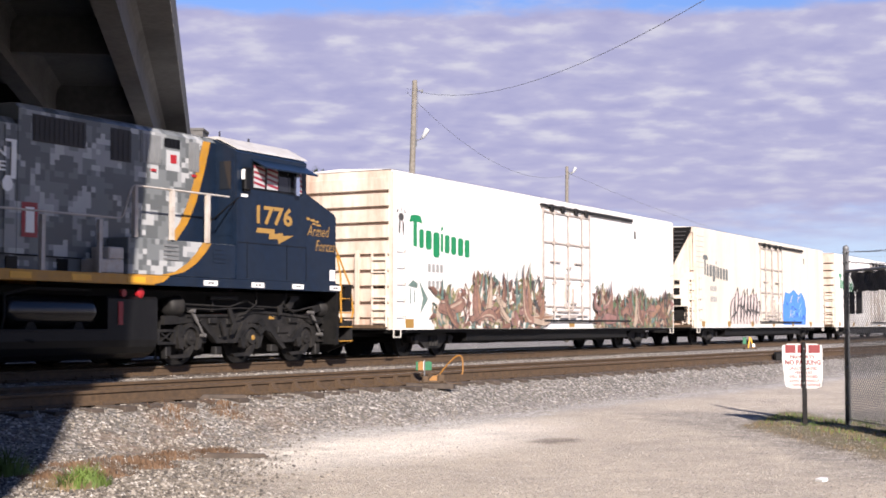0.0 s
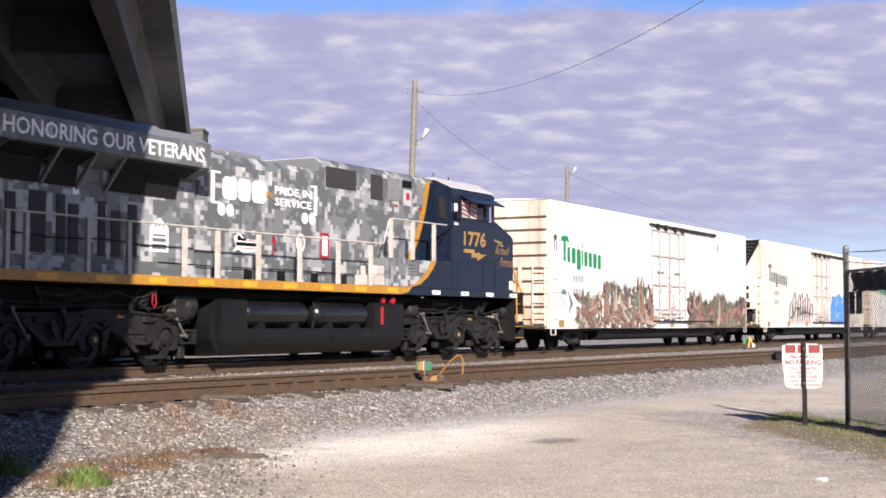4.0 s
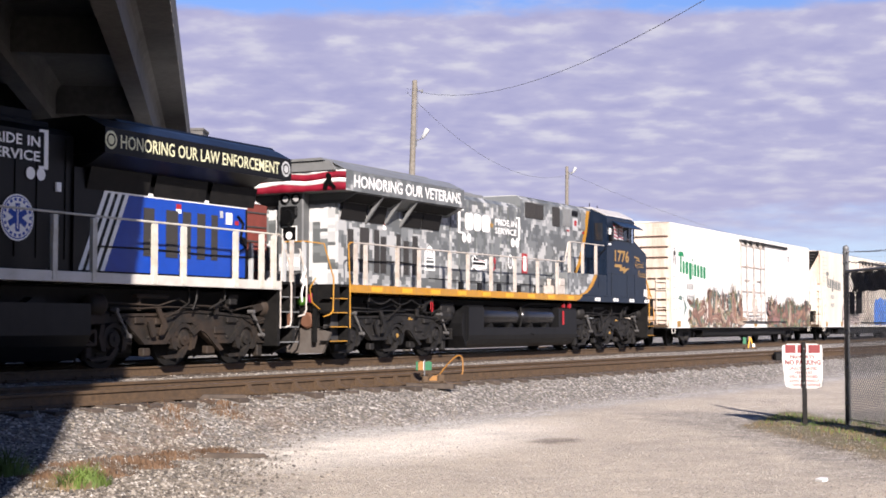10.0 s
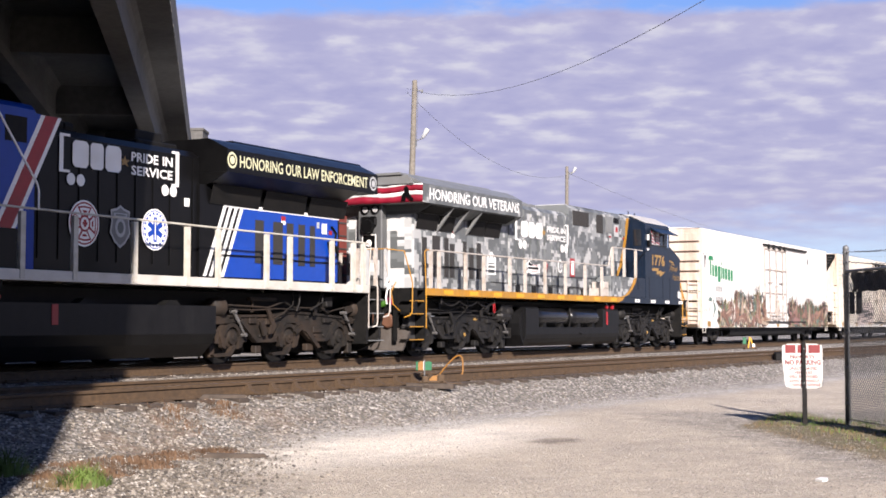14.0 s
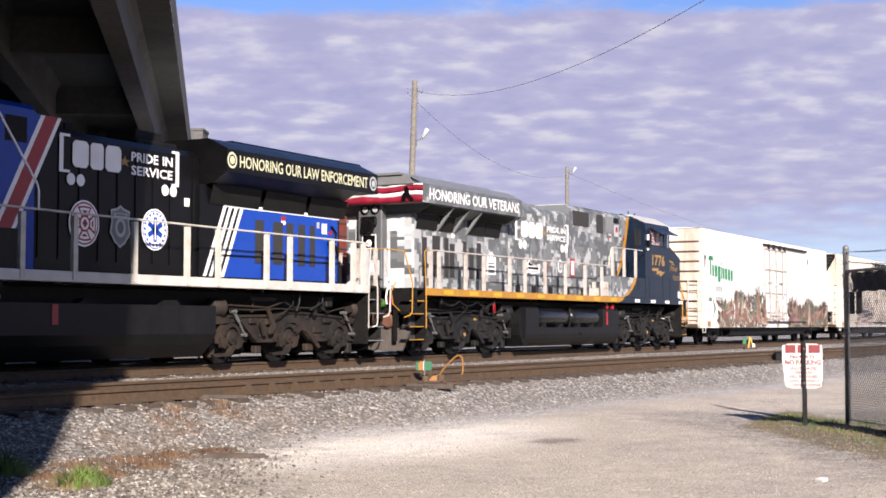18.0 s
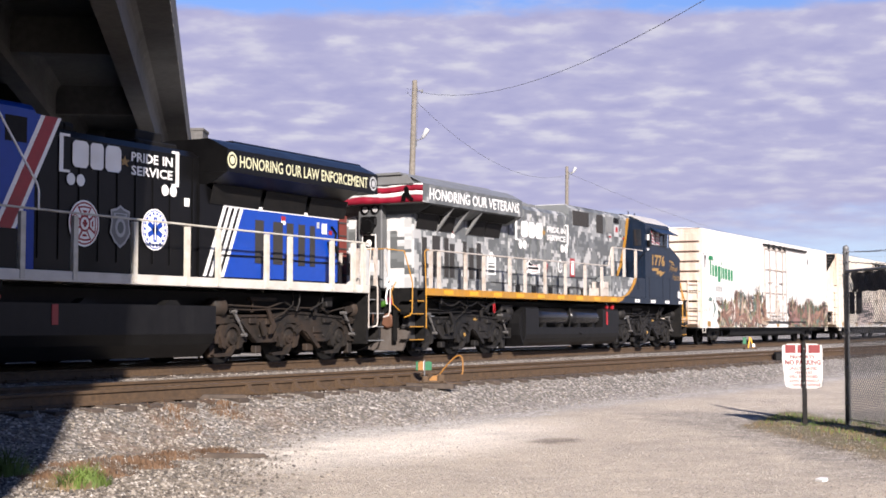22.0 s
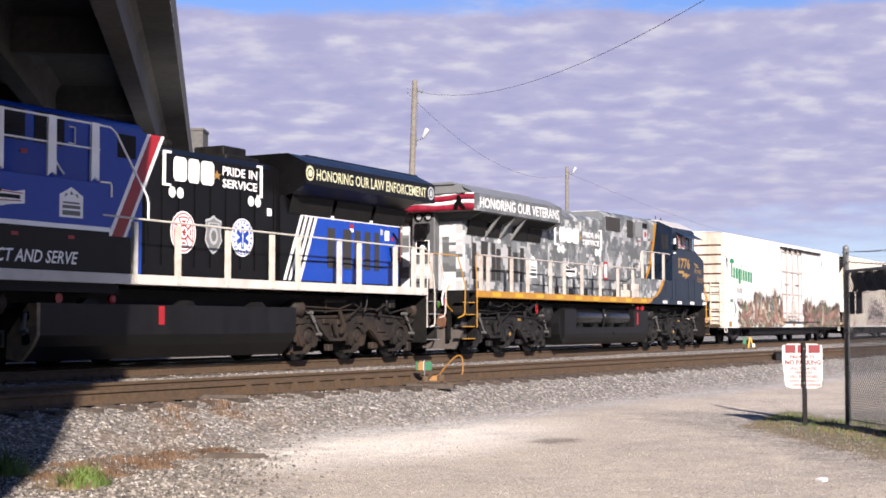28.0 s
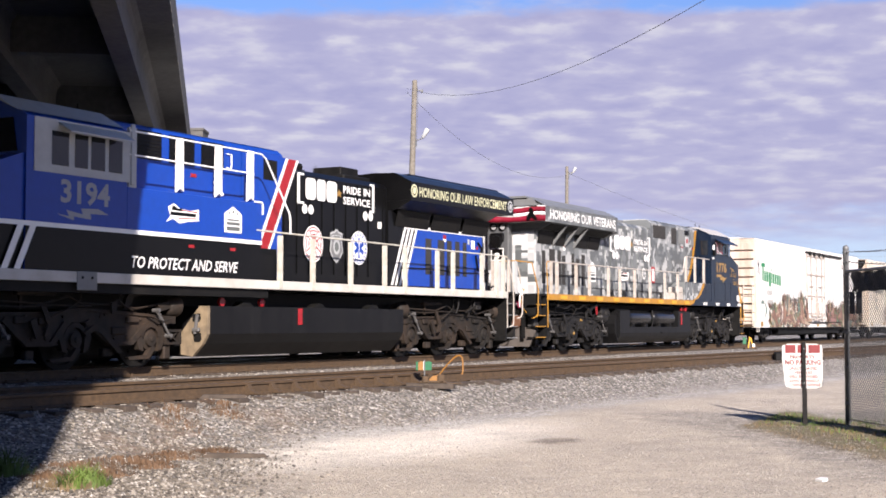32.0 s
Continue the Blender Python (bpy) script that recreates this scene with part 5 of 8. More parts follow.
    # rear end: light column, hood end, platform
    col = P("light_column", Shape().box(1.27, HE - 0.06, -0.24, 0.48, 1.72, 3.95, 0.03), DARKGREY if camo else BLACK, "grey column with headlights at the rear end")
    lt = Shape()
    for y in (-0.05, 0.25):
        lt.lathe([(0, 0.12), (-0.04, 0.12), (-0.04, 0.095), (-0.015, 0.09)], (1.27, y, 3.74), "x", 16)
    P("headlight", lt, BLACK, "twin round headlights", col)
    ln_ = Shape()
    for y in (-0.05, 0.25):
        ln_.lathe([(0, 0.085), (-0.012, 0.07)], (1.252, y, 3.74), "x", 14)
    P("lens", ln_, LENS, "", col)
    P("column_fitting", Shape().box(1.17, 1.27, -0.12, 0.36, 3.3, 3.56, 0.04).lathe([(0, 0.2), (-0.08, 0.17)], (1.18, 0.12, 3.30), "x", 14), BLACK, "", col)
    P("column_sticker", Shape().box(1.256, 1.268, -0.08, 0.34, 2.72, 3.10), WHITE, "black and white square sticker", col)
    P("column_sticker", Shape().box(1.248, 1.256, -0.05, 0.31, 2.76, 3.08).lathe([(0, 0.02), (-0.006, 0.02)], (1.25, 0.12, 2.9), "x", 8), BLACK, "", col)
    P("column_sticker", Shape().lathe([(0, 0.09), (-0.006, 0.09)], (1.248, 0.13, 2.88), "x", 16), WHITE, "", col)
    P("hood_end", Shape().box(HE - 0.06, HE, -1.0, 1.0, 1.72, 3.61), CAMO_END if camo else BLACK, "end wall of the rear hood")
    if camo:
        def fold(y, z):
            """Slack of the cloth away from the wing, in soft vertical folds."""
            return 1.052 - 0.016 * math.sin(y * 7.0 + z * 3.0) - 0.008 * math.sin(y * 17.0)
        bands = ((0.0, 0.16, DARKRED), (0.16, 0.26, WHITE), (0.26, 0.41, DARKRED), (0.41, 0.46, WHITE))
        for za, zb, m in bands:
            cols_ = [-1.56 + 0.06 * j for j in range(53)]
            top = lambda y: 0.025 * math.sin(y * 4.2 + 0.6)
            vs = [(fold(y, z) + d, y, 3.865 + z + (top(y) if 0.0 < z < 0.46 else 0)) for d in (0.0, 0.008) for y in cols_ for z in (za, zb)]
            n = 2 * len(cols_)
            fs = [(d + 2 * j, d + 2 * j + 1, d + 2 * j + 3, d + 2 * j + 2) for d in (0, n) for j in range(len(cols_) - 1)] + [(2 * j + e, 2 * j + 2 + e, n + 2 * j + 2 + e, n + 2 * j + e) for e in (0, 1) for j in range(len(cols_) - 1)]
            P("banner_stripe", Shape().add(vs, fs), m, "deep red stripe of the slack banner" if m is DARKRED else "white stripe of the slack banner", wing, True)
        for y in (-1.28, 0.95):
            mark = [(-0.02, 0.02), (0.10, 0.0), (0.12, 0.14), (0.20, 0.10), (0.30, 0.0), (0.34, 0.06), (0.22, 0.20), (0.20, 0.34), (0.12, 0.42), (0.06, 0.36), (0.08, 0.26), (0.0, 0.18)]
            P("banner_mark", Shape().prism([(y + (0.30 - a), 3.87 + b) for a, b in mark], "x", 1.014, 1.02), BLACK, "plain dark mark on the banner", wing)
        P("roof_end", Shape().prism([(-1.3, 4.33), (1.3, 4.33), (1.15, 4.55), (-1.15, 4.55)], "x", 1.0, 1.079), MIDGREY, "", wing)
        for k in (-1, 1):
            P("wing_slope", Shape().add([(1.08, k * 1.553, 4.325), (6.83, k * 1.553, 4.325), (6.83, k * 1.2, 4.506), (1.08, k * 1.2, 4.506), (6.83, k * 1.04, 4.57), (1.08, k * 1.04, 4.57), (1.08, k * 1.1, 4.45), (6.83, k * 1.1, 4.45)], [(0, 1, 2, 3), (3, 2, 4, 5), (0, 1, 7, 6), (6, 7, 4, 5), (0, 3, 5, 6), (1, 2, 4, 7)]), MIDGREY, "plain grey sloping roof edge", wing)
    pil = Shape().prism([(-1.42, 0.42), (-0.75, 0.16), (0.75, 0.16), (1.42, 0.42), (1.42, 0.75), (0.5, 0.75), (0.4, 1.05), (-0.4, 1.05), (-0.5, 0.75), (-1.42, 0.75)], "x", 0.72, 0.80)
    if camo:
        pil = Shape().prism([(-1.38, 0.62), (-1.16, 0.16), (1.16, 0.16), (1.38, 0.62), (1.15, 0.72), (0.42, 0.72), (0.34, 0.60), (-0.34, 0.60), (-0.42, 0.72), (-1.15, 0.72)], "x", 0.72, 0.80)
        P("cable_box", Shape().lathe([(0, 0.17), (-0.06, 0.19), (-0.10, 0.15)], (0.72, -0.78, 0.90), "x", 12).box(0.64, 0.74, -0.92, -0.64, 0.76, 0.92, 0.03), RUSTY, "rust-brown socket box on the end plate")
        for y, z, m in ((-0.18, 1.47, PINKCAP), (-0.90, 1.40, PINKCAP), (-0.62, 1.34, GREENCAP)):
            cap = P("cable_cap", Shape().lathe([(0, 0.10), (-0.07, 0.115), (-0.12, 0.10), (-0.14, 0.05)], (0.74, y, z), "x", 14), m, "bright plastic cap on a cable socket")
            P("cap_cord", Shape().tube([(0.66, y, z - 0.08), (0.60, y + 0.04, z - 0.2), (0.66, y + 0.1, z - 0.3), (0.74, y + 0.12, z - 0.2)], 0.012, 5), UNDER, "", cap)
        P("step_back", Shape().box(1.0, 1.3, -1.20, -1.0, 0.40, 1.64), STEPGREY, "grey back plate of the step well")
        P("mark_panel", Shape().box(1.24, 1.27, -0.18, 0.42, 2.05, 2.45, 0.01), LIGHTGREY, "pale panel on the end column")
        flats_x = [(-0.26, -0.12), (-0.08, 0.06), (0.10, 0.26)]
        for a, b in flats_x:
            P("railway_logo", Shape().box(1.232, 1.24, a + 0.12, b + 0.12, 2.16, 2.36), WHITE, "plain white block of the railway logo")
    P("pilot", pil, PILOT if camo else TRUCK, "dusty steel pilot plate")
    P("end_plate", Shape().box(0.8, 0.86, -1.0, 1.0, 0.75, 1.68), UNDER, "black end plate")
    P("coupler_pocket", Shape().box(0.7, 0.82, -0.3, 0.3, 0.7, 1.15, 0.03), RUSTY if camo else UNDER, "rust-orange coupler pocket")
    P("coupler", Shape().box(0.03, 0.75, -0.12, 0.12, 0.72, 0.98, 0.03).box(-0.02, 0.22, -0.2, 0.14, 0.68, 1.02, 0.05), TRUCK, "steel knuckle coupler")
    P("coupler", Shape().box(21.2, 21.75, -0.12, 0.12, 0.72, 0.98, 0.03).box(21.6, 21.82, -0.2, 0.14, 0.68, 1.02, 0.05), TRUCK, "steel knuckle coupler")
    hs = Shape()
    for y in (-0.75, -0.55, 0.5, 0.7):
        hs.tube([(0.75, y, 1.2), (0.55, y + 0.03, 1.05), (0.42, y + 0.05, 0.7), (0.25, y + 0.1, 0.55)], 0.025)
    pieces("air_hose", hs, UNDER, lo, "black air hose on the end plate", flip)
    if not camo:
        P("brake_chain", Shape().tube([(0.52, -1.46, 2.12), (0.44, -1.5, 1.98), (0.56, -1.52, 1.86), (0.62, -1.5, 1.74), (0.50, -1.52, 1.66), (0.44, -1.5, 1.78), (0.56, -1.5, 1.60), (0.60, -1.5, 1.44), (0.54, -1.48, 1.30)], 0.022), WHITE, "tangled white hose hung on the end rail")
    P("pilot", Shape().prism([(-1.42, 0.42), (-0.75, 0.16), (0.75, 0.16), (1.42, 0.42), (1.42, 0.9), (-1.42, 0.9)], "x", 21.25, 21.33), TRUCK, "dusty steel pilot plate")
    edge = YELLOW if camo else MIDGREY
    for k in (-1, 1):
        ladder_steps(lo, 0.62, 1.32, UNDER, edge, flip, k * 1.3)
        ladder_steps(lo, 20.75, 21.3, UNDER, edge, flip, k * 1.3)
        y0, y1 = sorted((k * 1.38, k * 1.46))
        pieces("step_side", Shape().box(1.33, 1.42, min(k * 0.95, k * 1.46), max(k * 0.95, k * 1.46), 0.36, 1.66).box(0.56, 0.61, min(k * 1.0, k * 1.1), max(k * 1.0, k * 1.1), 0.4, 1.66).box(20.6, 20.7, min(k * 0.95, k * 1.46), max(k * 0.95, k * 1.46), 0.36, 1.66), UNDER, lo, "dark step well side", flip)
        rail = Shape().tube([(1.36, k * 1.49, 0.72), (1.36, k * 1.49, 1.6), (1.30, k * 1.49, 2.45), (1.28, k * 1.49, 2.62), (1.38, k * 1.48, 2.68), (1.62, k * 1.49, 2.68)], 0.016)
        P("grab_rail", rail, YELLOW if camo else CREAM, "bent grab rail beside the steps")
        if camo:
            rail = Shape().tube([(0.36, k * 1.44, 0.98), (0.56, k * 1.5, 1.04), (0.64, k * 1.5, 1.12), (0.66, k * 1.5, 1.6), (0.66, k * 1.5, 1.84), (0.34, k * 1.45, 2.60), (0.22, k * 1.0, 2.66), (0.22, k * 0.45, 2.66)], 0.017)
            P("grab_rail", Shape().tube([(0.62, k * 1.15, 1.15), (0.4, k * 1.1, 1.3), (0.3, k * 1.1, 1.6), (0.5, k * 1.12, 1.85)], 0.016), YELLOW, "bent yellow handle on the end plate")
        else:
            rail = Shape().tube([(1.12, k * 1.42, 0.74), (1.02, k * 1.5, 0.78), (0.98, k * 1.5, 0.88), (0.98, k * 1.5, 1.6), (1.04, k * 1.5, 2.0), (1.2, k * 1.5, 2.4)], 0.02)
            rail.tube([(0.60, k * 1.42, 0.98), (0.46, k * 1.48, 1.02), (0.42, k * 1.5, 1.12), (0.40, k * 1.5, 1.75), (0.52, k * 1.5, 2.05), (0.62, k * 1.46, 2.45)], 0.02)
        P("grab_rail", rail, YELLOW if camo else CREAM, "bent grab rail beside the steps")
        pieces("platform_post", Shape().box(0.18, 0.26, min(k * 0.42, k * 0.5), max(k * 0.42, k * 0.5), 1.7, 2.66).box(0.2, 0.28, min(k * 0.95, k * 1.02), max(k * 0.95, k * 1.02), 1.7, 2.66), LIGHTGREY if camo else CREAM, lo, "end platform rail post", flip)
        fr = Shape().tube([(20.75, k * 1.49, 0.85), (20.72, k * 1.49, 1.9), (20.68, k * 1.42, 2.35)], 0.022).tube([(21.25, k * 1.45, 0.95), (21.3, k * 1.46, 1.1), (21.25, k * 1.4, 1.7), (20.75, k * 1.3, 2.6)], 0.022)
        P("grab_rail", fr, YELLOW if camo else CREAM, "bent grab rail at the cab end")
    pieces("platform", Shape().box(0.15, 0.85, -1.0, 1.0, 1.64, 1.70).box(20.5, 21.4, -1.0, 1.0, 1.64, 1.70), UNDER, lo, "end platform", flip)
    # handrails
    if camo:
        posts = (1.59, 2.02, 3.47, 4.53, 6.12, 7.13, 8.49, 9.98, 11.5, 12.89)
        for k in (-1, 1):
            for u in posts:
                stanchion(lo, u, 1.715, 2.66, CREAM, flip, k)
            P("handrail", Shape().tube([(1.5, k * 1.49, 2.68), (7.0, k * 1.49, 2.69), (13.4, k * 1.49, 2.72), (13.48, k * 1.49, 2.76), (13.72, k * 1.49, 3.30), (13.82, k * 1.49, 3.35), (16.6, k * 1.49, 3.36)], 0.02), CREAM, "cream handrail along the walkway")
            for u in (13.81, 14.85, 15.92):
                stanchion(lo, u, 2.40, 3.34, CREAM, flip, k)
            P("step_box", Shape().box(12.95, 13.6, min(k * 1.0, k * 1.44), max(k * 1.0, k * 1.44), 1.72, 1.98, 0.02).box(13.2, 13.6, min(k * 1.0, k * 1.44), max(k * 1.0, k * 1.44), 1.98, 2.2, 0.02), CREAM, "cream steps up to the cab walkway")
    else:
        for k in (-1, 1):
            for u in (1.62, 2.05, 2.93, 4.56, 5.40, 7.02, 7.98, 9.48, 11.02, 12.25):
                stanchion(lo, u, 1.56 if k < 0 else 1.715, 2.68, RAILWHITE, flip, k, 0.11)
            P("handrail", Shape().tube([(1.4, k * 1.49, 2.70), (6.0, k * 1.49, 2.71), (12.22, k * 1.49, 2.74), (13.1, k * 1.49, 2.75)], 0.02), RAILWHITE, "cream handrail along the walkway")
            P("handrail", Shape().tube([(11.89, k * 1.5, 2.74), (11.89, k * 1.5, 3.05), (11.93, k * 1.5, 3.17), (12.79, k * 1.5, 4.25), (12.93, k * 1.5, 4.33), (13.29, k * 1.5, 4.34), (16.98, k * 1.5, 4.34)], 0.020), WHITE, "white raised handrail beside the upper walkway")
            P("handrail", Shape().tube([(13.19, k * 1.5, 3.90), (16.98, k * 1.5, 3.90)], 0.017), WHITE, "white middle rail")
            for u in (13.14, 14.19, 15.38, 16.71):
                y0, y1 = sorted((k * 1.475, k * 1.525))
                if u > 16:
                    P("upper_post", Shape().box(u - 0.05, u + 0.05, y0, y1, 3.34, 4.46, 0.01), LIGHTGREY, "narrow grey post beside the cab")
                    continue
                P("upper_post", Shape().prism([(u - 0.10, 3.34), (u, 3.40), (u + 0.10, 3.32), (u + 0.09, 4.36), (u - 0.09, 4.36)], "y", y0, y1), WHITE, "broad white post with a notched foot")
    # cab
    cabm = NAVY if camo else BLUE
    cab = P("cab", Shape().prism([(-1.5, 1.72), (1.5, 1.72), (1.5, 4.30), (1.42, 4.36), (0.92, 4.58), (-0.92, 4.58), (-1.42, 4.36), (-1.5, 4.30)], "x", 16.85, 19.32), cabm, "driver's cab")
    nose = [(19.32, 1.60), (20.56, 1.60), (20.56, 3.20), (20.48, 3.27), (19.36, 3.66), (19.32, 3.66)]
    P("nose", Shape().prism(nose, "y", -1.46, 1.46), cabm, "sloping short nose", cab)
    P("windshield", Shape().prism([(-1.3, 3.70), (1.3, 3.70), (1.2, 4.28), (-1.2, 4.28)], "x", 19.322, 19.34), DARKGLASS, "dark windshield", cab)
    P("cab_roof", Shape().prism([(-1.44, 4.365), (-0.93, 4.60), (0.93, 4.60), (1.44, 4.365), (1.38, 4.42), (0.9, 4.665), (-0.9, 4.665), (-1.38, 4.42)], "x", 16.95, 19.45) if camo else Shape().prism([(-1.46, 4.37), (-0.93, 4.60), (0.93, 4.60), (1.46, 4.37), (0.9, 4.68), (-0.9, 4.68)], "x", 16.9, 19.5), ROOFGREY if camo else LIGHTGREY, "pale grey cab roof", cab)
    P("roof_fitting", Shape().box(17.7, 18.4, -0.3, 0.3, 4.66, 4.76, 0.02).rod((18.7, -0.4, 4.66), (18.7, -0.4, 4.85), 0.02).lathe([(-0.15, 0.04), (0.0, 0.07), (0.25, 0.05)], (18.9, -0.2, 4.75), "x", 8).rod((17.3, -0.7, 4.6), (17.3, -0.7, 4.82), 0.015), UNDER, "horn and antennas on the cab roof", cab)
    # lower cab side and battery boxes
    if camo:
        pieces("battery_box", Shape().box(13.65, 16.84, -1.49, -0.97, 1.722, 2.40, 0.012).box(13.65, 16.84, 0.97, 1.49, 1.722, 2.40, 0.012), CAMO, cab, "camouflaged battery box below the cab walkway", flip)
        P("cab_skirt", Shape().box(14.37, 20.55, -1.512, -1.47, 1.535, 1.715), NAVY, "navy sill below the cab", cab)
        # navy sweep and gold line across the camouflage
        arc = [(14.52, 1.725), (14.95, 1.80), (15.32, 1.98), (15.60, 2.20), (15.78, 2.395)]
        flats("navy_sweep", [arc + [(16.83, 2.395), (16.83, 1.725)]], -1.491, NAVY, cab, "navy paint sweeping down from the cab")
        outer = [(x + 0.26, z + 0.0) for x, z in arc]
        flats("gold_sweep", [[arc[i], outer[i], outer[i + 1], arc[i + 1]] for i in range(4)], -1.495, YELLOW, cab, "curved gold line")
        flats("gold_sweep", [[(13.9, 1.718), (14.52, 1.718), (14.78, 1.718), (14.6, 1.60), (14.3, 1.55), (13.9, 1.55)]], -1.516, YELLOW, cab, "")
        up = [(15.35, 2.42), (15.72, 2.80), (15.98, 3.25), (16.20, 3.80), (16.42, 4.50)]
        flats("navy_sweep", [up + [(16.99, 4.5), (16.99, 2.42)]], -0.961, NAVY, cab, "navy paint sweeping up behind the cab")
        flats("gold_sweep", [[up[i], (up[i][0] + 0.24, up[i][1]), (up[i + 1][0] + 0.24, up[i + 1][1]), up[i + 1]] for i in range(4)], -0.965, YELLOW, cab, "curved gold line")
        for u0, m in ((14.62, MIDGREY), (16.1, NAVY)):
            P("vent", sum_boxes([(u0, u0 + 0.42, -1.508, -1.49, 2.02 + 0.085 * i, 2.06 + 0.085 * i) for i in range(4)]), m, "louvred vent", cab)
        for u in (15.80, 17.35, 18.8, 20.25):
            pl = P("notice_plate", Shape().box(u, u + 0.42, -1.522, -1.512, 1.565, 1.665), WHITE, "small white plate on the sill", cab)
            pieces("plate_mark", Shape().box(u + 0.12, u + 0.19, -1.526, -1.522, 1.60, 1.635).box(u + 0.23, u + 0.3, -1.526, -1.522, 1.60, 1.635), BLACK, pl)
        P("notice_plate", Shape().box(20.32, 20.52, -1.47, -1.46, 1.78, 2.02), WHITE, "white plate on the nose", cab)
        lettering("road_number", "1776", 17.52, 18.80, 2.88, 3.28, -1.5, GOLD, cab, 0.03, 0, 0.0, "gold road number")
        flats("bolt_mark", [[(17.55, 2.80), (18.15, 2.80), (18.15, 2.70), (18.45, 2.74), (18.45, 2.68), (18.85, 2.70), (18.3, 2.50), (18.28, 2.60), (17.95, 2.58), (17.98, 2.70), (17.5, 2.70)]], -1.5, GOLD, cab, "gold lightning bolt")
        lettering("nose_lettering", "Armed", 19.42, 20.30, 2.74, 2.98, -1.46, GOLD, cab, -0.006, 0.3)
        lettering("nose_lettering", "Forces", 19.75, 20.52, 2.42, 2.66, -1.46, GOLD, cab, -0.006, 0.3)
        flats("nose_bars", [rect(19.40, 19.52, 3.08, 3.14), rect(19.55, 19.72, 3.06, 3.11), rect(19.75, 19.86, 3.04, 3.09), rect(19.62, 19.74, 2.99, 3.03), rect(19.78, 19.95, 2.97, 3.01)], -1.46, GOLD, cab, "small gold script")
        seams = Shape()
        for u in (17.2, 18.6, 19.32):
            seams.box(u, u + 0.015, -1.506, -1.5, 1.75, 2.5)
        seams.box(16.9, 19.3, -1.506, -1.5, 2.46, 2.475)
        P("panel_seams", seams, BLACK, "", cab)
    else:
        pieces("lower_side", Shape().box(12.72, 16.84, -1.478, -0.975, 1.72, 2.47).box(12.72, 16.84, 0.975, 1.478, 1.72, 2.47), BLACK, cab, "black lower body panel", flip)
        pieces("equipment_cabinet", Shape().box(12.72, 16.84, -1.5, -0.975, 2.47, 3.31, 0.012).box(12.72, 16.84, 0.975, 1.5, 2.47, 3.31, 0.012), BLUE, cab, "full-width blue equipment cabinet", flip)
        flats("body_stripe", [[(-20.5, 2.53), (-12.73, 2.53), (-12.73, 2.45), (-20.5, 2.45)]], -1.503, WHITE, cab, "white stripe below the blue")
        flats("black_band", [[(-19.32, 2.45), (-16.85, 2.45), (-16.85, 1.722), (-19.32, 1.722)]], -1.501, BLACK, cab, "black band below the cab")
        flats("black_band", [[(-20.56, 2.45), (-19.32, 2.45), (-19.32, 1.722), (-20.56, 1.722)]], -1.461, BLACK, cab, "")
        flats("nose_stripe", [[(-19.5 + i * 0.28 - 0.0, 2.45), (-19.5 + i * 0.28 + 0.14, 2.45), (-19.85 + i * 0.28 + 0.14, 1.722), (-19.85 + i * 0.28, 1.722)] for i in range(2)], -1.506, WHITE, cab, "slanted white stripes at the nose")
        flats("red_sweep", [[(-12.10, 2.43), (-11.79, 2.43), (-10.74, 4.44), (-11.04, 4.44)]], -0.975, RED, lo, "slanted red stripe")
        flats("white_sweep", [[(-12.20, 2.43), (-12.10, 2.43), (-11.04, 4.44), (-11.14, 4.44)], [(-11.79, 2.43), (-11.70, 2.43), (-10.65, 4.44), (-10.74, 4.44)]], -0.973, WHITE, lo, "slanted white edge stripes")
        flats("blue_slant", [[(-12.72, 2.45), (-12.20, 2.43), (-11.14, 4.44), (-11.6, 4.5), (-12.72, 4.5)]], -0.971, BLUE, lo, "blue paint behind the slanted stripe")
        flats("black_slant", [[(-12.72, 1.75), (-11.45, 1.75), (-11.45, 2.43), (-12.72, 2.43)]], -0.966, BLACK, lo, "")
        lettering("motto", "TO PROTECT AND SERVE", -16.68, -13.5, 1.84, 2.06, -1.478, WHITE, cab, 0.012, 0.25, 0.0)
        lettering("road_number", "3194", -18.52, -17.30, 2.88, 3.30, -1.5, NUMGREY, cab, 0.03, 0, 0.0, "pale road number")
        flats("bolt_mark", [[(-18.60, 2.69), (-18.31, 2.67), (-18.38, 2.77), (-17.98, 2.72), (-18.02, 2.82), (-17.59, 2.84), (-17.33, 2.75), (-17.79, 2.74), (-17.77, 2.64), (-18.20, 2.67), (-18.19, 2.60)]], -1.5, NUMGREY, cab, "pale lightning bolt")
        ribbon_badge(cab, -15.26, 2.92, 0.50, 0.205, -1.5)
        house_badge(cab, -13.70, 2.91, 0.285, 0.265, -1.5)
        for u in (14.9, 13.6):
            P("marker_light", Shape().box(u, u + 0.16, -1.49, -1.478, 2.28, 2.34), RED, "small red marker", cab)
        for u, z in ((14.22, 3.74),):
            P("marker_light", Shape().box(u, u + 0.16, -0.975, -0.96, z, z + 0.07), RED, "small red marker", cab)
        P("door_latch", Shape().rod((13.58, -0.985, 3.68), (13.36, -0.985, 3.46), 0.022, 8).box(13.54, 13.66, -0.99, -0.96, 3.65, 3.71), WHITE, "white slanting door latch", cab)
        pad = P("jacking_pad", Shape().box(17.62, 18.12, -1.53, -1.515, 1.40, 1.728, 0.006), MIDGREY, "grey jacking plate bolted over the sill", cab)
        pieces("pad_bolt", Shape().lathe([(0, 0.025), (-0.015, 0.02)], (17.75, -1.53, 1.62), "y", 8).lathe([(0, 0.025), (-0.015, 0.02)], (17.99, -1.53, 1.62), "y", 8), UNDER, pad, "", flip)
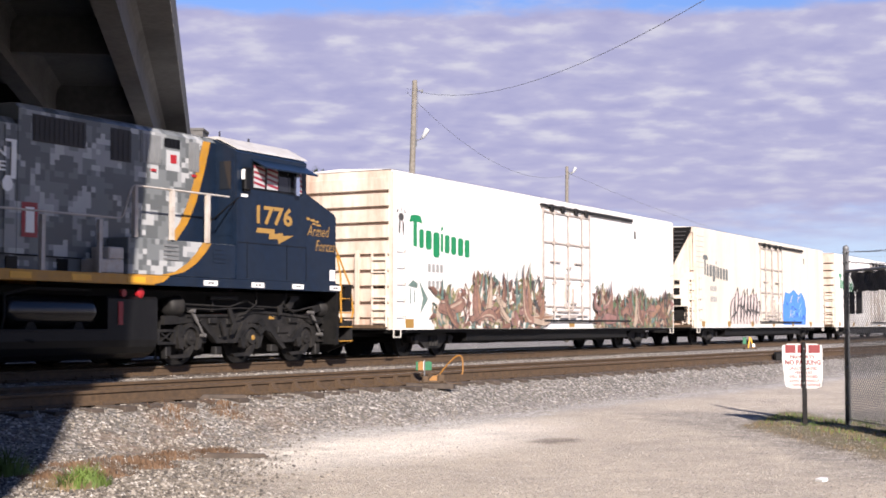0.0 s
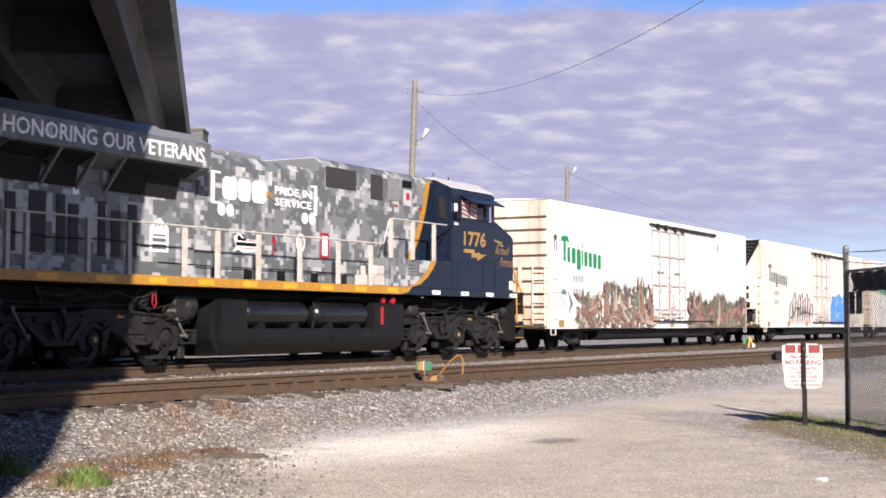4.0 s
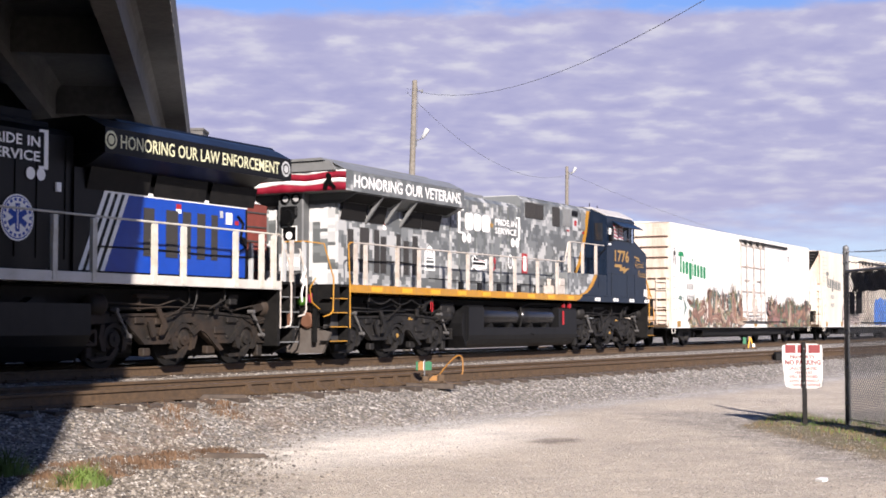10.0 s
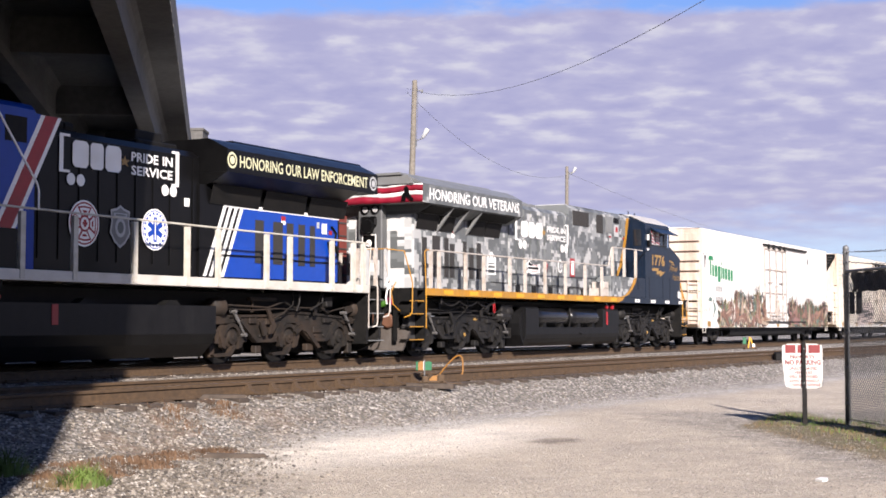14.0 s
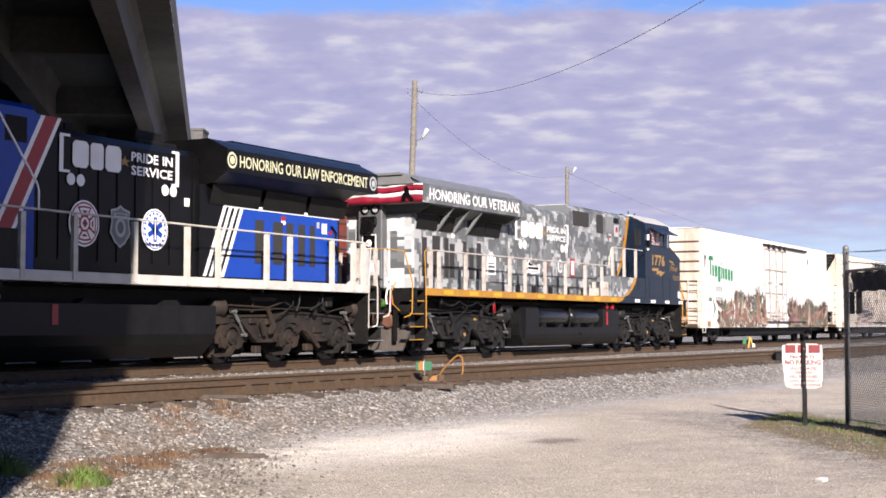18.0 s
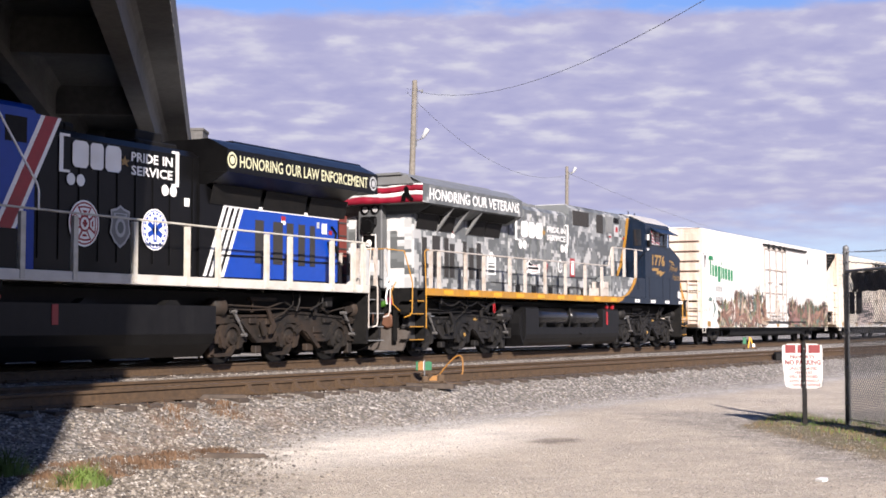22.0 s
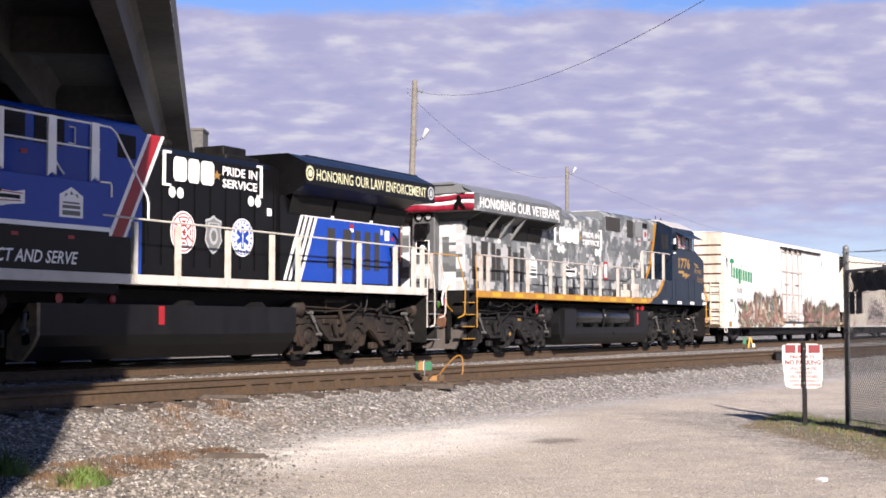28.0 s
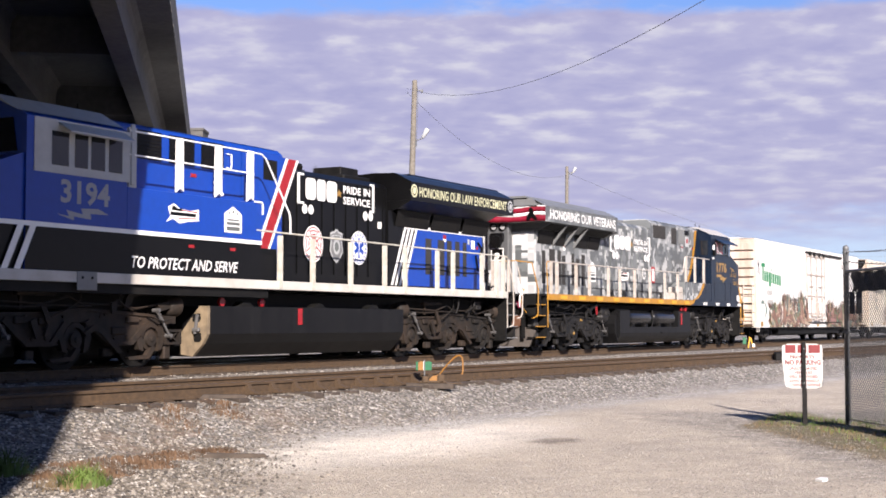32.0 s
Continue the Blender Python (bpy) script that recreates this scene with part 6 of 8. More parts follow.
        for u, z, w_, h_, m in ((4.05, 3.06, 0.15, 0.10, RED), (4.05, 2.98, 0.15, 0.08, WHITE), (2.72, 2.98, 0.10, 0.14, LIGHTGREY), (2.2, 2.86, 0.12, 0.09, RED)):
            P("warning_label", Shape().box(u, u + w_, -1.012, -1.004, z, z + h_), m, "small label on the blue doors", lo)
        # grab handle and hook on the cabinet
        P("grab_handle", Shape().tube([(12.98, -1.50, 3.33), (12.74, -1.51, 3.33), (12.71, -1.51, 3.28), (12.71, -1.51, 3.08)], 0.02), WHITE, "small white handle", cab)
        P("grab_handle", Shape().tube([(13.25, -0.99, 4.32), (13.10, -0.99, 4.32), (13.10, -0.99, 4.03), (13.25, -0.99, 4.03)], 0.016), WHITE, "white grab iron", cab)
    # cab side windows
    if camo:
        win = P("side_window", Shape().box(17.35, 19.15, -1.51, -1.5, 3.58, 4.13), BLACK, "dark cab window frame", cab)
        P("window_pane", Shape().box(18.28, 18.62, -1.516, -1.51, 3.62, 4.08), DARKGLASS, "dark glass pane", win)
        P("window_pane", Shape().box(18.64, 18.9, -1.516, -1.51, 3.62, 4.08), DARKGLASS, "", win)
        for a, b in ((17.40, 17.78), (17.86, 18.24), (18.94, 19.12)):
            sh = P("sun_curtain", Shape().box(a, b, -1.516, -1.51, 3.62, 4.08), LIGHTGREY, "white curtain with slanted red stripes", win)
            for i in range(4):
                z = 3.66 + i * 0.11
                P("curtain_stripe", Shape().prism([(a, z + 0.04), (b, z - 0.02), (b, z + 0.03), (a, z + 0.09)], "y", -1.52, -1.516), DARKRED, "", sh)
        P("window_shade", Shape().prism([(-1.5, 4.22), (-1.86, 4.02), (-1.86, 3.99), (-1.5, 4.18)], "x", 17.35, 19.25), NAVY, "narrow awning over the window", cab)
        P("wind_deflector", Shape().box(18.80, 18.93, -1.60, -1.58, 3.56, 4.04), MIRROR, "narrow reflecting wind deflector beside the window", cab)
        for u in (14.86, 16.08):
            P("marker_light", Shape().box(u, u + 0.13, -0.985, -0.96, 3.74, 3.79), RED, "small red marker", lo)
        mb = P("mirror_box", Shape().box(16.98, 17.2, -1.62, -1.5, 3.52, 4.0, 0.03), BLACK, "black folding mirror beside the window", cab)
        P("mirror_glass", Shape().box(16.97, 16.98, -1.6, -1.52, 3.75, 3.95), WHITE, "", mb)
        P("notice_plate", Shape().box(17.0, 17.2, -1.512, -1.5, 3.40, 3.46), WHITE, "", cab)
        lt_ = Shape().box(16.84, 16.85, -1.4, -1.02, 2.6, 4.2)
        P("cab_rear_wall", lt_, NAVY, "", cab)
        P("rear_window", Shape().box(16.825, 16.84, -1.36, -1.08, 3.55, 4.12), DARKGLASS, "dark rear cab window", cab)
        P("diagonal_bar", Shape().rod((16.2, -1.2, 2.75), (16.9, -1.52, 3.38), 0.015), BLACK, "", cab)
    else:
        fr = P("window_surround", Shape().box(16.80, 19.15, -1.512, -1.5, 3.38, 4.30), LIGHTGREY, "pale grey window surround", cab)
        for a, b in ((17.0, 17.35), (17.45, 17.8), (17.88, 18.2), (18.35, 18.75)):
            P("window_pane", Shape().box(a, b, -1.52, -1.512, 3.52, 4.10), DARKGLASS, "dark glass pane", fr)
        P("window_shade", Shape().prism([(-1.5, 4.28), (-1.80, 4.10), (-1.80, 4.07), (-1.5, 4.24)], "x", 16.95, 18.6), LIGHTGREY, "pale awning over the window", cab)
        P("rear_post", Shape().box(16.60, 16.80, -1.5, -1.44, 3.3, 4.4), LIGHTGREY, "", cab)
    # grilles on the tall hood
    if camo:
        for a, b, z0, z1, m in ((11.77, 13.07, 3.97, 4.44, MESHGREY), (13.73, 14.28, 3.84, 4.44, MESHGREY), (14.55, 15.13, 3.88, 4.44, MIDGREY), (15.24, 15.70, 4.25, 4.43, BLACK), (15.98, 16.30, 3.85, 4.44, MIDGREY)):
            g = P("intake_grille", Shape().box(a, b, -0.972, -0.96, z0, z1), m, "grey intake grille")
            n = max(3, int((b - a) / 0.11))
            pieces("grille_bar", sum_boxes([(a + (b - a) * (i + 0.35) / n, a + (b - a) * (i + 0.65) / n, -0.982, -0.972, z0 + 0.03, z1 - 0.03) for i in range(n)]), m, g, "", flip)
        P("extinguisher_mark", Shape().box(15.42, 15.6, -0.972, -0.96, 3.95, 4.12), RED, "red fire notice")
        P("notice_plate", Shape().box(15.3, 15.7, -0.966, -0.96, 3.80, 4.2), LIGHTGREY, "pale panel")
        red = P("first_aid_panel", Shape().box(11.55, 11.92, -0.966, -0.96, 2.30, 2.90), RED, "red-framed white panel")
        P("panel_face", Shape().box(11.64, 11.84, -0.972, -0.966, 2.38, 2.82), WHITE, "", red)
        house_badge(lo, 5.95, 2.53, 0.27, 0.33, -1.0)
        ribbon_badge(lo, 8.78, 2.50, 0.5, 0.24, -0.972)
        emblem(lo, "round_badge", 10.75, 2.62, 0.2, 0.24, -0.972, [(MIDGREY, [CIRCLE]), (WHITE, [disc_pts(0, 0, 0.85, 0.85)]), (MIDGREY, [disc_pts(0, 0, 0.65, 0.65)]), (LIGHTGREY, [disc_pts(0, 0, 0.3, 0.3)])], "round grey badge")
        emblem(lo, "ribbon_mark", 9.75, 2.52, 0.1, 0.2, -0.972, [(RED, [[(-1, -1), (-0.2, -1), (0.8, 0.6), (0, 1), (-0.9, 0.5), (0.1, -0.2)]]), (NAVY, [[(0.2, -0.6), (0.9, -0.9), (0.4, 0.1)]])], "small red ribbon mark")
        service_logo(lo, 7.56, 11.40, 3.94, 3.27, -0.972, WHITE)
        rail2 = Shape().tube([(5.9, -1.01, 2.0), (8.0, -1.0, 1.98), (10.5, -1.0, 2.0), (13.2, -1.0, 1.98)], 0.012)
        for u in (6.6, 7.6, 8.7, 9.9, 11.2, 12.4):
            rail2.box(u, u + 0.25, -0.985, -0.955, 1.74, 1.96)
        P("lower_fitting", rail2, BLACK, "dark latches along the foot of the hood")
    else:
        for a, b in ((13.34, 14.06), (14.28, 15.05), (15.28, 16.03)):
            g = P("intake_grille", Shape().box(a, b, -0.972, -0.96, 3.95, 4.50), BLACK, "dark intake grille")
            pieces("grille_bar", sum_boxes([(a + 0.04, b - 0.04, -0.985, -0.972, 3.99 + 0.07 * i, 4.015 + 0.07 * i) for i in range(7)]), UNDER, g, "", flip)
        P("dark_panel", Shape().box(11.47, 11.97, -0.980, -0.9715, 3.91, 4.35), UNDER, "dark panel")
        service_logo(lo, -10.69, -7.43, 4.19, 3.50, -0.972, WHITE)
        # three service badges
        def arms_of(pts):
            """Four arms of a cross, one at each quarter turn."""
            return [[(x * cx - z * cz, x * cz + z * cx) for x, z in pts] for cx, cz in ((1, 0), (0, 1), (-1, 0), (0, -1))]
        emblem(lo, "fire_badge", -10.05, 2.62, 0.39, 0.42, -0.974, [(WHITE, [CIRCLE]), (RED, [disc_pts(0, 0, 0.92, 0.92)]), (WHITE, [disc_pts(0, 0, 0.85, 0.85)]), (RED, arms_of([(-0.14, 0.2), (0.14, 0.2), (0.46, 0.70), (0.0, 0.76), (-0.46, 0.70)])),
                                                                    (WHITE, arms_of([(-0.10, 0.32), (0.10, 0.32), (0.33, 0.64), (0.0, 0.68), (-0.33, 0.64)])), (RED, [disc_pts(0, 0, 0.36, 0.36)] + arms_of([(-0.10, 0.46), (0.10, 0.46), (0.16, 0.56), (-0.16, 0.56)])), (WHITE, [disc_pts(0, 0, 0.27, 0.27)]), (RED, [rect(-0.08, 0.08, -0.16, 0.16), rect(-0.16, 0.16, -0.05, 0.05)])], "round red and white badge with a four-armed cross")
        shield = [(-0.8, 0.75), (-0.3, 0.85), (0, 1), (0.3, 0.85), (0.8, 0.75), (0.72, 0.2), (0.85, -0.3), (0.45, -0.75), (0, -1), (-0.45, -0.75), (-0.85, -0.3), (-0.72, 0.2)]
        emblem(lo, "shield_badge", -9.10, 2.62, 0.33, 0.40, -0.974, [(LIGHTGREY, [shield]), (MIDGREY, [[(0.86 * a, 0.88 * b) for a, b in shield]]), (LIGHTGREY, [disc_pts(0, -0.05, 0.42, 0.45), rect(-0.55, 0.55, 0.45, 0.62)]), (GREYVINYL, [disc_pts(0, -0.05, 0.25, 0.28), rect(-0.4, 0.4, 0.5, 0.57)])], "silver shield badge")
        arms = [[(0.13 * math.cos(t + 1.57) + 0.6 * r_ * math.cos(t), 0.13 * math.sin(t + 1.57) + 0.6 * r_ * math.sin(t)) for r_ in (-1, 1)] + [(0.6 * r_ * math.cos(t) - 0.13 * math.cos(t + 1.57), 0.6 * r_ * math.sin(t) - 0.13 * math.sin(t + 1.57)) for r_ in (1, -1)] for t in (math.pi / 2, math.pi / 6, 5 * math.pi / 6)]
        emblem(lo, "medic_badge", -8.13, 2.62, 0.38, 0.40, -0.974, [(WHITE, [CIRCLE]), (BLUE, [disc_pts(0, 0, 0.93, 0.93)]), (WHITE, [disc_pts(0, 0, 0.88, 0.88)]), (BLUE, arms + ring(18, 0.77, 0.06)), (WHITE, [rect(-0.03, 0.03, -0.5, 0.5)])], "round white badge with a blue six-armed star")
        # the cab, its fittings and the paint marks sit a little further along the frame
        fixed = ("main_frame", "walkway", "side_sill", "engine_hood", "blower_hood", "blower_roof", "handrail", "stanchion", "coupler", "platform", "pilot", "step", "grab_rail", "wheelset", "truck", "traction", "journal", "damper", "brake", "sand", "fuel_tank", "under_skirt")
        for ob in lo.children:
            if not ob.name.startswith(fixed) and ob.data and ob.data.vertices:
                xs = [v.co.x for v in ob.data.vertices]
                if (min(xs) + max(xs)) / 2 < -7.2:
                    ob.location.x -= 0.19
    return lo


def sum_boxes(rows):
    s = Shape()
    for r in rows:
        s.box(*r)
    return s

# ---------------------------------------------------------------- freight cars
def car_truck(car, c, skin=UNDER):
    for a in (-0.88, 0.88):
        add_wheelset(car, c + a, 0.42)
    part("truck_bolster", Shape().box(c - 0.2, c + 0.2, -1.0, 1.0, 0.36, 0.62, 0.03), UNDER, car, "bolster of the truck")
    for k in (-1, 1):
        f = Shape().prism([(c - 1.12, 0.50), (c - 0.7, 0.56), (c - 0.25, 0.66), (c + 0.25, 0.66), (c + 0.7, 0.56), (c + 1.12, 0.50), (c + 1.08, 0.38), (c + 0.72, 0.40), (c + 0.34, 0.20), (c - 0.34, 0.20), (c - 0.72, 0.40), (c - 1.08, 0.38)], "y", k * 0.98, k * 1.10)
        for a in (-0.88, 0.88):
            f.lathe([(0, 0.13), (k * 0.12, 0.12), (k * 0.13, 0.05)], (c + a, k * 1.02, 0.43), "y", 12)
        for a in (-0.16, 0.0, 0.16):
            f.rod((c + a, k * 1.12, 0.26), (c + a, k * 1.12, 0.52), 0.055, 8)
        part("truck_side_frame", f, TRUCK, car, "dusty cast side frame of the truck")


def ribbon(p0, p1, p2, w, n=9, tip=0.02):
    """A curved band that swells in the middle and runs out to a point."""
    left, right = [], []
    for j in range(n + 1):
        q = j / n
        x = (1 - q) ** 2 * p0[0] + 2 * q * (1 - q) * p1[0] + q * q * p2[0]
        z = (1 - q) ** 2 * p0[1] + 2 * q * (1 - q) * p1[1] + q * q * p2[1]
        dx = 2 * (1 - q) * (p1[0] - p0[0]) + 2 * q * (p2[0] - p1[0])
        dz = 2 * (1 - q) * (p1[1] - p0[1]) + 2 * q * (p2[1] - p1[1])
        m = math.hypot(dx, dz) or 1.0
        k = w * ((0.55 + 0.9 * q) if q < 0.5 else 2 * (1 - q)) + tip * 0.1
        left.append((x - dz / m * k, z + dx / m * k))
        right.append((x + dz / m * k, z - dx / m * k))
    return left, right


def graffiti_patch(car, x0, x1, z0, z1, y, inks, count, seed, label):
    """Wild sprayed lettering: a mottled fill below, large outlined ribbons that end in spikes above."""
    rnd = random.Random(seed)
    shapes = {m: Shape() for m in inks}
    for m in (INK_DARK, INK_PALE, INK_TAN, INK_OLIVE, INK_TEAL, INK_GREEN, INK_BROWN, INK_RUST, INK_RUST2, INK_ROSE):
        shapes.setdefault(m, Shape())
    w, h = x1 - x0, z1 - z0
    depth = [0.0]

    def lay(left, right, m, grow=0.0):
        depth[0] += 0.00004
        n = len(left) - 1
        pts = []
        for (ax, az), (bx, bz) in zip(left, right):
            d = math.hypot(ax - bx, az - bz) or 1.0
            g = grow / d
            pts.append(((ax + (ax - bx) * g, az + (az - bz) * g), (bx + (bx - ax) * g, bz + (bz - az) * g)))
        ok = lambda p: (p[0], y - 0.002 - depth[0], max(z0, p[1]))
        shapes[m].add([ok(a) for a, _ in pts] + [ok(b) for _, b in pts], [(j, j + 1, n + 2 + j, n + 1 + j) for j in range(n)])

    def crown(t):
        return 0.55 + 0.22 * math.sin(t * 9 + seed) * math.sin(t * 4 + 1) + 0.18 * math.sin(math.pi * t)
    # loose sprays behind, low down
    for i in range(count):
        t = rnd.random()
        px, pz = x0 + t * w, z0 + rnd.random() ** 1.15 * h * 0.92 * crown(t)
        a = rnd.uniform(0, 6.28); q = rnd.uniform(0.10, 0.30) * h
        mid = (px + q * 0.5 * math.cos(a) + rnd.gauss(0, 0.1), pz + q * 0.5 * math.sin(a) + rnd.gauss(0, 0.1))
        lay(*ribbon((px, pz), mid, (px + q * math.cos(a), pz + q * math.sin(a)), rnd.uniform(0.02, 0.06) * h, 5), rnd.choice(inks + (INK_TAN, INK_OLIVE, INK_BROWN)))
    # thin spikes along the top
    for i in range(int(w * 3)):
        t = (i + rnd.random()) / (w * 3)
        px = x0 + t * w; top = z0 + h * crown(t)
        lean = rnd.gauss(0, 0.16)
        lay(*ribbon((px, top - 0.4 * h), (px + lean * 0.2, top - 0.1 * h), (px + lean, top + rnd.uniform(0.02, 0.36) * h), rnd.uniform(0.025, 0.07), 6), rnd.choice((INK_DARK, INK_TEAL, INK_GREEN, INK_BROWN)))
    # the big letters: outlined ribbons
    body = [INK_RUST, INK_RUST2, INK_ROSE, INK_BROWN, INK_RUST, INK_TAN]
    for i in range(int(w * 2.7)):
        t = min(0.98, max(0.02, (i + rnd.random()) / (w * 2.7)))
        px, top = x0 + t * w, z0 + h * crown(t)
        base = z0 + rnd.uniform(0.02, 0.42) * h
        s = rnd.choice((-1, 1))
        reach = rnd.uniform(0.35, 1.2) * s
        p0 = (px, base)
        p1 = (px + reach * rnd.uniform(0.3, 1.3), base + rnd.uniform(-0.1, 0.25) * h)
        p2 = (min(x1, max(x0, px + reach * rnd.uniform(0.1, 0.9))), top + rnd.uniform(-0.25, 0.22) * h)
        if i % 5 == 4:                                    # some sweep sideways
            p2 = (px + reach * 1.6, base + rnd.uniform(-0.05, 0.2) * h)
        l, r = ribbon(p0, p1, p2, rnd.uniform(0.09, 0.19))
        lay(l, r, INK_DARK, 0.018)
        lay(l, r, rnd.choice(body))
        mid = [((a[0] * 0.62 + b[0] * 0.38), (a[1] * 0.62 + b[1] * 0.38)) for a, b in zip(l, r)]
        mid2 = [((a[0] * 0.82 + b[0] * 0.18), (a[1] * 0.82 + b[1] * 0.18)) for a, b in zip(l, r)]
        lay(mid[1:-2], mid2[1:-2], rnd.choice((INK_TAN, INK_ROSE, INK_RUST2, INK_BROWN)))
    base_ob = None
    for m, s in shapes.items():
        if not s.v:
            continue
        if base_ob is None:
            base_ob = tagged(part("graffiti", s, m, car, label), kind="stuff")
        else:
            tagged(part("sprayed_layer", s, m, base_ob), kind="stuff")


# dark brown that paints the shade in the grooves of the boxcar ends
RIBSHADE = mat("rib_gap_shade", (0.07, 0.04, 0.028), 0.8, vary=0.3)
DOORTAN = mat("door_hardware_tan", (0.36, 0.325, 0.295), 0.6, vary=0.15, dirt=(0.17, 0.11, 0.08), dirt_amount=0.6, dirt_scale=4)
INK_TAN = mat("spray_tan", (0.34, 0.265, 0.20), 0.6, vary=0.2)
INK_RUST = mat("spray_rust", (0.205, 0.115, 0.085), 0.6, vary=0.25)
INK_BROWN = mat("spray_brown", (0.14, 0.075, 0.055), 0.6, vary=0.25)
INK_TEAL = mat("spray_teal", (0.10, 0.15, 0.13), 0.6, vary=0.3)
INK_PALE = mat("spray_pale", (0.55, 0.50, 0.45), 0.6, vary=0.15)
INK_DARK = mat("spray_dark", (0.05, 0.047, 0.045), 0.6, vary=0.3)
INK_OLIVE = mat("spray_olive", (0.16, 0.15, 0.07), 0.6, vary=0.3)
INK_ROSE = mat("spray_rose", (0.205, 0.112, 0.098), 0.6, vary=0.25)
INK_GREEN = mat("spray_green", (0.09, 0.13, 0.07), 0.6, vary=0.3)
INK_RUST2 = mat("spray_orange", (0.235, 0.135, 0.085), 0.6, vary=0.25)
INK_BLUE = mat("spray_blue", (0.06, 0.20, 0.62), 0.6, vary=0.15)
INK_DEEPBLUE = mat("spray_deep_blue", (0.03, 0.09, 0.36), 0.6, vary=0.15)
INK_PALEBLUE = mat("spray_pale_blue", (0.22, 0.38, 0.68), 0.6, vary=0.15)
INK_PINK = mat("spray_pink", (0.50, 0.42, 0.39), 0.6, vary=0.1)


def maker_logo(car, x0, x1, z0, z1, y, m, label):
    """The maker's name as nine plain rounded blocks: one tall with a wide cap, eight low."""
    w, h = x1 - x0, z1 - z0
    polys = [[(x0 + 0.06 * w, z0 + 0.24 * h), (x0 + 0.115 * w, z0 + 0.22 * h), (x0 + 0.115 * w, z0 + 0.86 * h), (x0 + 0.06 * w, z0 + 0.88 * h)],
             [(x0, z0 + 0.80 * h), (x0 + 0.02 * w, z0 + 0.97 * h), (x0 + 0.08 * w, z1), (x0 + 0.17 * w, z0 + 0.98 * h), (x0 + 0.20 * w, z0 + 0.80 * h), (x0 + 0.13 * w, z0 + 0.83 * h), (x0 + 0.05 * w, z0 + 0.83 * h)]]
    for i, (a, b, lo_, hi_) in enumerate(((0.15, 0.225, 0.22, 0.66), (0.25, 0.35, 0.20, 0.65), (0.37, 0.475, 0.02, 0.63), (0.49, 0.535, 0.17, 0.61), (0.555, 0.64, 0.15, 0.59), (0.66, 0.75, 0.13, 0.57), (0.775, 0.87, 0.11, 0.55), (0.89, 0.98, 0.09, 0.53))):
        xa, xb, za, zb = x0 + a * w, x0 + b * w, z0 + lo_ * h, z0 + hi_ * h
        xb, za = xb - 0.006 * w, za - 0.02 * h
        c = 0.18 * (xb - xa)
        polys.append([(xa + c, za), (xb - c, za), (xb, za + c), (xb, zb - c), (xb - c, zb), (xa + c, zb), (xa, zb - c), (xa, za + c)])
    polys.append([(x0 + 0.50 * w, z0 + 0.66 * h), (x0 + 0.53 * w, z0 + 0.74 * h), (x0 + 0.515 * w, z0 + 0.82 * h), (x0 + 0.49 * w, z0 + 0.72 * h)])
    flats("maker_logo", polys, y, m, car, label)


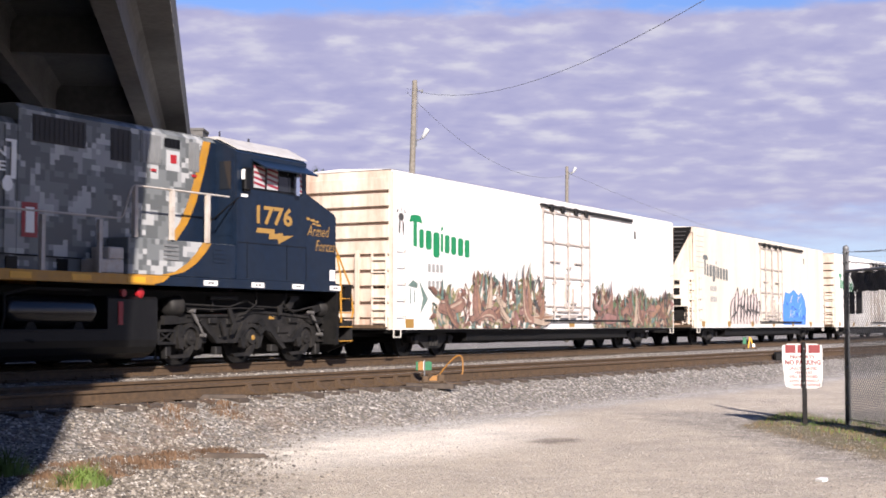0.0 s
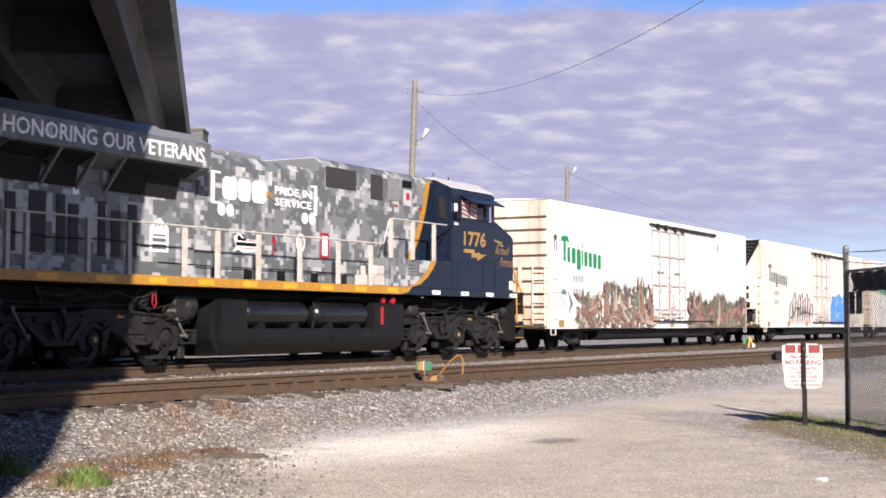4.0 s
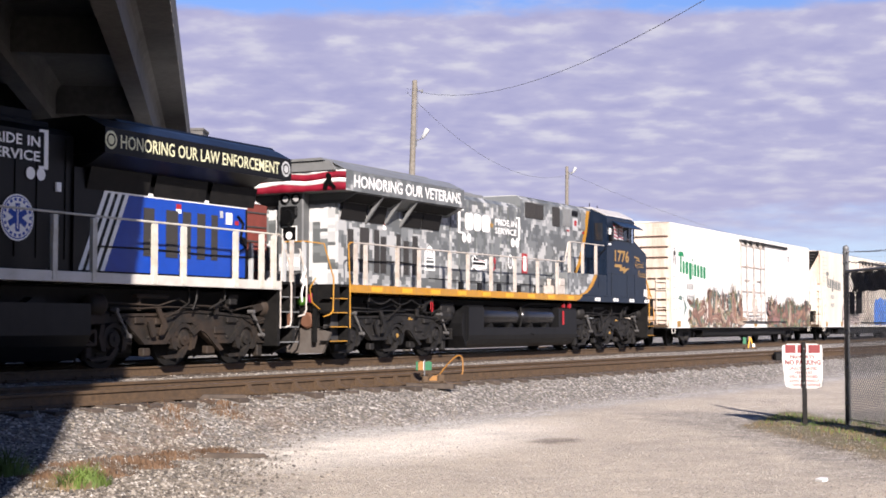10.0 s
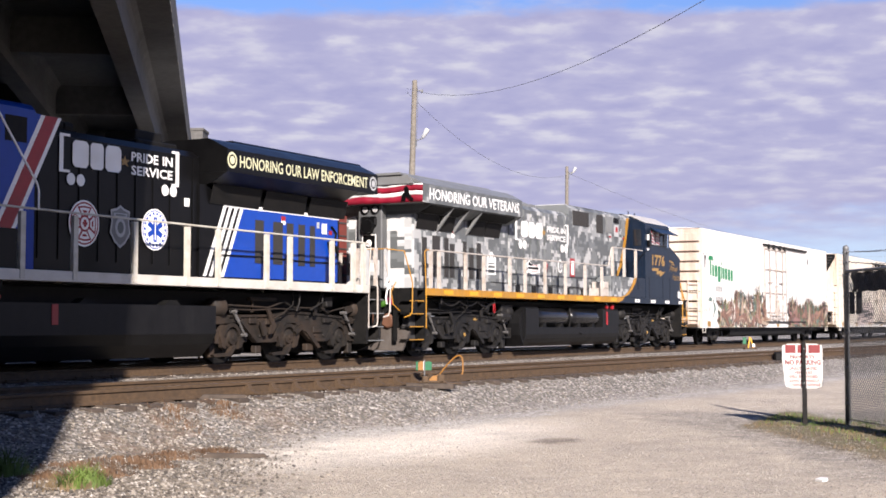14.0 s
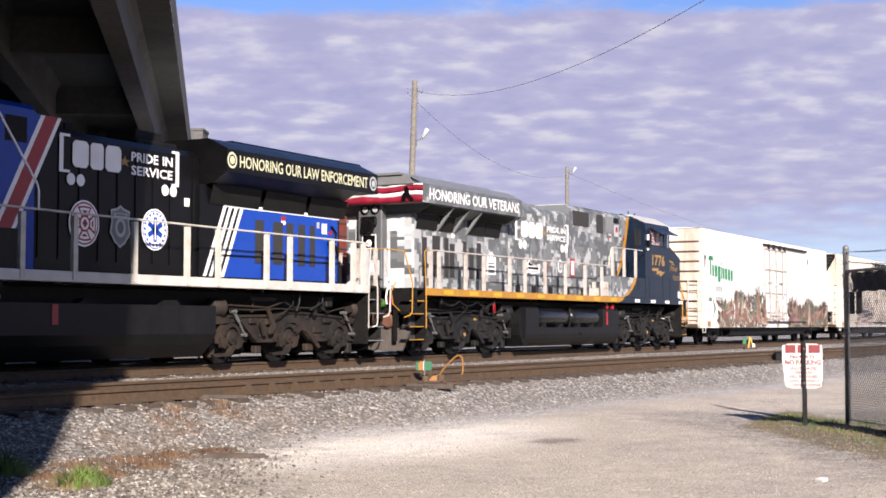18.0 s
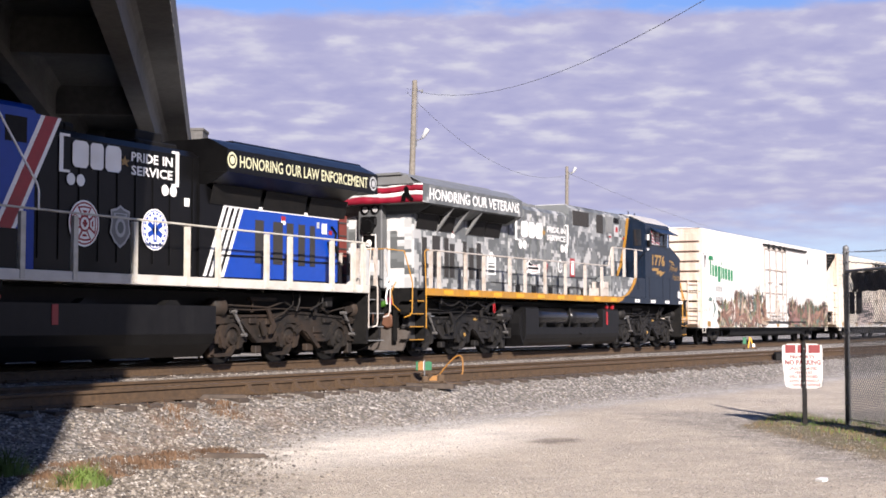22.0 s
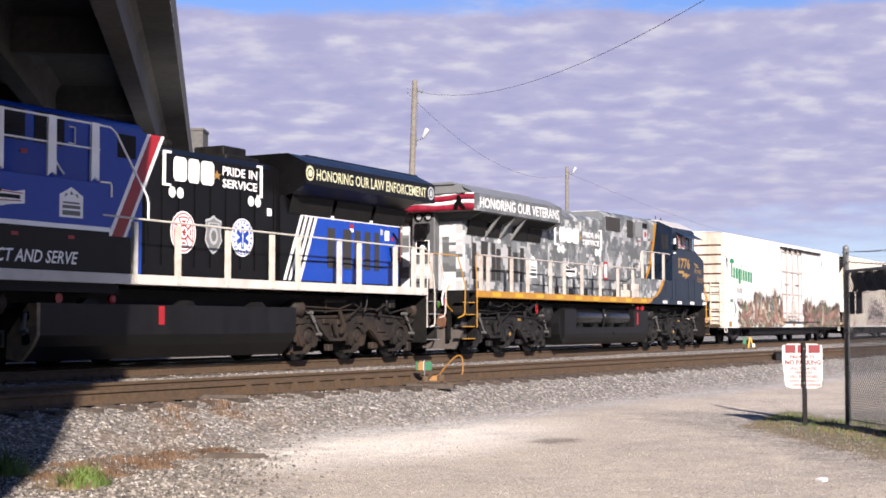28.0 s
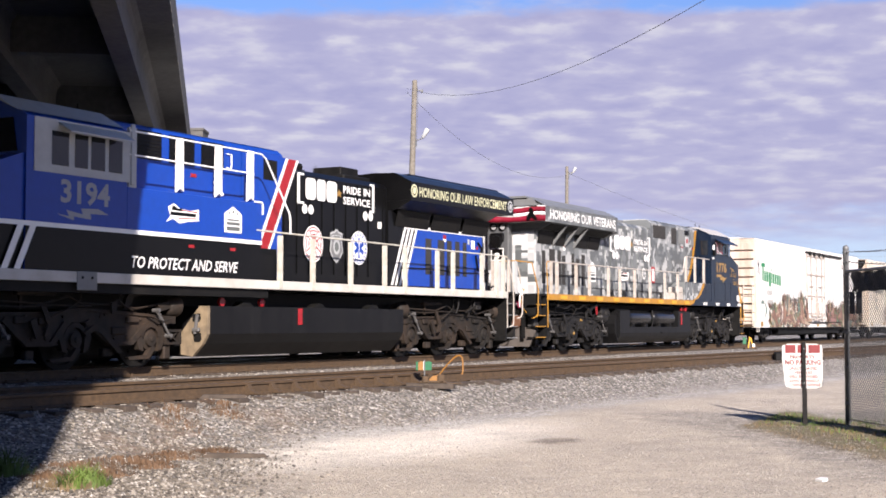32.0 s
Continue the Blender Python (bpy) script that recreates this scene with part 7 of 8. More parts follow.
def boxcar(label, x_world, second=False, third=False):
    """A long white insulated boxcar with a plug door; x runs from its near end."""
    car = thing("boxcar", label, "boxcar", "boxcars of the train", m=Matrix.Translation((x_world, 0, 0)))
    L, zb, zt = 20.05, 0.68, 4.55
    side = CARIVORY if second else CARWHITE
    body = part("body", Shape().prism([(-1.5, zb), (1.5, zb), (1.5, zt - 0.06), (1.44, zt), (-1.44, zt), (-1.5, zt - 0.06)], "x", 0.06, L - 0.06), side, car, "smooth white side walls")
    part("roof", Shape().prism([(-1.46, zt), (1.46, zt), (0.0, zt + 0.07)], "x", 0.0, L), CARWHITE, car, "low white roof")
    part("side_sill", Shape().box(0.2, L - 0.2, -1.512, -1.5, zb, zb + 0.14).box(0.2, L - 0.2, 1.5, 1.512, zb, zb + 0.14), CARWHITE, car, "white side sill")
    part("centre_sill", Shape().box(-0.2, L + 0.2, -0.33, 0.33, 0.50, 0.76).box(4.2, L - 4.2, -1.3, 1.3, 0.38, 0.68).box(4.6, L - 4.6, -0.9, 0.9, 0.30, 0.46).box(0.1, L - 0.1, -1.4, 1.4, 0.60, 0.679), UNDER, car, "black under-frame")
    # plug door
    d0, d1 = 8.55, 12.15
    door = part("door", Shape().box(d0 + 0.12, d1 - 0.1, -1.528, -1.5, 0.86, 4.22, 0.01), side, car, "white plug door")
    part("door", Shape().box(d0 + 0.12, d1 - 0.1, 1.5, 1.528, 0.86, 4.22, 0.01), CARWHITE, car, "white plug door")
    part("door_track", Shape().box(d0 - 0.1, d0 + 3.6, -1.60, -1.5, 4.29, 4.36).box(d0 + 3.5, 15.8, -1.58, -1.5, 4.27, 4.37), TRUCK, car, "brown door rail")
    part("door_track", Shape().box(d0, 15.5, -1.60, -1.5, 0.90, 0.95), TRUCK, car, "dark lower door rail")
    rods = Shape()
    for u in (d0 + 0.75, d1 - 0.75, (d0 + d1) / 2):
        rods.rod((u, -1.585, 0.95), (u, -1.585, 4.22), 0.026, 8)
        for z in (1.2, 2.0, 3.2, 4.1):
            rods.box(u - 0.07, u + 0.07, -1.62, -1.528, z, z + 0.09)
    pieces("lock_rod", rods, DOORTAN, door, "")
    bars = Shape()
    for z in (1.32, 2.18, 3.22, 4.12):
        bars.box(d0 + 0.1, d1 - 0.1, -1.57, -1.528, z, z + 0.05)
    bars.box(d0 + 0.02, d0 + 0.10, -1.55, -1.5, 0.86, 4.25).box(d1 - 0.08, d1, -1.55, -1.5, 0.86, 4.25)
    pieces("door_stiffener", bars, DOORTAN, door, "")
    gear = Shape()
    for a, b, za, zc in ((1.2, 2.4, 1.00, 1.06), (1.0, 2.6, 1.18, 1.23), (0.3, 3.3, 1.06, 1.10), (1.55, 1.62, 1.3, 2.35), (2.0, 2.4, 1.42, 1.48), (2.1, 2.16, 1.25, 1.9), (1.7, 2.0, 2.5, 2.56), (0.5, 1.2, 2.66, 2.70), (2.3, 3.0, 2.66, 2.70)):
        gear.box(d0 + a, d0 + b, -1.60, -1.528, za, zc)
    gear.lathe([(0, 0.16), (-0.05, 0.16), (-0.05, 0.12), (-0.02, 0.12)], (d0 + 1.75, -1.53, 1.7), "y", 16)
    pieces("door_gear", gear, DOORTAN, door, "locking gear of the door")
    hang = Shape()
    for u in (d0 + 0.5, d0 + 1.3, d0 + 2.3, d0 + 3.1):
        hang.box(u, u + 0.2, -1.61, -1.53, 4.16, 4.38, 0.01)
    pieces("door_hanger", hang, TRUCK, door, "")
    # ends
    for s, x in ((-1, 0.06), (1, L - 0.06)):
        ribs, gaps = Shape(), Shape()
        n = 9 if not second else 5
        for i in range(n):
            z = 0.95 + i * 0.385
            ribs.prism([(x, z), (x + s * 0.07, z + 0.03), (x + s * 0.085, z + 0.32), (x, z + 0.345)], "y", -1.40, 1.40)
            # thin dark strip between ribs stands for the shade in the groove
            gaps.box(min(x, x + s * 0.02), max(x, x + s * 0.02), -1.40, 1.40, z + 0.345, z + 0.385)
        ribs.box(min(x, x + s * 0.06), max(x, x + s * 0.06), -1.5, -1.40, zb, zt - 0.05).box(min(x, x + s * 0.06), max(x, x + s * 0.06), 1.40, 1.5, zb, zt - 0.05)
        ribs.box(min(x, x + s * 0.06), max(x, x + s * 0.06), -1.4, 1.4, 4.34, zt - 0.02)
        end = part("end_wall", Shape().box(min(x - s * 0.02, x + s * 0.003), max(x - s * 0.02, x + s * 0.003), -1.46, 1.46, zb + 0.02, zt - 0.04), CARCREAM, car, "ribbed cream end wall with rust stains")
        pieces("rib", ribs, CARCREAM, end)
        pieces("rib_shadow_gap", gaps, RIBSHADE, end)
        lad = Shape()
        for y in (-1.38, -0.98):
            lad.box(x + s * 0.10 - 0.02, x + s * 0.10 + 0.02, y, y + 0.04, 0.75, 2.55)
        for i in range(6):
            lad.box(x + s * 0.10 - 0.02, x + s * 0.14, -1.36, -0.96, 0.85 + i * 0.30, 0.885 + i * 0.30) if s > 0 else lad.box(x - 0.14, x - 0.08, -1.36, -0.96, 0.85 + i * 0.30, 0.885 + i * 0.30)
        for y in (-0.55, 0.55):
            lad.box(x + s * 0.12 - 0.04, x + s * 0.12 + 0.04, y - 0.05, y + 0.05, 0.7, 2.6)
        pieces("ladder_bar", lad, CARCREAM, end, "cream end ladder bar")
        part("end_platform", Shape().box(min(x + s * 0.02, x + s * 0.35), max(x + s * 0.02, x + s * 0.35), -1.35, 1.35, 0.72, 0.80), RUST, car, "rusty cross-over platform")
        part("coupler", Shape().box(min(x, x + s * 1.0), max(x, x + s * 1.0), -0.12, 0.12, 0.72, 0.96, 0.03).box(min(x + s * 0.85, x + s * 1.12), max(x + s * 0.85, x + s * 1.12), -0.16, 0.16, 0.68, 1.0, 0.04), TRUCK, car, "steel coupler")
        gr = Shape()
        for k in (-1, 1):
            for u in (0.10, 0.50):
                gr.box(x - s * u - 0.012, x - s * u + 0.012, *sorted((k * 1.5, k * 1.53)), 0.85, 2.75)
            gr.tube([(x - s * 0.35, k * 1.5, zb), (x - s * 0.35, k * 1.5, 0.50), (x - s * 0.02, k * 1.5, 0.50), (x - s * 0.02, k * 1.5, zb)], 0.018)
            for i in range(5):
                gr.tube([(x - s * 0.10, k * 1.50, 1.0 + i * 0.40), (x - s * 0.10, k * 1.57, 1.01 + i * 0.40), (x - s * 0.50, k * 1.57, 1.01 + i * 0.40), (x - s * 0.50, k * 1.50, 1.0 + i * 0.40)], 0.012, 5)
        pieces("grab_iron", gr, DULLWHITE, car, "grab iron or stirrup step")
    if second:
        end = part("engine_housing", Shape().prism([(-1.25, 1.5), (1.25, 1.5), (1.25, 4.5), (-1.25, 4.5)], "x", -0.30, 0.0), CARCREAM, car, "cream cooling unit housing with rust stains")
        part("engine_grille", Shape().prism([(-0.72, 3.10), (1.25, 3.10), (1.25, 4.5), (-1.44, 4.5), (-1.40, 4.3), (-1.05, 3.7)], "x", -0.42, -0.30), UNDER, end, "dark grille of the cooling unit")
        slats = Shape()
        for i in range(9):
            z = 3.18 + i * 0.145
            ya = -0.76 - 0.42 * (z - 3.1)
            slats.prism([(-0.42, z), (-0.47, z - 0.03), (-0.47, z - 0.015), (-0.42, z + 0.02)], "y", max(ya, -1.36), 1.2)
        pieces("grille_slat", slats, MESHGREY, end, "")
        pieces("housing_vent", Shape().box(-0.33, -0.30, -0.95, -0.75, 2.35, 2.5).box(-0.33, -0.30, -0.95, -0.6, 1.95, 2.2).box(-0.33, -0.30, -1.0, 0.3, 1.55, 1.8), UNDER, end, "")
        part("end_recess", Shape().box(-0.09, -0.06, -1.05, 1.05, 0.95, 1.48), UNDER, end, "dark recess below the cooling unit")
        frames = Shape()
        for q in (-1.3, -0.62, 0.62, 1.26):
            frames.box(-0.26, -0.20, q, q + 0.05, 0.82, 3.0)
        for z in (1.5, 2.3, 2.95):
            frames.box(-0.26, -0.20, -1.25, -0.62, z, z + 0.05).box(-0.26, -0.20, 0.67, 1.26, z, z + 0.05)
        pieces("end_frame", frames, CARCREAM, end, "cream frame bar with rust")
        rust = Shape()
        for i in range(7):
            rust.box(0.03, 1.0, -1.508, -1.5, 3.0 + i * 0.2, 3.02 + i * 0.2)
        pieces("rust_streak", rust, DOORTAN, car, "rusty seam on the side")
    for c in (2.7, L - 2.7):
        car_truck(car, c)
    br = Shape().lathe([(0, 0.1), (0.1, 0.2), (0.7, 0.2), (0.8, 0.1)], (6.2, -0.6, 0.48), "x", 12).rod((4.2, -0.5, 0.42), (16, -0.5, 0.42), 0.02)
    part("brake_gear", br, UNDER, car, "brake tank and rods below the floor")
    # markings
    y = -1.5
    maker_logo(car, 0.82, 4.08, 2.50, 3.52, y, GREEN if not second else GREYVINYL, "green maker's lettering as plain blocks" if not second else "grey maker's lettering as plain blocks")
    for i in range(8):
        flats("car_mark", [rect(1.75 + i % 4 * 0.21, 1.90 + i % 4 * 0.21, 2.12 - i // 4 * 0.42, 2.33 - i // 4 * 0.42)], y, MARKGREY, car, "grey reporting mark as a plain bar")
    for i in range(6):
        flats("reflector", [rect(0.62 + i * 3.3, 1.02 + i * 3.3, 0.72, 0.94)], y - 0.014, GOLD, car, "yellow reflector square on the sill")
    flats("side_slot", [rect(16.08, 16.24, 3.72, 3.98)], y, INK_DARK, car, "small dark slot in the side")
    flats("placard", [rect(11.3, 11.95, 1.72, 2.05)], y - 0.03, WHITE, car, "")
    if not second and not third:
        graffiti_patch(car, 2.1, 8.5, 0.70, 2.45, y - 0.013, (INK_RUST, INK_TEAL, INK_BROWN, INK_TAN, INK_DARK, INK_OLIVE, INK_ROSE, INK_PALE), 1700, 3, "rust-red and teal graffiti with pointed strokes")
        graffiti_patch(car, 12.7, 19.7, 0.70, 2.30, y - 0.013, (INK_RUST, INK_TEAL, INK_BROWN, INK_ROSE, INK_RUST2, INK_DARK, INK_GREEN), 1700, 8, "rust-red and green graffiti with pointed strokes")
        flats("graffiti_tag", [disc_pts(0.42, 3.42, 0.13, 0.10, 12), [(0.32, 3.35), (0.4, 3.3), (0.36, 3.0), (0.3, 3.05)], [(0.48, 3.32), (0.55, 3.3), (0.56, 2.95), (0.5, 3.0)], [(0.2, 3.55), (0.26, 3.5), (0.3, 3.62)], [(0.42, 3.55), (0.46, 3.55), (0.45, 3.7)], [(0.6, 3.5), (0.64, 3.55), (0.56, 3.62)]], y, INK_DARK, car, "small black sprayed tag")
        flats("graffiti_tag", [[(0.75, 1.75), (1.0, 1.9), (1.25, 1.82), (1.2, 1.7), (1.0, 1.72)], rect(0.85, 0.9, 1.3, 1.7), rect(1.05, 1.1, 1.35, 1.65), [(1.3, 1.9), (1.75, 1.45), (1.35, 1.05), (1.5, 1.45)]], y, INK_TEAL, car, "teal sprayed tag")
    elif second:
        rnd = random.Random(4)
        flats("graffiti", [[(4.3, 0.8), (8.3, 0.8), (8.5, 1.6), (8.0, 2.15), (6.4, 2.0), (5.0, 2.2), (4.2, 1.7)]], y - 0.013, INK_PINK, car, "pale lettering graffiti with black outlines")
        for i in range(9):                       # tall leaning letters: two bowed strokes and a cross stroke each
            a = 4.35 + i * 0.45
            top = 2.05 + rnd.uniform(-0.25, 0.35)
            for p0, p1, p2, w_ in (((a, 0.85), (a - 0.25, 1.7), (a + 0.5, top), 0.06), ((a + 0.5, top), (a + 0.75, 1.3 + rnd.uniform(-0.3, 0.4)), (a + 0.22, 0.85 + rnd.uniform(0, 0.3)), 0.07), ((a + 0.05, 1.0 + rnd.uniform(0, 0.5)), (a + 0.3, 1.1 + rnd.uniform(0, 0.7)), (a + 0.4, 1.2 + rnd.uniform(-0.2, 0.5)), 0.05)):
                l, r = ribbon(p0, p1, p2, w_)
                flats("sprayed_outline", [l + r[::-1]], y - 0.018 - 0.0004 * i, INK_DARK, car, "")
        flats("graffiti", [[(12.4, 0.8), (16.3, 0.8), (16.5, 1.5), (16.2, 2.0), (15.6, 2.35), (15.0, 2.2), (14.2, 2.45), (13.4, 2.25), (12.7, 2.3), (12.2, 1.5)]], y - 0.013, INK_BLUE, car, "sky-blue graffiti patch with scribbled letters")
        for i in range(16):
            a, z = rnd.uniform(12.5, 15.8), rnd.uniform(0.95, 1.9)
            l, r = ribbon((a, z), (a + rnd.uniform(-0.3, 0.5), z + rnd.uniform(0.0, 0.5)), (a + rnd.uniform(0.1, 0.6), min(2.2, z + rnd.uniform(-0.2, 0.5))), rnd.uniform(0.02, 0.05))
            flats("sprayed_outline", [l + r[::-1]], y - 0.018 - 0.0004 * i, rnd.choice((INK_PINK, INK_DEEPBLUE, INK_DEEPBLUE, INK_PALEBLUE)), car, "")
    return car


def parked_boxcar(x0):
    car = thing("parked_boxcar", "dark red ribbed boxcar standing on the track behind", "boxcar", m=Matrix.Translation((x0, 5.0, -0.11)))
    L = 16.2
    part("body", Shape().box(0, L, -1.48, 1.48, 0.95, 4.12, 0.02), BOXRED, car, "dark red side walls")
    part("roof", Shape().prism([(-1.5, 4.12), (1.5, 4.12), (1.5, 4.3), (0, 4.42), (-1.5, 4.3)], "x", 0, L), WHITE, car, "pale roof edge")
    seams = Shape()
    for i in range(8):
        seams.box(0.1, L - 0.1, -1.50, -1.48, 1.2 + i * 0.38, 1.24 + i * 0.38)
    part("side_ribs", seams, INK_DARK, car, "dark horizontal ribs")
    flats("car_mark", [rect(6.6, 7.6, 3.02, 3.10), rect(6.6, 7.3, 2.90, 2.96), rect(6.6, 7.5, 2.76, 2.83)], -1.505, WHITE, car, "white reporting marks as plain bars")
    part("centre_sill", Shape().box(-0.6, L + 0.6, -0.3, 0.3, 0.62, 0.95), UNDER, car, "black under-frame")
    for c in (2.2, L - 2.2):
        car_truck(car, c)
    return car

# ---------------------------------------------------------------- warning sign
VIEW = radians(28.75 - 90)


def build_sign():
    sg = thing("warning_sign", "bent white metal sign with red lettering on a dark steel post", "sign", m=Matrix.Translation((19.75, -13.66, -0.547)) @ Matrix.Rotation(VIEW, 4, "Z") @ Matrix.Scale(0.962, 4))
    part("post", Shape().box(-0.035, 0.018, -0.03, 0.0, -0.1, 1.15).box(0.018, 0.03, -0.03, 0.02, -0.1, 0.47), DARKPOST, sg, "dark steel channel post")
    w0, w1, z0, z1 = -0.315, 0.275, 0.47, 1.125
    n = 14
    vs, fs = [], []
    for i in range(n + 1):
        for j in range(n + 1):
            a, b = i / n, j / n
            x, z = w0 + a * (w1 - w0), z0 + b * (z1 - z0)
            x += 0.075 * max(0, 0.45 - a) / 0.45 * max(0.0, 0.62 - b) ** 1.0          # the lower edge is bent back
            y = 0.02 + 0.05 * max(0, 0.22 - a) ** 1.3
            cx, cz = min(a, 1 - a) * 0.59, min(b, 1 - b) * 0.65
            if cx < 0.045 and cz < 0.045:                                               # rounded corners
                k = 0.018
                x += k if a < 0.5 else -k
                z += k if b < 0.5 else -k
            vs.append((x, y, z))
    m = n + 1
    fs = [(i * m + j, (i + 1) * m + j, (i + 1) * m + j + 1, i * m + j + 1) for i in range(n) for j in range(n)]
    back = [(x, y + 0.003, z) for x, y, z in vs]
    k = len(vs)
    s = Shape().add(vs + back, fs + [(d + k, c + k, b + k, a + k) for a, b, c, d in fs])
    panel = part("panel", s, SIGNWHITE, sg, "bent white sheet-metal panel", smooth=True)
    zc = lambda t: z0 + t * (z1 - z0)
    flats("railway_logo", [rect(-0.27, -0.12, zc(0.79), zc(0.97)), rect(-0.09, 0.04, zc(0.79), zc(0.97)), rect(0.07, 0.24, zc(0.79), zc(0.97))], 0.0195, SIGNRED, sg, "plain red block of the railway logo")
    for txt, a, b, t0, t1 in (("PROPERTY", -0.20, 0.17, 0.665, 0.735), ("NO PARKING", -0.275, 0.25, 0.525, 0.635), ("UNAUTHORIZED", -0.215, 0.20, 0.41, 0.475), ("VEHICLES", -0.14, 0.12, 0.32, 0.385),
                              ("WILL BE TOWED", -0.22, 0.20, 0.23, 0.295), ("AWAY AT VEHICLE", -0.22, 0.22, 0.135, 0.20), ("OWNER EXPENSE", -0.20, 0.24, 0.045, 0.11)):
        lettering("sign_words", txt, a, b, zc(t0), zc(t1), 0.0215, SIGNRED, sg, 0.03 if t0 > 0.5 else 0.018)
    pieces("bolt", Shape().lathe([(0, 0.012), (-0.01, 0.01)], (-0.008, -0.03, 1.05), "y", 8).lathe([(0, 0.012), (-0.01, 0.01)], (-0.008, -0.03, 0.55), "y", 8), GALV, sg)


build_sign()


# ---------------------------------------------------------------- fence
MESHWIRE = mat("mesh_wire", (0.075, 0.077, 0.08), 0.55, metal=0.2, vary=0.25)


def build_fence():
    fn = thing("chain_link_fence", "grey chain-link fence with barbed wire along its top", "fence", m=Matrix.Translation((20.02, -14.2, -0.6)) @ Matrix.Rotation(math.atan2(-0.576, -0.82), 4, "Z"))
    # local x runs along the fence toward the road, z up
    L, H = 7.0, 2.15
    for x, h, r in ((0.0, 2.52, 0.04), (3.2, 2.3, 0.03), (6.4, 2.3, 0.03)):
        post = part("post", Shape().lathe([(-0.2, r), (h - 0.06, r), (h - 0.05, r * 1.12), (h - 0.02, r), (h, r * 0.4)], (x, 0, 0), "z", 16), DARKPOST if x else GALV, fn, "dark steel fence post", smooth=True)
        if x == 0:
            bands = Shape()
            for z in (0.3, 0.8, 1.3, 1.8, 2.1, 2.28, 2.42):
                bands.lathe([(-0.015, 0.041), (-0.015, 0.046), (0.015, 0.046), (0.015, 0.041)], (0, 0, z), "z", 16)
                bands.box(0.04, 0.08, -0.012, 0.012, z - 0.012, z + 0.012)
            pieces("band", bands, GALV, post, "clamp band on the post")
    part("top_rail", Shape().rod((0, 0, H), (L, 0, H), 0.021, 8), GALV, fn, "top rail")
    part("tension_wire", Shape().rod((0, 0, 0.08), (L, 0, 0.08), 0.006, 5), GALV, fn)
    web = Shape()
    p = 0.066
    k = int((L + H) / p)
    for i in range(k):
        for s in (1, -1):
            x0 = i * p - H if s > 0 else i * p
            a, b = (x0, 0.05), (x0 + s * (H - 0.05), H)
            if s < 0:
                a, b = (x0, 0.05), (x0 - (H - 0.05), H)
            # clip to the bay
            def clip(p0, p1, lim, lower):
                if (p0[0] < lim) == lower and (p1[0] < lim) == lower and p0[0] != lim:
                    return None
                q = []
                for u, v in ((p0, p1), (p1, p0)):
                    if (u[0] < lim) == lower:
                        t = (lim - u[0]) / (v[0] - u[0])
                        u = (lim, u[1] + t * (v[1] - u[1]))
                    q.append(u)
                return q
            r_ = clip(a, b, 0.0, True)
            if r_ is None:
                continue
            r_ = clip(r_[0], r_[1], L, False)
            if r_ is None or abs(r_[0][1] - r_[1][1]) < 0.05:
                continue
            web.rod((r_[0][0], s * 0.003, r_[0][1]), (r_[1][0], s * 0.003, r_[1][1]), 0.0042, 4)
    tagged(part("wire_mesh", web, MESHWIRE, fn, "diamond wire mesh"), kind="stuff")
    for z, sag in ((2.42, 0.05), (2.28, 0.12), (2.16, 0.02)):
        pts = [(0.08 + 6.9 * t, 0.0, z - sag * 4 * t * (1 - t) - 0.04 * t) for t in (0, 0.1, 0.2, 0.35, 0.5, 0.7, 1.0)]
        barbs = Shape().tube(pts, 0.005, 4).tube([(x, 0.01 * math.sin(i * 2), q - 0.05 * (i / 6)) for i, (x, _, q) in enumerate(pts)], 0.004, 4)
        for i in range(46):
            t = i / 46
            x = 0.1 + 6.8 * t
            q = z - sag * 4 * t * (1 - t) - 0.04 * t
            barbs.rod((x - 0.012, -0.02, q - 0.018), (x + 0.012, 0.02, q + 0.018), 0.0025, 3)
        part("barbed_wire", barbs, GALV, fn, "strand of barbed wire")
    cols, rows_ = 22, 6
    vs = [(0.16 + 1.6 * i / cols, 0.02 + 0.02 * math.sin(i * 1.3 + j), 1.86 + 0.27 * j / rows_ + (0.012 * math.sin(i * 1.1) if j in (0, rows_) else 0)) for i in range(cols + 1) for j in range(rows_ + 1)]
    m = rows_ + 1
    fs = [(i * m + j, (i + 1) * m + j, (i + 1) * m + j + 1, i * m + j + 1) for i in range(cols) for j in range(rows_)]
    return fn, vs, fs


fence, tarp_v, tarp_f = build_fence()
TARP = mat("dark_tarp", (0.02, 0.021, 0.024), 0.7, vary=0.4, dirt=(0.16, 0.16, 0.17), dirt_amount=0.5, dirt_scale=5, bump=0.3)
fm = Matrix.Translation((20.02, -14.2, -0.6)) @ Matrix.Rotation(math.atan2(-0.576, -0.82), 4, "Z")
tp = part("fence_banner", Shape().add(tarp_v, tarp_f), TARP)
tp.matrix_basis = fm
tagged(tp, "dark crumpled tarp banner tied along the fence top", "banner")
for a, b in ((0.08, 0.24), (0.31, 0.50)):
    q = part("tarp_flag", Shape().box(a, b, 0.01, 0.022, 1.55, 1.86, 0.004), TARP)
    q.matrix_basis = fm
    tagged(q, "dark square tarp flag hung on the fence wire", "flag", "flags on the fence")


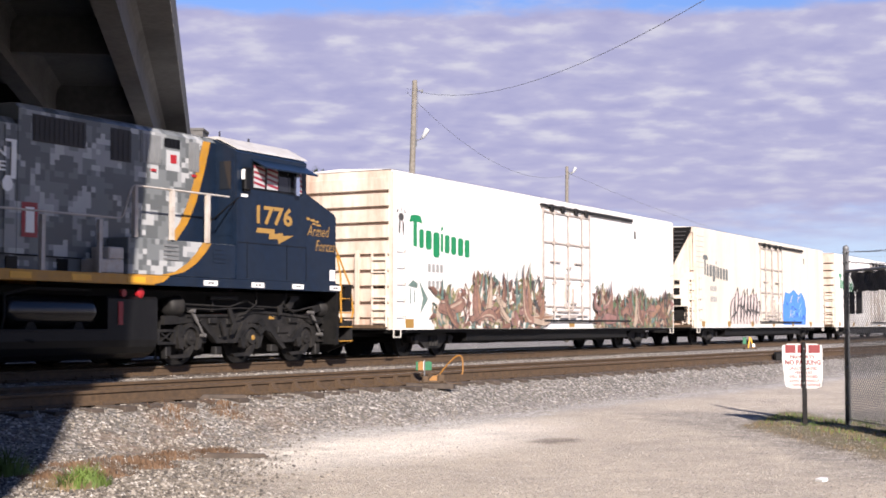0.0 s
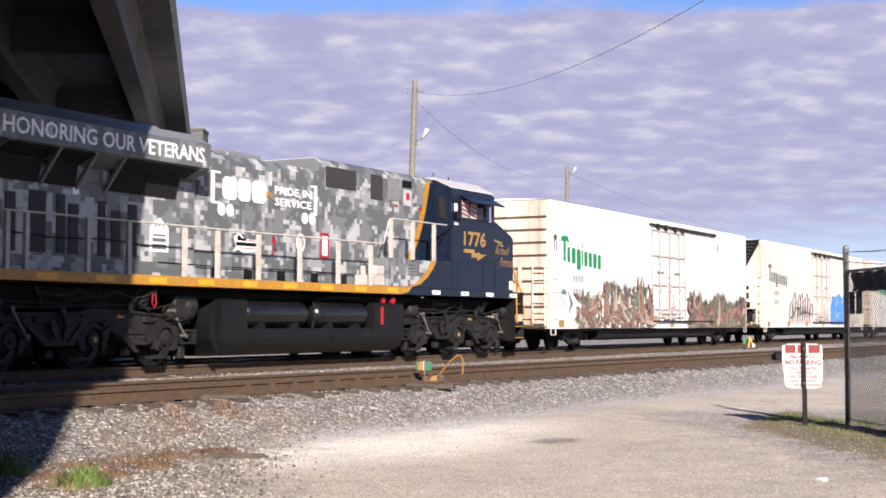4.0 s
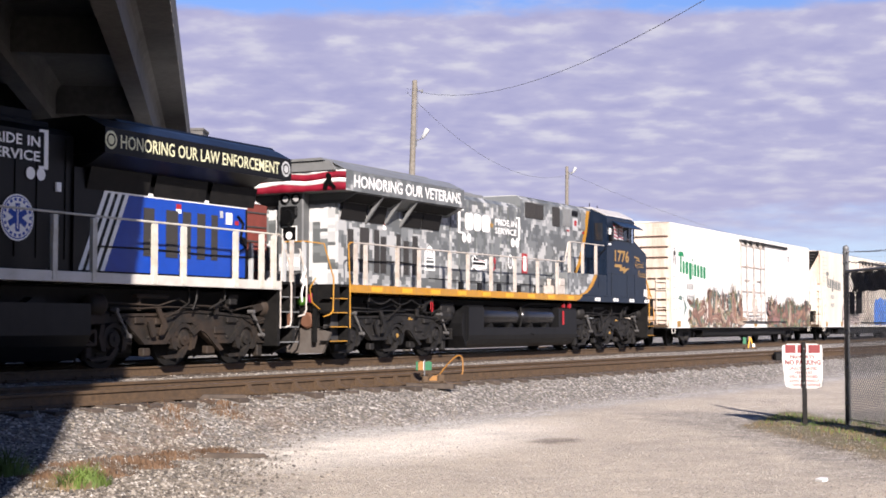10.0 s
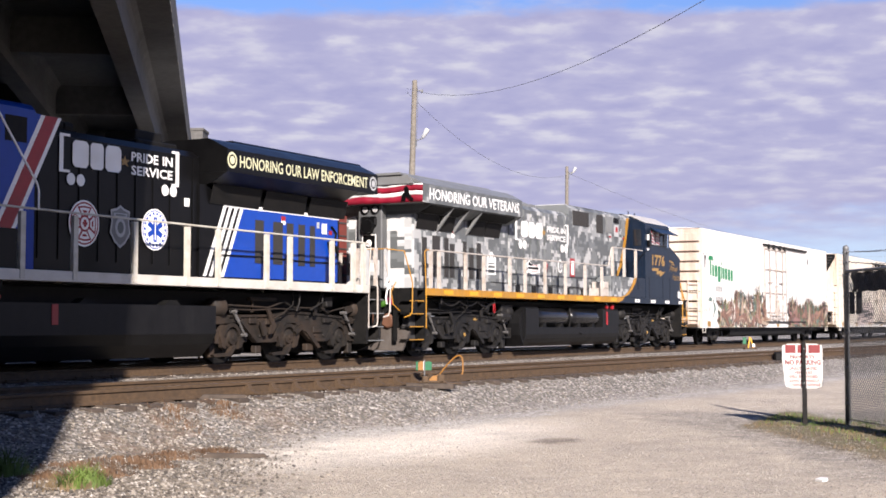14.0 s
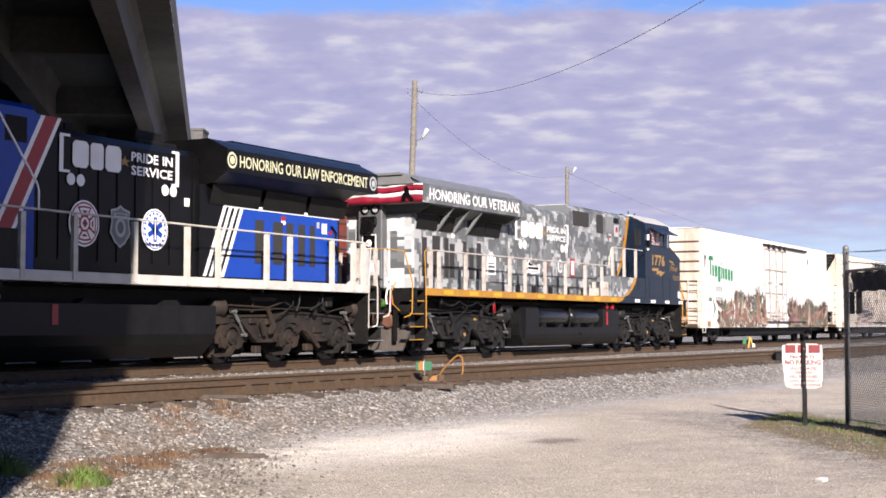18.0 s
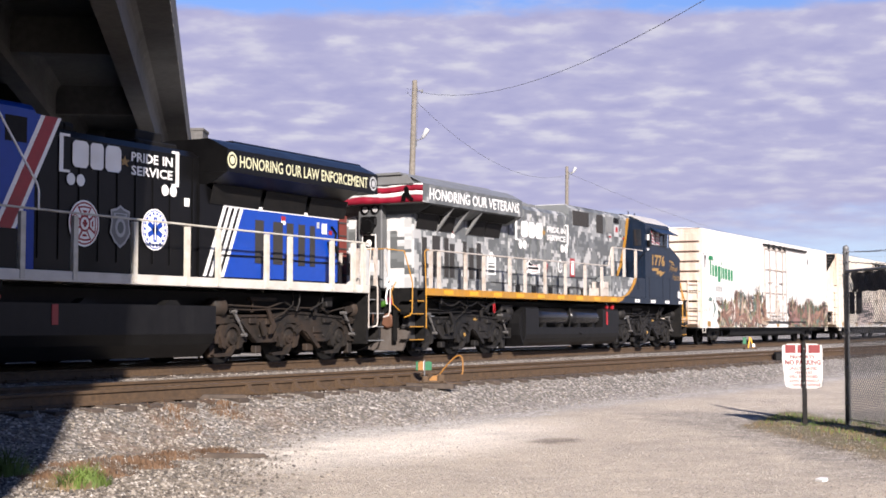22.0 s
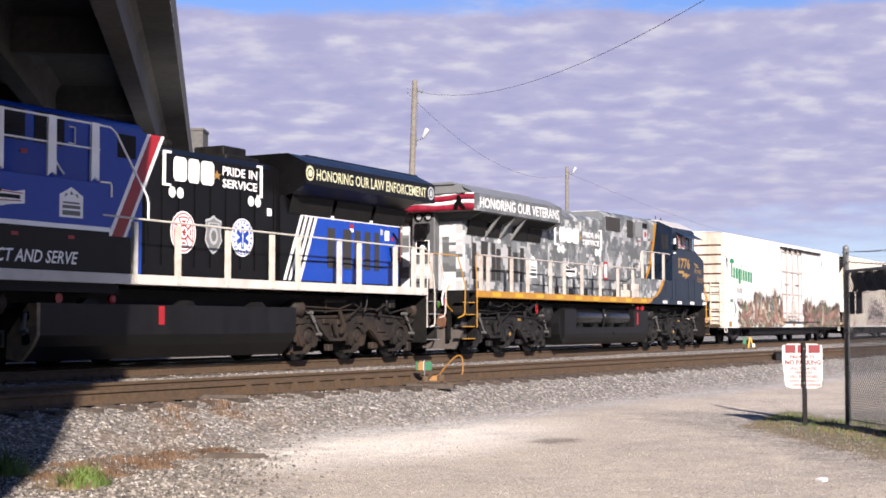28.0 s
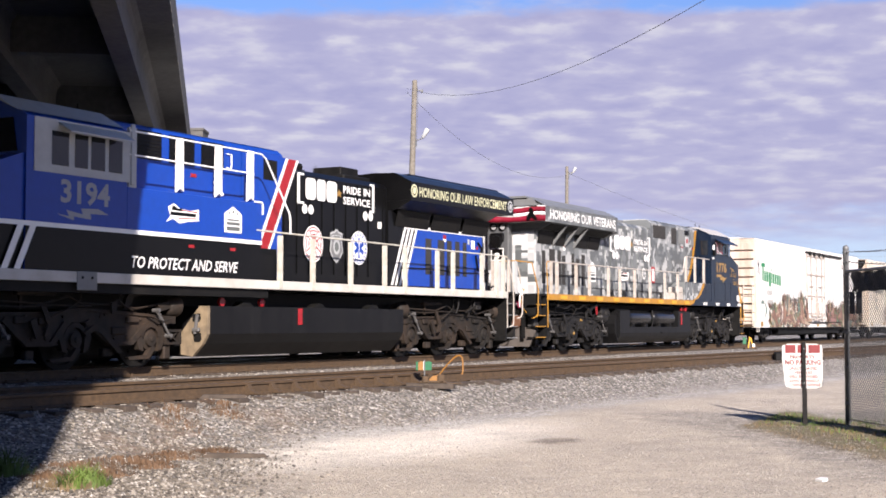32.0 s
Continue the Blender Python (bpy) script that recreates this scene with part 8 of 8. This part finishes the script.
# ---------------------------------------------------------------- switch stands
def switch_stand():
    st = thing("switch_stand", "low ground-throw switch stand with a bent orange lever", "switch stand", "switch stands", m=Matrix.Translation((20.0, -7.5, ground_height(20.0, -7.5) + 0.09)) @ Matrix.Rotation(VIEW, 4, "Z") @ Matrix.Scale(0.66, 4))
    for y in (0.0, 0.55):
        part("head_block", Shape().box(-0.62, 0.55, y - 0.11, y + 0.11, -0.16, -0.02, 0.015), TIE, st, "dark timber head block")
    part("base_casting", Shape().box(-0.22, -0.05, -0.12, 0.3, -0.02, 0.16, 0.03).box(0.16, 0.34, -0.1, 0.3, -0.02, 0.20, 0.03).prism([(-0.3, 0), (0.4, 0), (0.34, 0.05), (-0.24, 0.05)], "y", -0.1, 0.4), RUST, st, "rusty base casting")
    part("lever_weight", Shape().prism([(-0.02, 0.02), (0.16, 0.0), (0.22, 0.10), (0.24, 0.22), (0.14, 0.18), (0.04, 0.16), (-0.04, 0.08)], "y", -0.06, 0.1), ORANGE, st, "orange weighted hub")
    part("lever", Shape().tube([(0.18, 0.0, 0.14), (0.26, 0.0, 0.26), (0.42, -0.02, 0.46), (0.54, -0.02, 0.58)], 0.021).tube([(0.54, -0.02, 0.58), (0.64, -0.02, 0.655), (0.72, -0.02, 0.665), (0.77, -0.02, 0.62), (0.79, -0.02, 0.5), (0.79, -0.02, 0.28), (0.77, -0.02, 0.2)], 0.021), ORANGE, st, "bent orange throw lever")
    part("throw_rod", Shape().box(-0.05, 0.03, 0.3, 1.6, 0.0, 0.05).box(0.3, 0.75, -0.06, 0.0, -0.03, 0.0), RUST, st, "rusty throw rod")
    part("mast", Shape().rod((-0.16, 0.1, 0.1), (-0.16, 0.1, 0.55), 0.02), GALV, st, "short target mast")
    for x0, x1, m, y in ((-0.37, -0.32, TEAL, 0.13), (-0.31, -0.19, ORANGE, 0.08), (-0.20, -0.165, WHITE, 0.11), (-0.155, 0.02, TEAL, 0.09)):
        part("target", Shape().prism([(x0, 0.30), (x1, 0.30), (x1, 0.50), (x0 + (x1 - x0) * 0.6, 0.53), (x0, 0.49)], "y", y, y + 0.008), m, st, "coloured target vane")
    return st


switch_stand()


def far_switch():
    st = thing("switch_stand", "small switch stand with yellow and green target vanes", "switch stand", "switch stands", m=Matrix.Translation((56.7, -2.0, -0.22)) @ Matrix.Rotation(VIEW, 4, "Z"))
    part("base_casting", Shape().box(-0.25, 0.25, -0.2, 0.2, -0.05, 0.08, 0.02), RUST, st, "dark base")
    part("mast", Shape().rod((0, 0, 0.0), (0, 0, 0.45), 0.03), GALV, st)
    part("target", Shape().box(-0.28, -0.14, 0, 0.01, 0.22, 0.5), TEAL, st, "green target vane")
    part("target", Shape().prism([(-0.10, 0.0), (-0.06, 0.0), (0.03, 0.50), (-0.02, 0.54)], "y", -0.03, -0.02).prism([(0.14, 0.0), (0.18, 0.0), (0.06, 0.5), (0.02, 0.47)], "y", -0.02, -0.01), STRIPE_Y, st, "yellow target vane")
    part("target", Shape().box(0.10, 0.2, -0.03, -0.025, 0.12, 0.24), WHITE, st)
    return st


far_switch()


# ---------------------------------------------------------------- distance
def leaf_material():
    return mat("palm_green", (0.05, 0.075, 0.03), 0.7, vary=0.4, scale=3)


LEAF = leaf_material()
WEEDBROWN = mat("dead_weed_brown", (0.105, 0.060, 0.032), 0.85, vary=0.4, scale=8)
GRASSG = mat("grass_green", (0.075, 0.118, 0.018), 0.7, vary=0.4, scale=8)
GRASSD = mat("grass_dead", (0.15, 0.105, 0.055), 0.8, vary=0.35, scale=8)


def palm(x, y, h, seed):
    rnd = random.Random(seed)
    t = thing("palm_tree", "distant tall cabbage palm with a round ragged crown", "palm tree", "palms beyond the yard", m=Matrix.Translation((x, y, -0.6)))
    part("trunk", Shape().tube([(0, 0, 0), (0.1, 0, h * 0.35), (0.05, 0.05, h * 0.7), (0.1, 0.1, h)], 0.17, 8), WOODPOLE, t, "slender grey trunk", smooth=True)
    s = Shape()
    for i in range(34):
        az, el = rnd.uniform(0, 6.28), rnd.uniform(-0.7, 1.3)
        ln_ = rnd.uniform(0.9, 1.5)
        d = Vector((math.cos(az) * math.cos(el), math.sin(az) * math.cos(el), math.sin(el)))
        side = d.cross(Vector((0, 0, 1))).normalized() if abs(d.z) < 0.98 else Vector((1, 0, 0))
        root = Vector((0.1, 0.1, h))
        for j in range(9):
            a = (j - 4) / 4
            tip = root + d * ln_ * (1.15 - 0.3 * abs(a)) + side * a * ln_ * 0.75 - Vector((0, 0, 0.25 * ln_ + 0.2 * abs(a)))
            b = root + d * ln_ * 0.45
            w = side * 0.05
            s.add([b - w, b + w, tip], [(0, 1, 2)])
        s.rod(root, root + d * ln_ * 0.5, 0.02, 4)
    part("crown", s, LEAF, t, "ragged green fan crown")


for i, (px_, py_, h) in enumerate(((92.6, 43.4, 13.0), (90.4, 45.2, 13.2), (95.3, 42.2, 12.9))):
    palm(px_, py_, h, 30 + i)

tw = thing("distant_tower", "pale grey concrete block showing over the train", "building", m=Matrix.Translation((70.8, 38.2, -0.6)) @ Matrix.Rotation(VIEW, 4, "Z"))
part("wall", Shape().box(-0.55, 0.55, -1, 1, 0, 13.75), CONCRETE, tw, "pale concrete walls")
part("roof", Shape().box(-0.6, 0.6, -1.05, 1.05, 13.75, 13.9), CONCRETE, tw, "flat roof slab")


# ---------------------------------------------------------------- loose stones, weeds and litter
def stone_mesh(count, seed, region, lo, hi, name, materials, label, keep=None):
    """Many small angular stones, joined."""
    rng = np.random.default_rng(seed)
    base = np.array([(-1, -1, -1), (1, -1, -1), (1, 1, -1), (-1, 1, -1), (-1, -1, 1), (1, -1, 1), (1, 1, 1), (-1, 1, 1)], float)
    quads = np.array([(0, 3, 2, 1), (4, 5, 6, 7), (0, 1, 5, 4), (1, 2, 6, 5), (2, 3, 7, 6), (3, 0, 4, 7)])
    V, Fc, M = [], [], []
    n = 0
    while n < count:
        x, y = region(rng)
        if keep is not None and not keep(x, y, rng):
            continue
        z = ground_height(x, y)
        s = lo + (hi - lo) * rng.random() ** 2.2
        v = base * (0.55 + 0.45 * rng.random((8, 3))) * s * np.array([1, 0.8, 0.55]) * 0.5
        a, b = rng.random(2) * 6.28
        ca_, sa_ = math.cos(a), math.sin(a)
        v = v @ np.array([[ca_, sa_, 0], [-sa_, ca_, 0], [0, 0, 1]])
        cb, sb = math.cos(b * 0.12), math.sin(b * 0.12)
        v = v @ np.array([[1, 0, 0], [0, cb, sb], [0, -sb, cb]])
        V.append(v + np.array([x, y, z + s * 0.12]))
        Fc.append(quads + 8 * n)
        n += 1
    me = bpy.data.meshes.new(name)
    me.from_pydata(np.concatenate(V).tolist(), [], np.concatenate(Fc).tolist())
    ob = part(name, me, materials)
    tagged(ob, label, "stones", kind="stuff")
    return ob


def stone_material(name, stops):
    m = bpy.data.materials.new(name); m.use_nodes = True
    nt = m.node_tree; nd, ln = nt.nodes, nt.links.new
    b = nd["Principled BSDF"]; b.inputs["Roughness"].default_value = 0.85
    g = nd.new("ShaderNodeNewGeometry")
    r = nd.new("ShaderNodeValToRGB"); e = r.color_ramp.elements
    e[0].position, e[0].color = stops[0][0], (*stops[0][1], 1)
    e[1].position, e[1].color = stops[-1][0], (*stops[-1][1], 1)
    for p, c in stops[1:-1]:
        k = e.new(p); k.color = (*c, 1)
    ln(g.outputs["Random Per Island"], r.inputs[0])
    ln(r.outputs[0], b.inputs["Base Color"])
    return m


BALLAST = stone_material("ballast_stone", ((0.0, (0.042, 0.037, 0.032)), (0.35, (0.110, 0.093, 0.073)), (0.74, (0.203, 0.176, 0.142)), (0.92, (0.36, 0.326, 0.278)), (1.0, (0.48, 0.45, 0.41))))
LIMEROCK = stone_material("limerock_stone", ((0.0, (0.11, 0.10, 0.09)), (0.3, (0.21, 0.19, 0.165)), (0.8, (0.31, 0.28, 0.245)), (1.0, (0.42, 0.39, 0.35))))


def by_ray(rng, near, far, left, right):
    """A place on the ground in the wedge before the camera, denser near it."""
    d = near * (far / near) ** rng.random()
    s = rng.uniform(left, right) * d
    az = radians(28.75)
    return d * math.cos(az) + s * math.sin(az), -18.7 + d * math.sin(az) - s * math.cos(az)


def on_ballast(x, y, rng):
    e = y + 0.051 * x
    if y > siding_y(x) - 0.6 and y < siding_y(x) + 0.65:
        return rng.random() < 0.5
    if y > 1.2:
        return rng.random() < 0.3
    edge = -7.72 + rng.normal(0, 0.28)
    left = 0.55 * x - 0.84 * y < 14.8 + rng.normal(0, 0.4)
    return e > edge or left


stone_mesh(76000, 1, lambda r: by_ray(r, 11.0, 48.0, -0.36, 0.36), 0.012, 0.040, "ballast_stones", BALLAST, "loose grey ballast stones beside the rails", on_ballast)
stone_mesh(24000, 2, lambda r: by_ray(r, 11.0, 30.0, -0.25, 0.36), 0.006, 0.019, "limerock_stones", LIMEROCK, "small pale crushed stones on the drive", lambda x, y, r: not on_ballast(x, y, r))


def grass_clump(x, y, r, n, h, m, label, seed, name="grass_clump"):
    rnd = random.Random(seed)
    s = Shape()
    for i in range(n):
        a, q = rnd.uniform(0, 6.28), r * math.sqrt(rnd.random())
        bx, by = x + q * math.cos(a), y + q * math.sin(a)
        z = ground_height(bx, by) - 0.01
        ln_ = h * rnd.uniform(0.4, 1.1) * (1.1 - 0.6 * q / r)
        dx, dy = rnd.uniform(-0.6, 0.6) * ln_, rnd.uniform(-0.6, 0.6) * ln_
        w = rnd.uniform(0.004, 0.009)
        c, d = math.cos(a + 1.3) * w, math.sin(a + 1.3) * w
        s.add([(bx - c, by - d, z), (bx + c, by + d, z), (bx + dx * 0.35 + c * 0.8, by + dy * 0.35 + d * 0.8, z + ln_ * 0.6), (bx + dx * 0.35 - c * 0.8, by + dy * 0.35 - d * 0.8, z + ln_ * 0.6), (bx + dx, by + dy, z + ln_ * 0.95)],
              [(0, 1, 2, 3), (3, 2, 4)])
    ob = part(name, s, m)
    tagged(ob, label, "grass", kind="stuff")


grass_clump(9.2, -10.1, 0.24, 500, 0.26, GRASSG, "bright green grass tuft in the gravel", 1)
grass_clump(9.05, -10.05, 0.30, 160, 0.16, GRASSD, "dry straw round the grass tuft", 2)
grass_clump(9.6, -8.75, 0.26, 260, 0.36, GRASSG, "green weed in the shade of the bridge", 3)
for i, (x, y, r_) in enumerate(((10.4, -8.9, 0.5), (11.1, -8.95, 0.5), (11.7, -9.0, 0.35), (13.6, -7.5, 0.5), (9.6, -9.3, 0.3), (10.9, -9.4, 0.3), (12.3, -9.1, 0.3), (10.0, -9.6, 0.35), (14.6, -7.45, 0.4))):
    grass_clump(x, y, r_, 420, 0.10, WEEDBROWN, "low dry brown weeds in the ballast", 10 + i, "dry_weeds")


def strip_grass():
    rnd = random.Random(77)
    for k, (n, m, h, label) in enumerate(((4200, GRASSG, 0.075, "short green grass along the fence foot"), (4600, GRASSD, 0.05, "short dry grass along the fence"))):
        s = Shape()
        for i in range(n):
            al = rnd.uniform(-2.4, 5.5)
            of = rnd.gauss(0.15, 0.4) if k == 0 else rnd.gauss(0.8, 0.6)
            if of > 1.7 or al < -2.7 + 1.8 * of or noise.noise(Vector((al * 1.3, of * 1.3, 1.0 + k))) < -0.08:
                continue
            x, y = 20.0 - 0.82 * al - 0.576 * of, -14.2 - 0.576 * al + 0.82 * of
            z = ground_height(x, y) - 0.01
            ln_ = h * rnd.uniform(0.4, 1.3)
            a = rnd.uniform(0, 6.28); w = 0.006
            s.add([(x - w * math.cos(a), y - w * math.sin(a), z), (x + w * math.cos(a), y + w * math.sin(a), z), (x + rnd.uniform(-0.5, 0.5) * ln_, y + rnd.uniform(-0.5, 0.5) * ln_, z + ln_)], [(0, 1, 2)])
        tagged(part("fence_grass", s, m), label, "grass", kind="stuff")


strip_grass()


def timber(x, y, ln_, w, az, label):
    ob = part("timber_scrap", Shape().prism([(-ln_ / 2, 0), (ln_ / 2, 0.01), (ln_ / 2 - 0.04, 0.05), (-ln_ / 2 + 0.06, 0.06)], "y", -w / 2, w / 2), TIE)
    ob.matrix_basis = Matrix.Translation((x, y, ground_height(x, y) + 0.0)) @ Matrix.Rotation(az, 4, "Z")
    tagged(ob, label, "timber", "timber scraps")


timber(15.1, -7.05, 0.65, 0.14, radians(-50), "dark piece of old timber lying on the ballast")
timber(37.5, -7.9, 0.55, 0.06, radians(-70), "short dark stick lying on the ballast")
timber(12.0, -9.6, 0.7, 0.07, radians(-58), "thin dark stick lying on the gravel")
lit = part("paper_litter", Shape().prism([(-0.11, -0.03), (0.0, -0.05), (0.12, -0.02), (0.09, 0.04), (-0.05, 0.05)], "z", 0.0, 0.02), WHITE)
lit.matrix_basis = Matrix.Translation((12.56, -15.64, ground_height(12.56, -15.64) + 0.005))
tagged(lit, "crumpled white paper litter on the drive", "litter")
blk = part("drain_box", Shape().box(-0.16, 0.16, -0.12, 0.12, 0.0, 0.26, 0.04), UNDER)
blk.matrix_basis = Matrix.Translation((38.4, -8.23, ground_height(38.4, -8.23))) @ Matrix.Rotation(VIEW, 4, "Z")
tagged(blk, "small black box beside the siding", "box")

# ---------------------------------------------------------------- the train
JOINT = 29.13
loco_camo = locomotive("camo")
loco_blue = locomotive("blue")
car_a = boxcar("long white insulated boxcar with rust-red graffiti and a green maker's mark", 52.1)
car_b = boxcar("long white refrigerator boxcar with a blue graffiti patch", 74.7, second=True)
car_c = boxcar("long plain white insulated boxcar at the far end", 97.3, third=True)
parked_boxcar(22.0)

D_ROWS = [(0, -23.29), (0.5, -22.10), (1, -20.90), (1.5, -19.72), (2, -18.57), (2.5, -17.43), (3, -16.32), (3.5, -15.24), (4.5, -13.12), (5.5, -11.12), (6, -10.21), (6.5, -9.32), (7, -8.43),
          (7.5, -7.56), (8, -6.68), (8.5, -5.86), (9, -5.06), (9.5, -4.28), (10, -3.53), (10.5, -2.83), (11, -2.15), (11.5, -1.54), (12, -1.01), (12.5, -0.57), (13, -0.25), (13.5, -0.06),
          (14, 0.0), (22.25, 0.0), (23, 0.06), (23.5, 0.13), (24, 0.26), (24.5, 0.45), (25, 0.69), (25.5, 0.96), (26.5, 1.62), (27.5, 2.35), (28, 2.77), (28.5, 3.27), (29, 3.82), (29.5, 4.43), (30, 5.01),
          (30.5, 5.59), (31, 6.18), (31.5, 6.76), (32, 7.33)]


def travelled(t):
    """How far the train has gone at t seconds, smoothly between the rows."""
    ts, ds = [r[0] for r in D_ROWS], [r[1] for r in D_ROWS]
    i = max(0, min(len(ts) - 2, int(np.searchsorted(ts, t, side="right")) - 1))

    def slope(k):
        if k == 0 or k == len(ts) - 1:
            a = min(k, len(ts) - 2)
            return (ds[a + 1] - ds[a]) / (ts[a + 1] - ts[a])
        a = (ds[k] - ds[k - 1]) / (ts[k] - ts[k - 1]); b = (ds[k + 1] - ds[k]) / (ts[k + 1] - ts[k])
        return 0.0 if a * b <= 0 else 2 * a * b / (a + b)
    h = ts[i + 1] - ts[i]
    u = (t - ts[i]) / h
    return ((2 * u ** 3 - 3 * u ** 2 + 1) * ds[i] + (u ** 3 - 2 * u ** 2 + u) * h * slope(i) + (-2 * u ** 3 + 3 * u ** 2) * ds[i + 1] + (u ** 3 - u ** 2) * h * slope(i + 1))


def motions():
    times = [0.2 * i for i in range(71)] + [22.2 + 0.2 * i for i in range(50)]
    steps = [(t, travelled(t)) for t in times]
    for ob, x in ((loco_camo, JOINT), (loco_blue, JOINT), (car_a, 52.1), (car_b, 74.7), (car_c, 97.3)):
        walk(ob, [(t, Matrix.Translation((x + d, 0, 0))) for t, d in steps])
    moving = {o for o in (loco_camo, loco_blue, car_a, car_b, car_c)}
    for w, x, r in WHEELS:
        if w.parent in moving:
            walk(w, [(t, Matrix.Translation((x, 0, r)) @ Matrix.Rotation(d / r, 4, "Y")) for t, d in steps])


motions()
